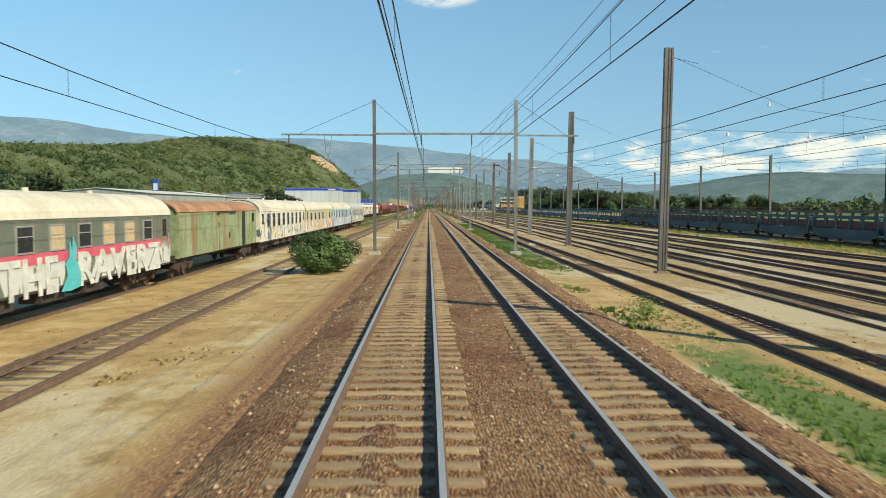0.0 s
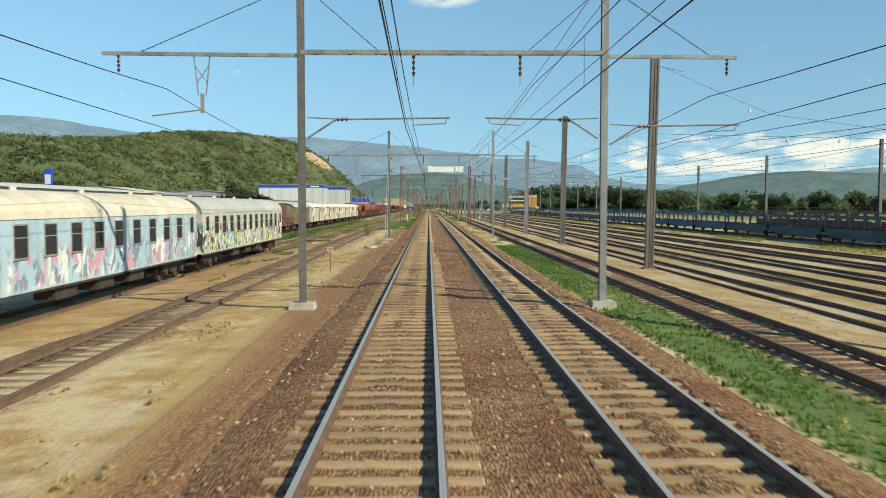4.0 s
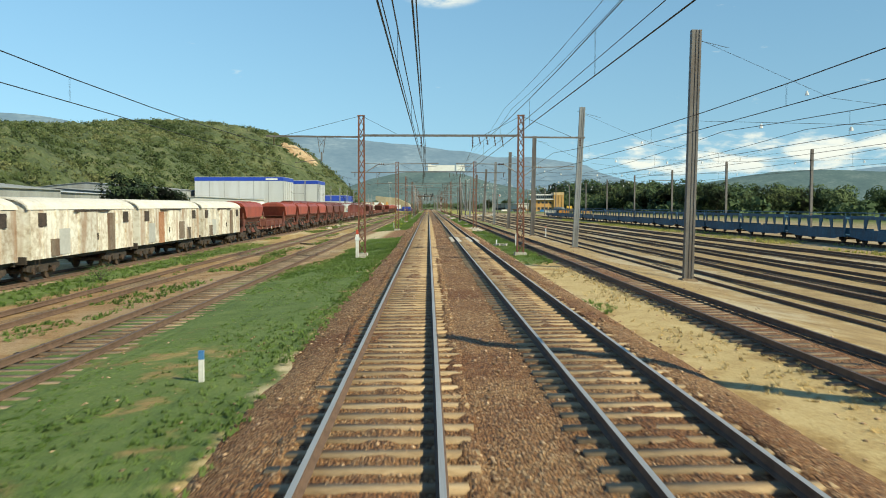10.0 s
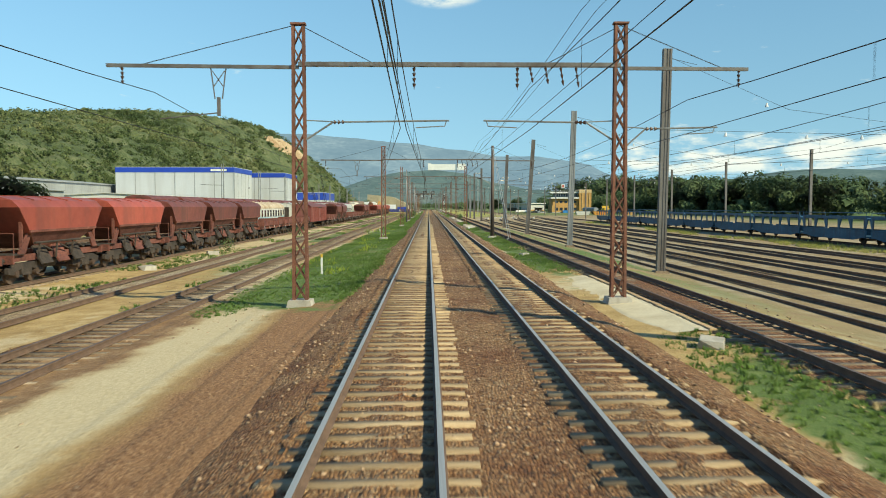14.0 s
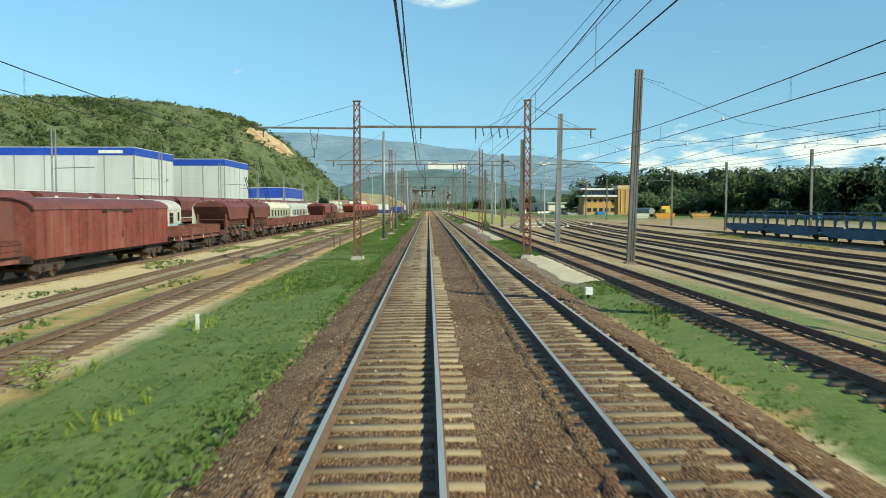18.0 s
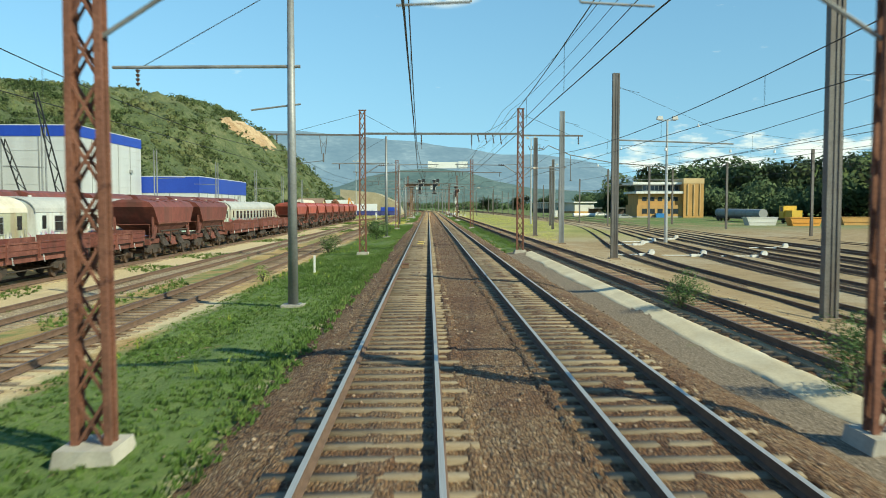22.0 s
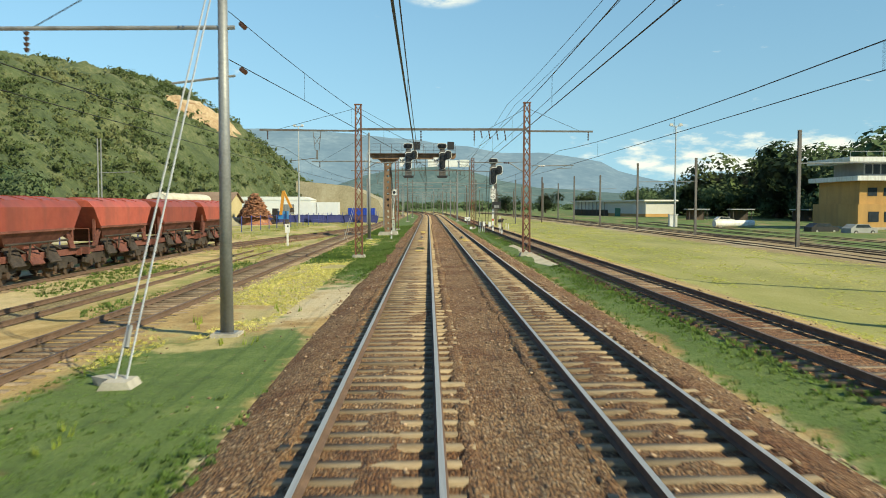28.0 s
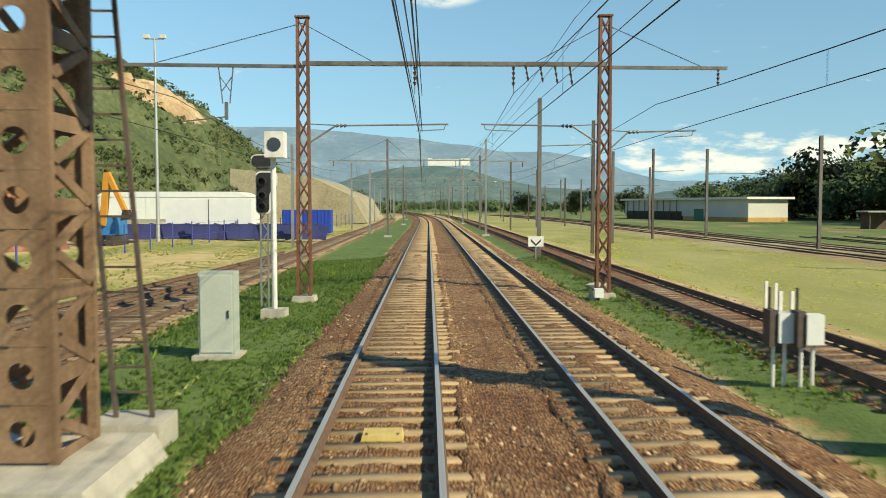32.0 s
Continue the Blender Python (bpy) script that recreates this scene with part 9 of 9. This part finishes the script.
part("hanger", Shape().rod((0, 0, 5.3), (0, 0, 6.6), 0.012, n=5), WIRE, ss)
ks = thing("arrow_sign", "white square sign with a dark chevron beside the track", "sign", at=(6.9, 717, -0.4))
part("plate", Shape().mid(0, 0, 1.15, 0.9, 0.04, 0.6), WHITE, ks)
part("chevron", Shape().prism([(-0.3, 1.3), (0, 1.0), (0.3, 1.3), (0.3, 1.16), (0, 0.88), (-0.3, 1.16)], -0.03, -0.025), BLACK, ks)
part("post", Shape().mid(0, 0.05, 0.5, 0.08, 0.06, 1.1), GALV, ks)
for px, py, ax, ay, h in ((-3.1, 160.2, -3.1, 153.9, 8.2), (7.0, 373.0, 8.1, 366.5, 8.6), (-4.55, 607.0, -5.1, 601.2, 9.2), (-5.3, 668.0, -7.7, 667.6, 8.4), (-3.85, 373.0, -4.5, 383.0, 8.4)):
    sw = thing("stay_wire", "pair of pale guy rods from the mast to a ground anchor", "guy wire", "guy wires")
    gz0 = float(ground_z(ax, ay))
    for o in (-0.1, 0.1):
        part("rod", Shape().rod((ax + o, ay, gz0 + 0.1), (px + o * 0.5, py - 0.2, h), 0.022, n=6), ALU, sw)
    part("anchor_block", Shape().prism([(ax - 0.35, gz0 - 0.05), (ax + 0.35, gz0 - 0.05), (ax + 0.22, gz0 + 0.16), (ax - 0.22, gz0 + 0.16)], ay - 0.3, ay + 0.3), CONCRETE, sw)
    part("turnbuckle", Shape().rod((ax, ay + (py - ay) * 0.06, gz0 + 0.1 + (h - gz0) * 0.06), (ax, ay + (py - ay) * 0.1, gz0 + 0.1 + (h - gz0) * 0.1), 0.05, n=6), GALV, sw)
# loose lumps: broken concrete, a fallen pole, sleepers left beside the line
g = np.random.default_rng(5)
for x, y, s in ((-3.9, 146.6, 0.35), (-4.15, 146.9, 0.25), (-3.7, 147.3, 0.18), (-9.7, 158.0, 0.3), (6.3, 274.2, 0.3), (6.75, 274.0, 0.28), (7.05, 310, 0.3), (6.9, 345, 0.25), (7.0, 700, 0.3), (-5.8, 663, 0.22), (-5.4, 601.5, 0.25), (-15.3, 352, 0.4), (-15.3, 338, 0.4)):
    sh = Shape()
    sh.v, sh.f = [(px * s * g.uniform(0.7, 1.2), py * s * g.uniform(0.7, 1.2), pz * s * 0.7 * g.uniform(0.8, 1.2)) for px in (-1, 1) for py in (-1, 1) for pz in (-0.2, 1)], [(0, 1, 3, 2), (4, 6, 7, 5), (0, 4, 5, 1), (2, 3, 7, 6), (0, 2, 6, 4), (1, 5, 7, 3)]
    solid("concrete_lump", sh, CONCRETE, "broken lump of pale concrete on the ground", "rubble", "rubble", at=(x, y, float(ground_z(x, y)) - 0.02), turn=float(g.uniform(0, 90)))
solid("fallen_post", Shape().rod((0, 0, 0.06), (1.5, 0.25, 0.07), 0.05, n=8).mid(1.55, 0.26, 0.08, 0.35, 0.1, 0.12), WHITE, "fallen white post lying on the sandy verge", "post", at=(-5.0, 83.3, -0.53))
for x, y, t in ((-3.55, 148.4, 8), (-10.4, 301, 20), (-10.5, 283, 70), (-10.9, 468, 15), (-10.8, 471, 60), (-10.6, 455, 30)):
    ls = solid("loose_sleeper", SLEEPER_SHAPE, SLEEPER_OLD, "old dark sleeper lying loose beside the siding", "sleeper", "loose sleepers", at=(x, y, float(ground_z(x, y)) + 0.07), turn=t + 60)
# white crossing panels in the second running track
cw = thing("track_crossing", "row of white-painted sleeper ends in the second track", "track crossing")
WE = mesh_of("white_end", Shape().prism([(-0.16, -0.03), (0.16, -0.03), (0.16, 0.02), (0.13, 0.035), (-0.13, 0.035), (-0.16, 0.02)], -0.1, 0.1), SLEEPER_WHITE)
for k in range(15):
    for dx in (-1.0, -0.5, 0.5, 1.0):
        part("white_end", WE, None, cw).location = (TRACK_2 + dx + rng.normal(0, 0.02), 276.0 + 0.6 * k + rng.normal(0, 0.02), -0.135)
# point machines and white switch tubes in the yard ladder
for x, y in ((16.9, 521), (20.2, 536), (22.6, 541), (27.0, 548), (20.5, 520), (24.6, 519), (31.0, 530)):
    pm = thing("point_machine", "white point lever with a round weight beside the switch", "point lever", "point levers", at=(x, y, float(ground_z(x, y)) - 0.02))
    part("base", Shape().mid(0, 0, 0.12, 0.9, 0.3, 0.2), WHITE, pm)
    part("weight", Shape().rod((0.5, -0.12, 0.3), (0.5, 0.12, 0.3), 0.22, n=14), WHITE, pm)
    part("lever", Shape().bar((0, 0, 0.2), (0.5, 0, 0.32), 0.06), BLACK, pm)
    part("tie_bar", Shape().rod((-0.5, 0, 0.12), (-2.6, 0.1, 0.12), 0.04, n=6), WHITE, pm)
# row of dark blue skips beyond the fence
SKIP_BLUE = material("skip_dark_blue", ((0.025, 0.03, 0.12), (0.05, 0.06, 0.22)), 0.6, scale=0.8, fine=5, bump=0.1)
for k in range(7):
    sk = thing("waste_skip", "dark blue open steel skip beyond the fence", "skip", "steel skips", at=(-33.0 + 3.3 * k, 752 + 0.7 * (k % 3), -0.6))
    part("floor_plate", Shape().mid(1.4, 0, 0.12, 2.6, 1.6, 0.1), SKIP_BLUE, sk)
    for sy in (-0.85, 0.85):
        part("side_plate", Shape().prism([(0.2, 0.08), (2.6, 0.08), (2.9, 1.55), (-0.1, 1.55)], sy - 0.03, sy + 0.03), SKIP_BLUE, sk)
    for x0, x1 in ((0.17, -0.13), (2.63, 2.93)):
        part("end_plate", Shape().bar((x0, 0, 0.1), (x1, 0, 1.55), 1.64, 0.05), SKIP_BLUE, sk)
    part("rim", Shape().mid(1.4, -0.88, 1.57, 3.1, 0.08, 0.08), SKIP_BLUE, sk)
# ---- loose stones and grass ----
g = np.random.default_rng(11)
STONE_V = [(0, 0, 0.75), (0.9, 0.15, 0.1), (0.1, 0.95, 0.05), (-0.95, 0.1, 0.12), (-0.1, -0.9, 0.0), (0.1, 0, -0.5)]
STONE_F = [(0, 1, 2), (0, 2, 3), (0, 3, 4), (0, 4, 1), (5, 2, 1), (5, 3, 2), (5, 4, 3), (5, 1, 4)]


def stones(name, n, x0, x1, z0, z1, y0, y1, lo, hi, label, avoid=()):
    y = y0 + (y1 - y0) * g.uniform(0, 1, n)
    x = g.uniform(x0, x1, n)
    keep = np.ones(n, bool)
    for a, b in avoid:
        keep &= ~((x > a) & (x < b))
    x, y = x[keep], y[keep]
    z = np.interp(x, (x0, x1), (z0, z1)) if not callable(z0) else z0(x, y)
    m = places(g, x + bend(y), y, z, g.uniform(lo, hi, len(x)), flat=0.8, tilt=0.4)
    ob = new(name, scatter(name, STONE_V, STONE_F, m, STONE))
    return tagged(ob, label, "stones", kind="stuff")


def bed_z(x, y):
    return np.interp(x, (-2.45, -1.55, 5.2, 6.1), (-0.46, -0.192, -0.192, -0.46)) + g.normal(0, 0.012, len(x))


NO_RAIL = ((-0.9, -0.6), (0.6, 0.9), (TRACK_2 - 0.9, TRACK_2 - 0.6), (TRACK_2 + 0.6, TRACK_2 + 0.9))
stones("ballast_stones", 50000, -2.6, 6.2, bed_z, None, 4, 720, 0.022, 0.06, "loose brown ballast stones between and beside the rails", NO_RAIL)
stones("ground_stones", 8000, -11, -2.6, lambda x, y: ground_z(x, y) + 0.0, None, 10, 720, 0.015, 0.05, "pale pebbles scattered over the sandy verge")
stones("yard_stones", 9000, 6.2, 13, lambda x, y: ground_z(x, y) + 0.0, None, 10, 720, 0.02, 0.06, "brown stones scattered beside the yard track")

LIME_STRAW = material("lime_straw_grass", ((0.38, 0.345, 0.10), (0.49, 0.455, 0.15), (0.60, 0.54, 0.24)), 0.9, scale=0.3, fine=2.5, bump=0, island=0.12)
translucent(soften(LIME_STRAW, 0.8), 0.9)
WEEDS = material("verge_weeds", ((0.068, 0.110, 0.026), (0.110, 0.166, 0.044), (0.180, 0.220, 0.078)), 0.85, scale=0.5, fine=3, bump=0, island=0.15)
LIME_WEED = material("lime_weeds", ((0.16, 0.22, 0.03), (0.30, 0.33, 0.06)), 0.85, scale=0.6, fine=3, bump=0, island=0.3)
translucent(soften(WEEDS, 0.8), 0.9)
translucent(soften(LIME_WEED, 0.7), 0.9)
BLADES_V, BLADES_F = [], []
for k in range(7):
    a = k * 2.4
    ox, oy = 0.32 * math.cos(a * 1.7), 0.32 * math.sin(a * 1.3)
    lean = 0.45 * math.cos(k * 1.9)
    c, s = math.cos(a), math.sin(a)
    BLADES_V += [(ox - 0.11 * c, oy - 0.11 * s, 0), (ox + 0.11 * c, oy + 0.11 * s, 0), (ox - s * lean, oy + c * lean, 0.75 + 0.05 * k)]
    BLADES_F.append((3 * k, 3 * k + 1, 3 * k + 2))


def patchy(x, y, scale, seed):
    return np.array([noise.noise(Vector((a / scale, b / (scale * 2.4), seed))) for a, b in zip(x, y)])


def tufts(name, label, x, y, size, tall, mat):
    z = ground_z(x - bend(y), y) - 0.02
    z = np.maximum(z, np.where((x > -2.75) & (x < -1.7), np.interp(x, (-2.65, -1.75), (-0.46, -0.22)), -9))
    m = places(g, x, y, z, size, tall=tall, tilt=0.3)
    ob = new(name, scatter(name, BLADES_V, BLADES_F, m, mat))
    return tagged(ob, label, "grass", kind="stuff")


# left verge: dry until about y = 200, then dense and green
n = 76000
x, y = g.uniform(-6.9, -1.75, n), g.uniform(190, 720, n)
x = np.where((y < 262) & (g.uniform(0, 1, n) < 0.45), x - 3.0, x)
p1, p2 = patchy(x, y, 2.6, 3.3), patchy(x, y, 9.0, 7.7)
edge = np.interp(x, (-9.9, -9.2, -6.9, -6.2, -2.3, -1.75), (0.3, 0.75, 0.8, 1, 1, 0.15))
keep = (p1 * 0.5 + p2 * 0.7) > (0.45 - share(LEFT_GREEN, y) * edge * 0.95)
keep &= g.uniform(0, 1, n) < np.interp(edge, (0, 1), (0.2, 1))
keep &= ~((y > 606) & (y < 634) & (x < -4.1 + 0.8 * p1)) & ~((y > 653) & (y < 668) & (x < -3.6 + 0.8 * p1) & (x > -5.4))
keep &= ~((y > np.interp(x, (-9.5, -5.3), (240, 262))) & (y < 300) & (x < -5.3 + 0.9 * p1))
x, y, p2 = x[keep], y[keep], p2[keep]
tufts("verge_grass", "dense green grass on the verge", x, y, g.uniform(0.13, 0.25, len(x)), g.uniform(0.055, 0.11, len(x)) * (1 + 1.2 * np.clip(p2, -0.5, 1)), GRASS)
n = 8000
x, y = g.uniform(-6.6, -2.4, n), g.uniform(8, 200, n)
keep = patchy(x, y, 2.2, 21.0) > 0.42 - 0.75 * share(LEFT_YELLOW, y)
tufts("dry_grass", "straw-coloured dry grass on the verge", x[keep], y[keep], g.uniform(0.12, 0.24, keep.sum()), g.uniform(0.04, 0.13, keep.sum()), STRAW)
n = 22000
x, y = g.uniform(-8.4, -3.8, n), g.uniform(594, 690, n)
keep = (patchy(x, y, 2.2, 21.0) > 0.45 - 0.8 * share(LEFT_YELLOW, y)) & ((x > -6.7) | (g.uniform(0, 1, n) < 0.2))
tufts("yellow_verge_grass", "lime-yellow drying grass on the verge", x[keep], y[keep], g.uniform(0.12, 0.24, keep.sum()), g.uniform(0.04, 0.10, keep.sum()), LIME_STRAW)
n = 31000
x, y = g.uniform(-6.4, -2.0, n), np.concatenate([g.uniform(200, 292, n // 5), g.uniform(320, 600, n // 2), g.uniform(640, 720, n - n // 5 - n // 2)])
keep = (patchy(x, y, 1.7, 91.0) > -0.3) & ~((y < 300) & (x < -5.2)) & ~((y > 606) & (y < 634) & (x < -3.6))
tufts("low_verge_grass", "short green grass and weeds on the verge", x[keep], y[keep], g.uniform(0.12, 0.26, keep.sum()), g.uniform(0.05, 0.11, keep.sum()), WEEDS)
n = 5200
x, y = g.uniform(-6.6, -3.4, n), np.concatenate([g.uniform(330, 420, n // 2), g.uniform(440, 720, n - n // 2)])
keep = patchy(x, y, 1.2, 97.0) > 0.3
tufts("weed_clumps", "yellow-green flowering weeds in the verge grass", x[keep], y[keep], g.uniform(0.07, 0.14, keep.sum()), g.uniform(0.14, 0.34, keep.sum()), LIME_WEED)
# strip between the second line and the first yard track
n = 42000
x, y = g.uniform(5.9, 8.2, n), np.concatenate([g.uniform(8, 720, n - 3500), g.uniform(425, 450, 3500)])
x = x + np.interp(y, (60, 300, 520), (0.0, -0.35, -0.5)) * np.clip((x - 6.6) / 2, 0, 1)
keep = patchy(x, y, 3.0, 31.0) > (0.48 - share(RIGHT_GREEN, y) * 0.95)
inside = (x > 5.9) & (x < 7.8) & (((y > 409) & (y < 426)) | ((y > 449) & (y < 516)) | ((y > 628) & (y < 650) & (x > 6.5) & (x < 7.4)) | ((y > 312) & (y < 328)))
keep &= ~inside
tufts("strip_grass", "green grass between the line and the yard track", x[keep], y[keep], g.uniform(0.11, 0.22, keep.sum()), g.uniform(0.06, 0.16, keep.sum()), GRASS)
n = 14000
x, y = g.uniform(6.2, 8.2, n), g.uniform(8, 720, n)
keep = patchy(x, y, 3.0, 41.0) > 0.45 - 0.6 * share(RIGHT_STRAW, y)
keep &= ~((x > 5.9) & (x < 7.8) & (((y > 409) & (y < 516)) | ((y > 628) & (y < 650))))
tufts("strip_dry_grass", "dry straw grass between the line and the yard track", x[keep], y[keep], g.uniform(0.12, 0.22, keep.sum()), g.uniform(0.05, 0.15, keep.sum()), STRAW)
# between the sidings and under the wagons
n = 42000
x, y = g.uniform(-17.0, -9.4, n), g.uniform(120, 640, n)
keep = ((x < -14.6) & (y > 140) & (y < 285) & (g.uniform(0, 1, n) < 0.9)) | (patchy(x, y, 3.4, 51.0) > np.interp(y, (120, 160, 195, 275, 300, 560, 600, 720), (0.3, 0.1, -0.06, -0.04, 0.12, 0.14, 0.0, 0.0))) & ~((x > -14.0) & (x < -11.4) & (g.uniform(0, 1, n) < 0.75))
tufts("siding_grass", "weeds and grass between the sidings", x[keep], y[keep], g.uniform(0.16, 0.32, keep.sum()), g.uniform(0.06, 0.2, keep.sum()), GRASS)
# meadow east of the line
n = 22000
x, y = 10.9 + 16.5 * g.uniform(0, 1, n) ** 1.3, g.uniform(545, 760, n)
lim = np.interp(y, (545, 590, 620), (14, 21, 27))
keep = (x < lim) & (patchy(x, y, 5.0, 61.0) > -0.35)
tufts("meadow_grass", "yellow-green meadow grass east of the line", x[keep], y[keep], g.uniform(0.2, 0.4, keep.sum()), g.uniform(0.025, 0.065, keep.sum()), MEADOW)
n = 14000
x, y = g.uniform(-27, -10.4, n), g.uniform(632, 790, n)
keep = patchy(x, y, 5.0, 71.0) > -0.2
tufts("meadow_grass", "yellow-green grass beside the blue fence", x[keep], y[keep], g.uniform(0.16, 0.34, keep.sum()), g.uniform(0.05, 0.15, keep.sum()), MEADOW)
# yellow grass along the car transporters
n = 14000
x, y = g.uniform(34.5, 40.0, n), g.uniform(20, 480, n)
keep = patchy(x, y, 5.0, 81.0) > 0.0
tufts("yard_grass", "yellowed grass along the car transporters", x[keep], y[keep], g.uniform(0.15, 0.3, keep.sum()), g.uniform(0.15, 0.4, keep.sum()), MEADOW)
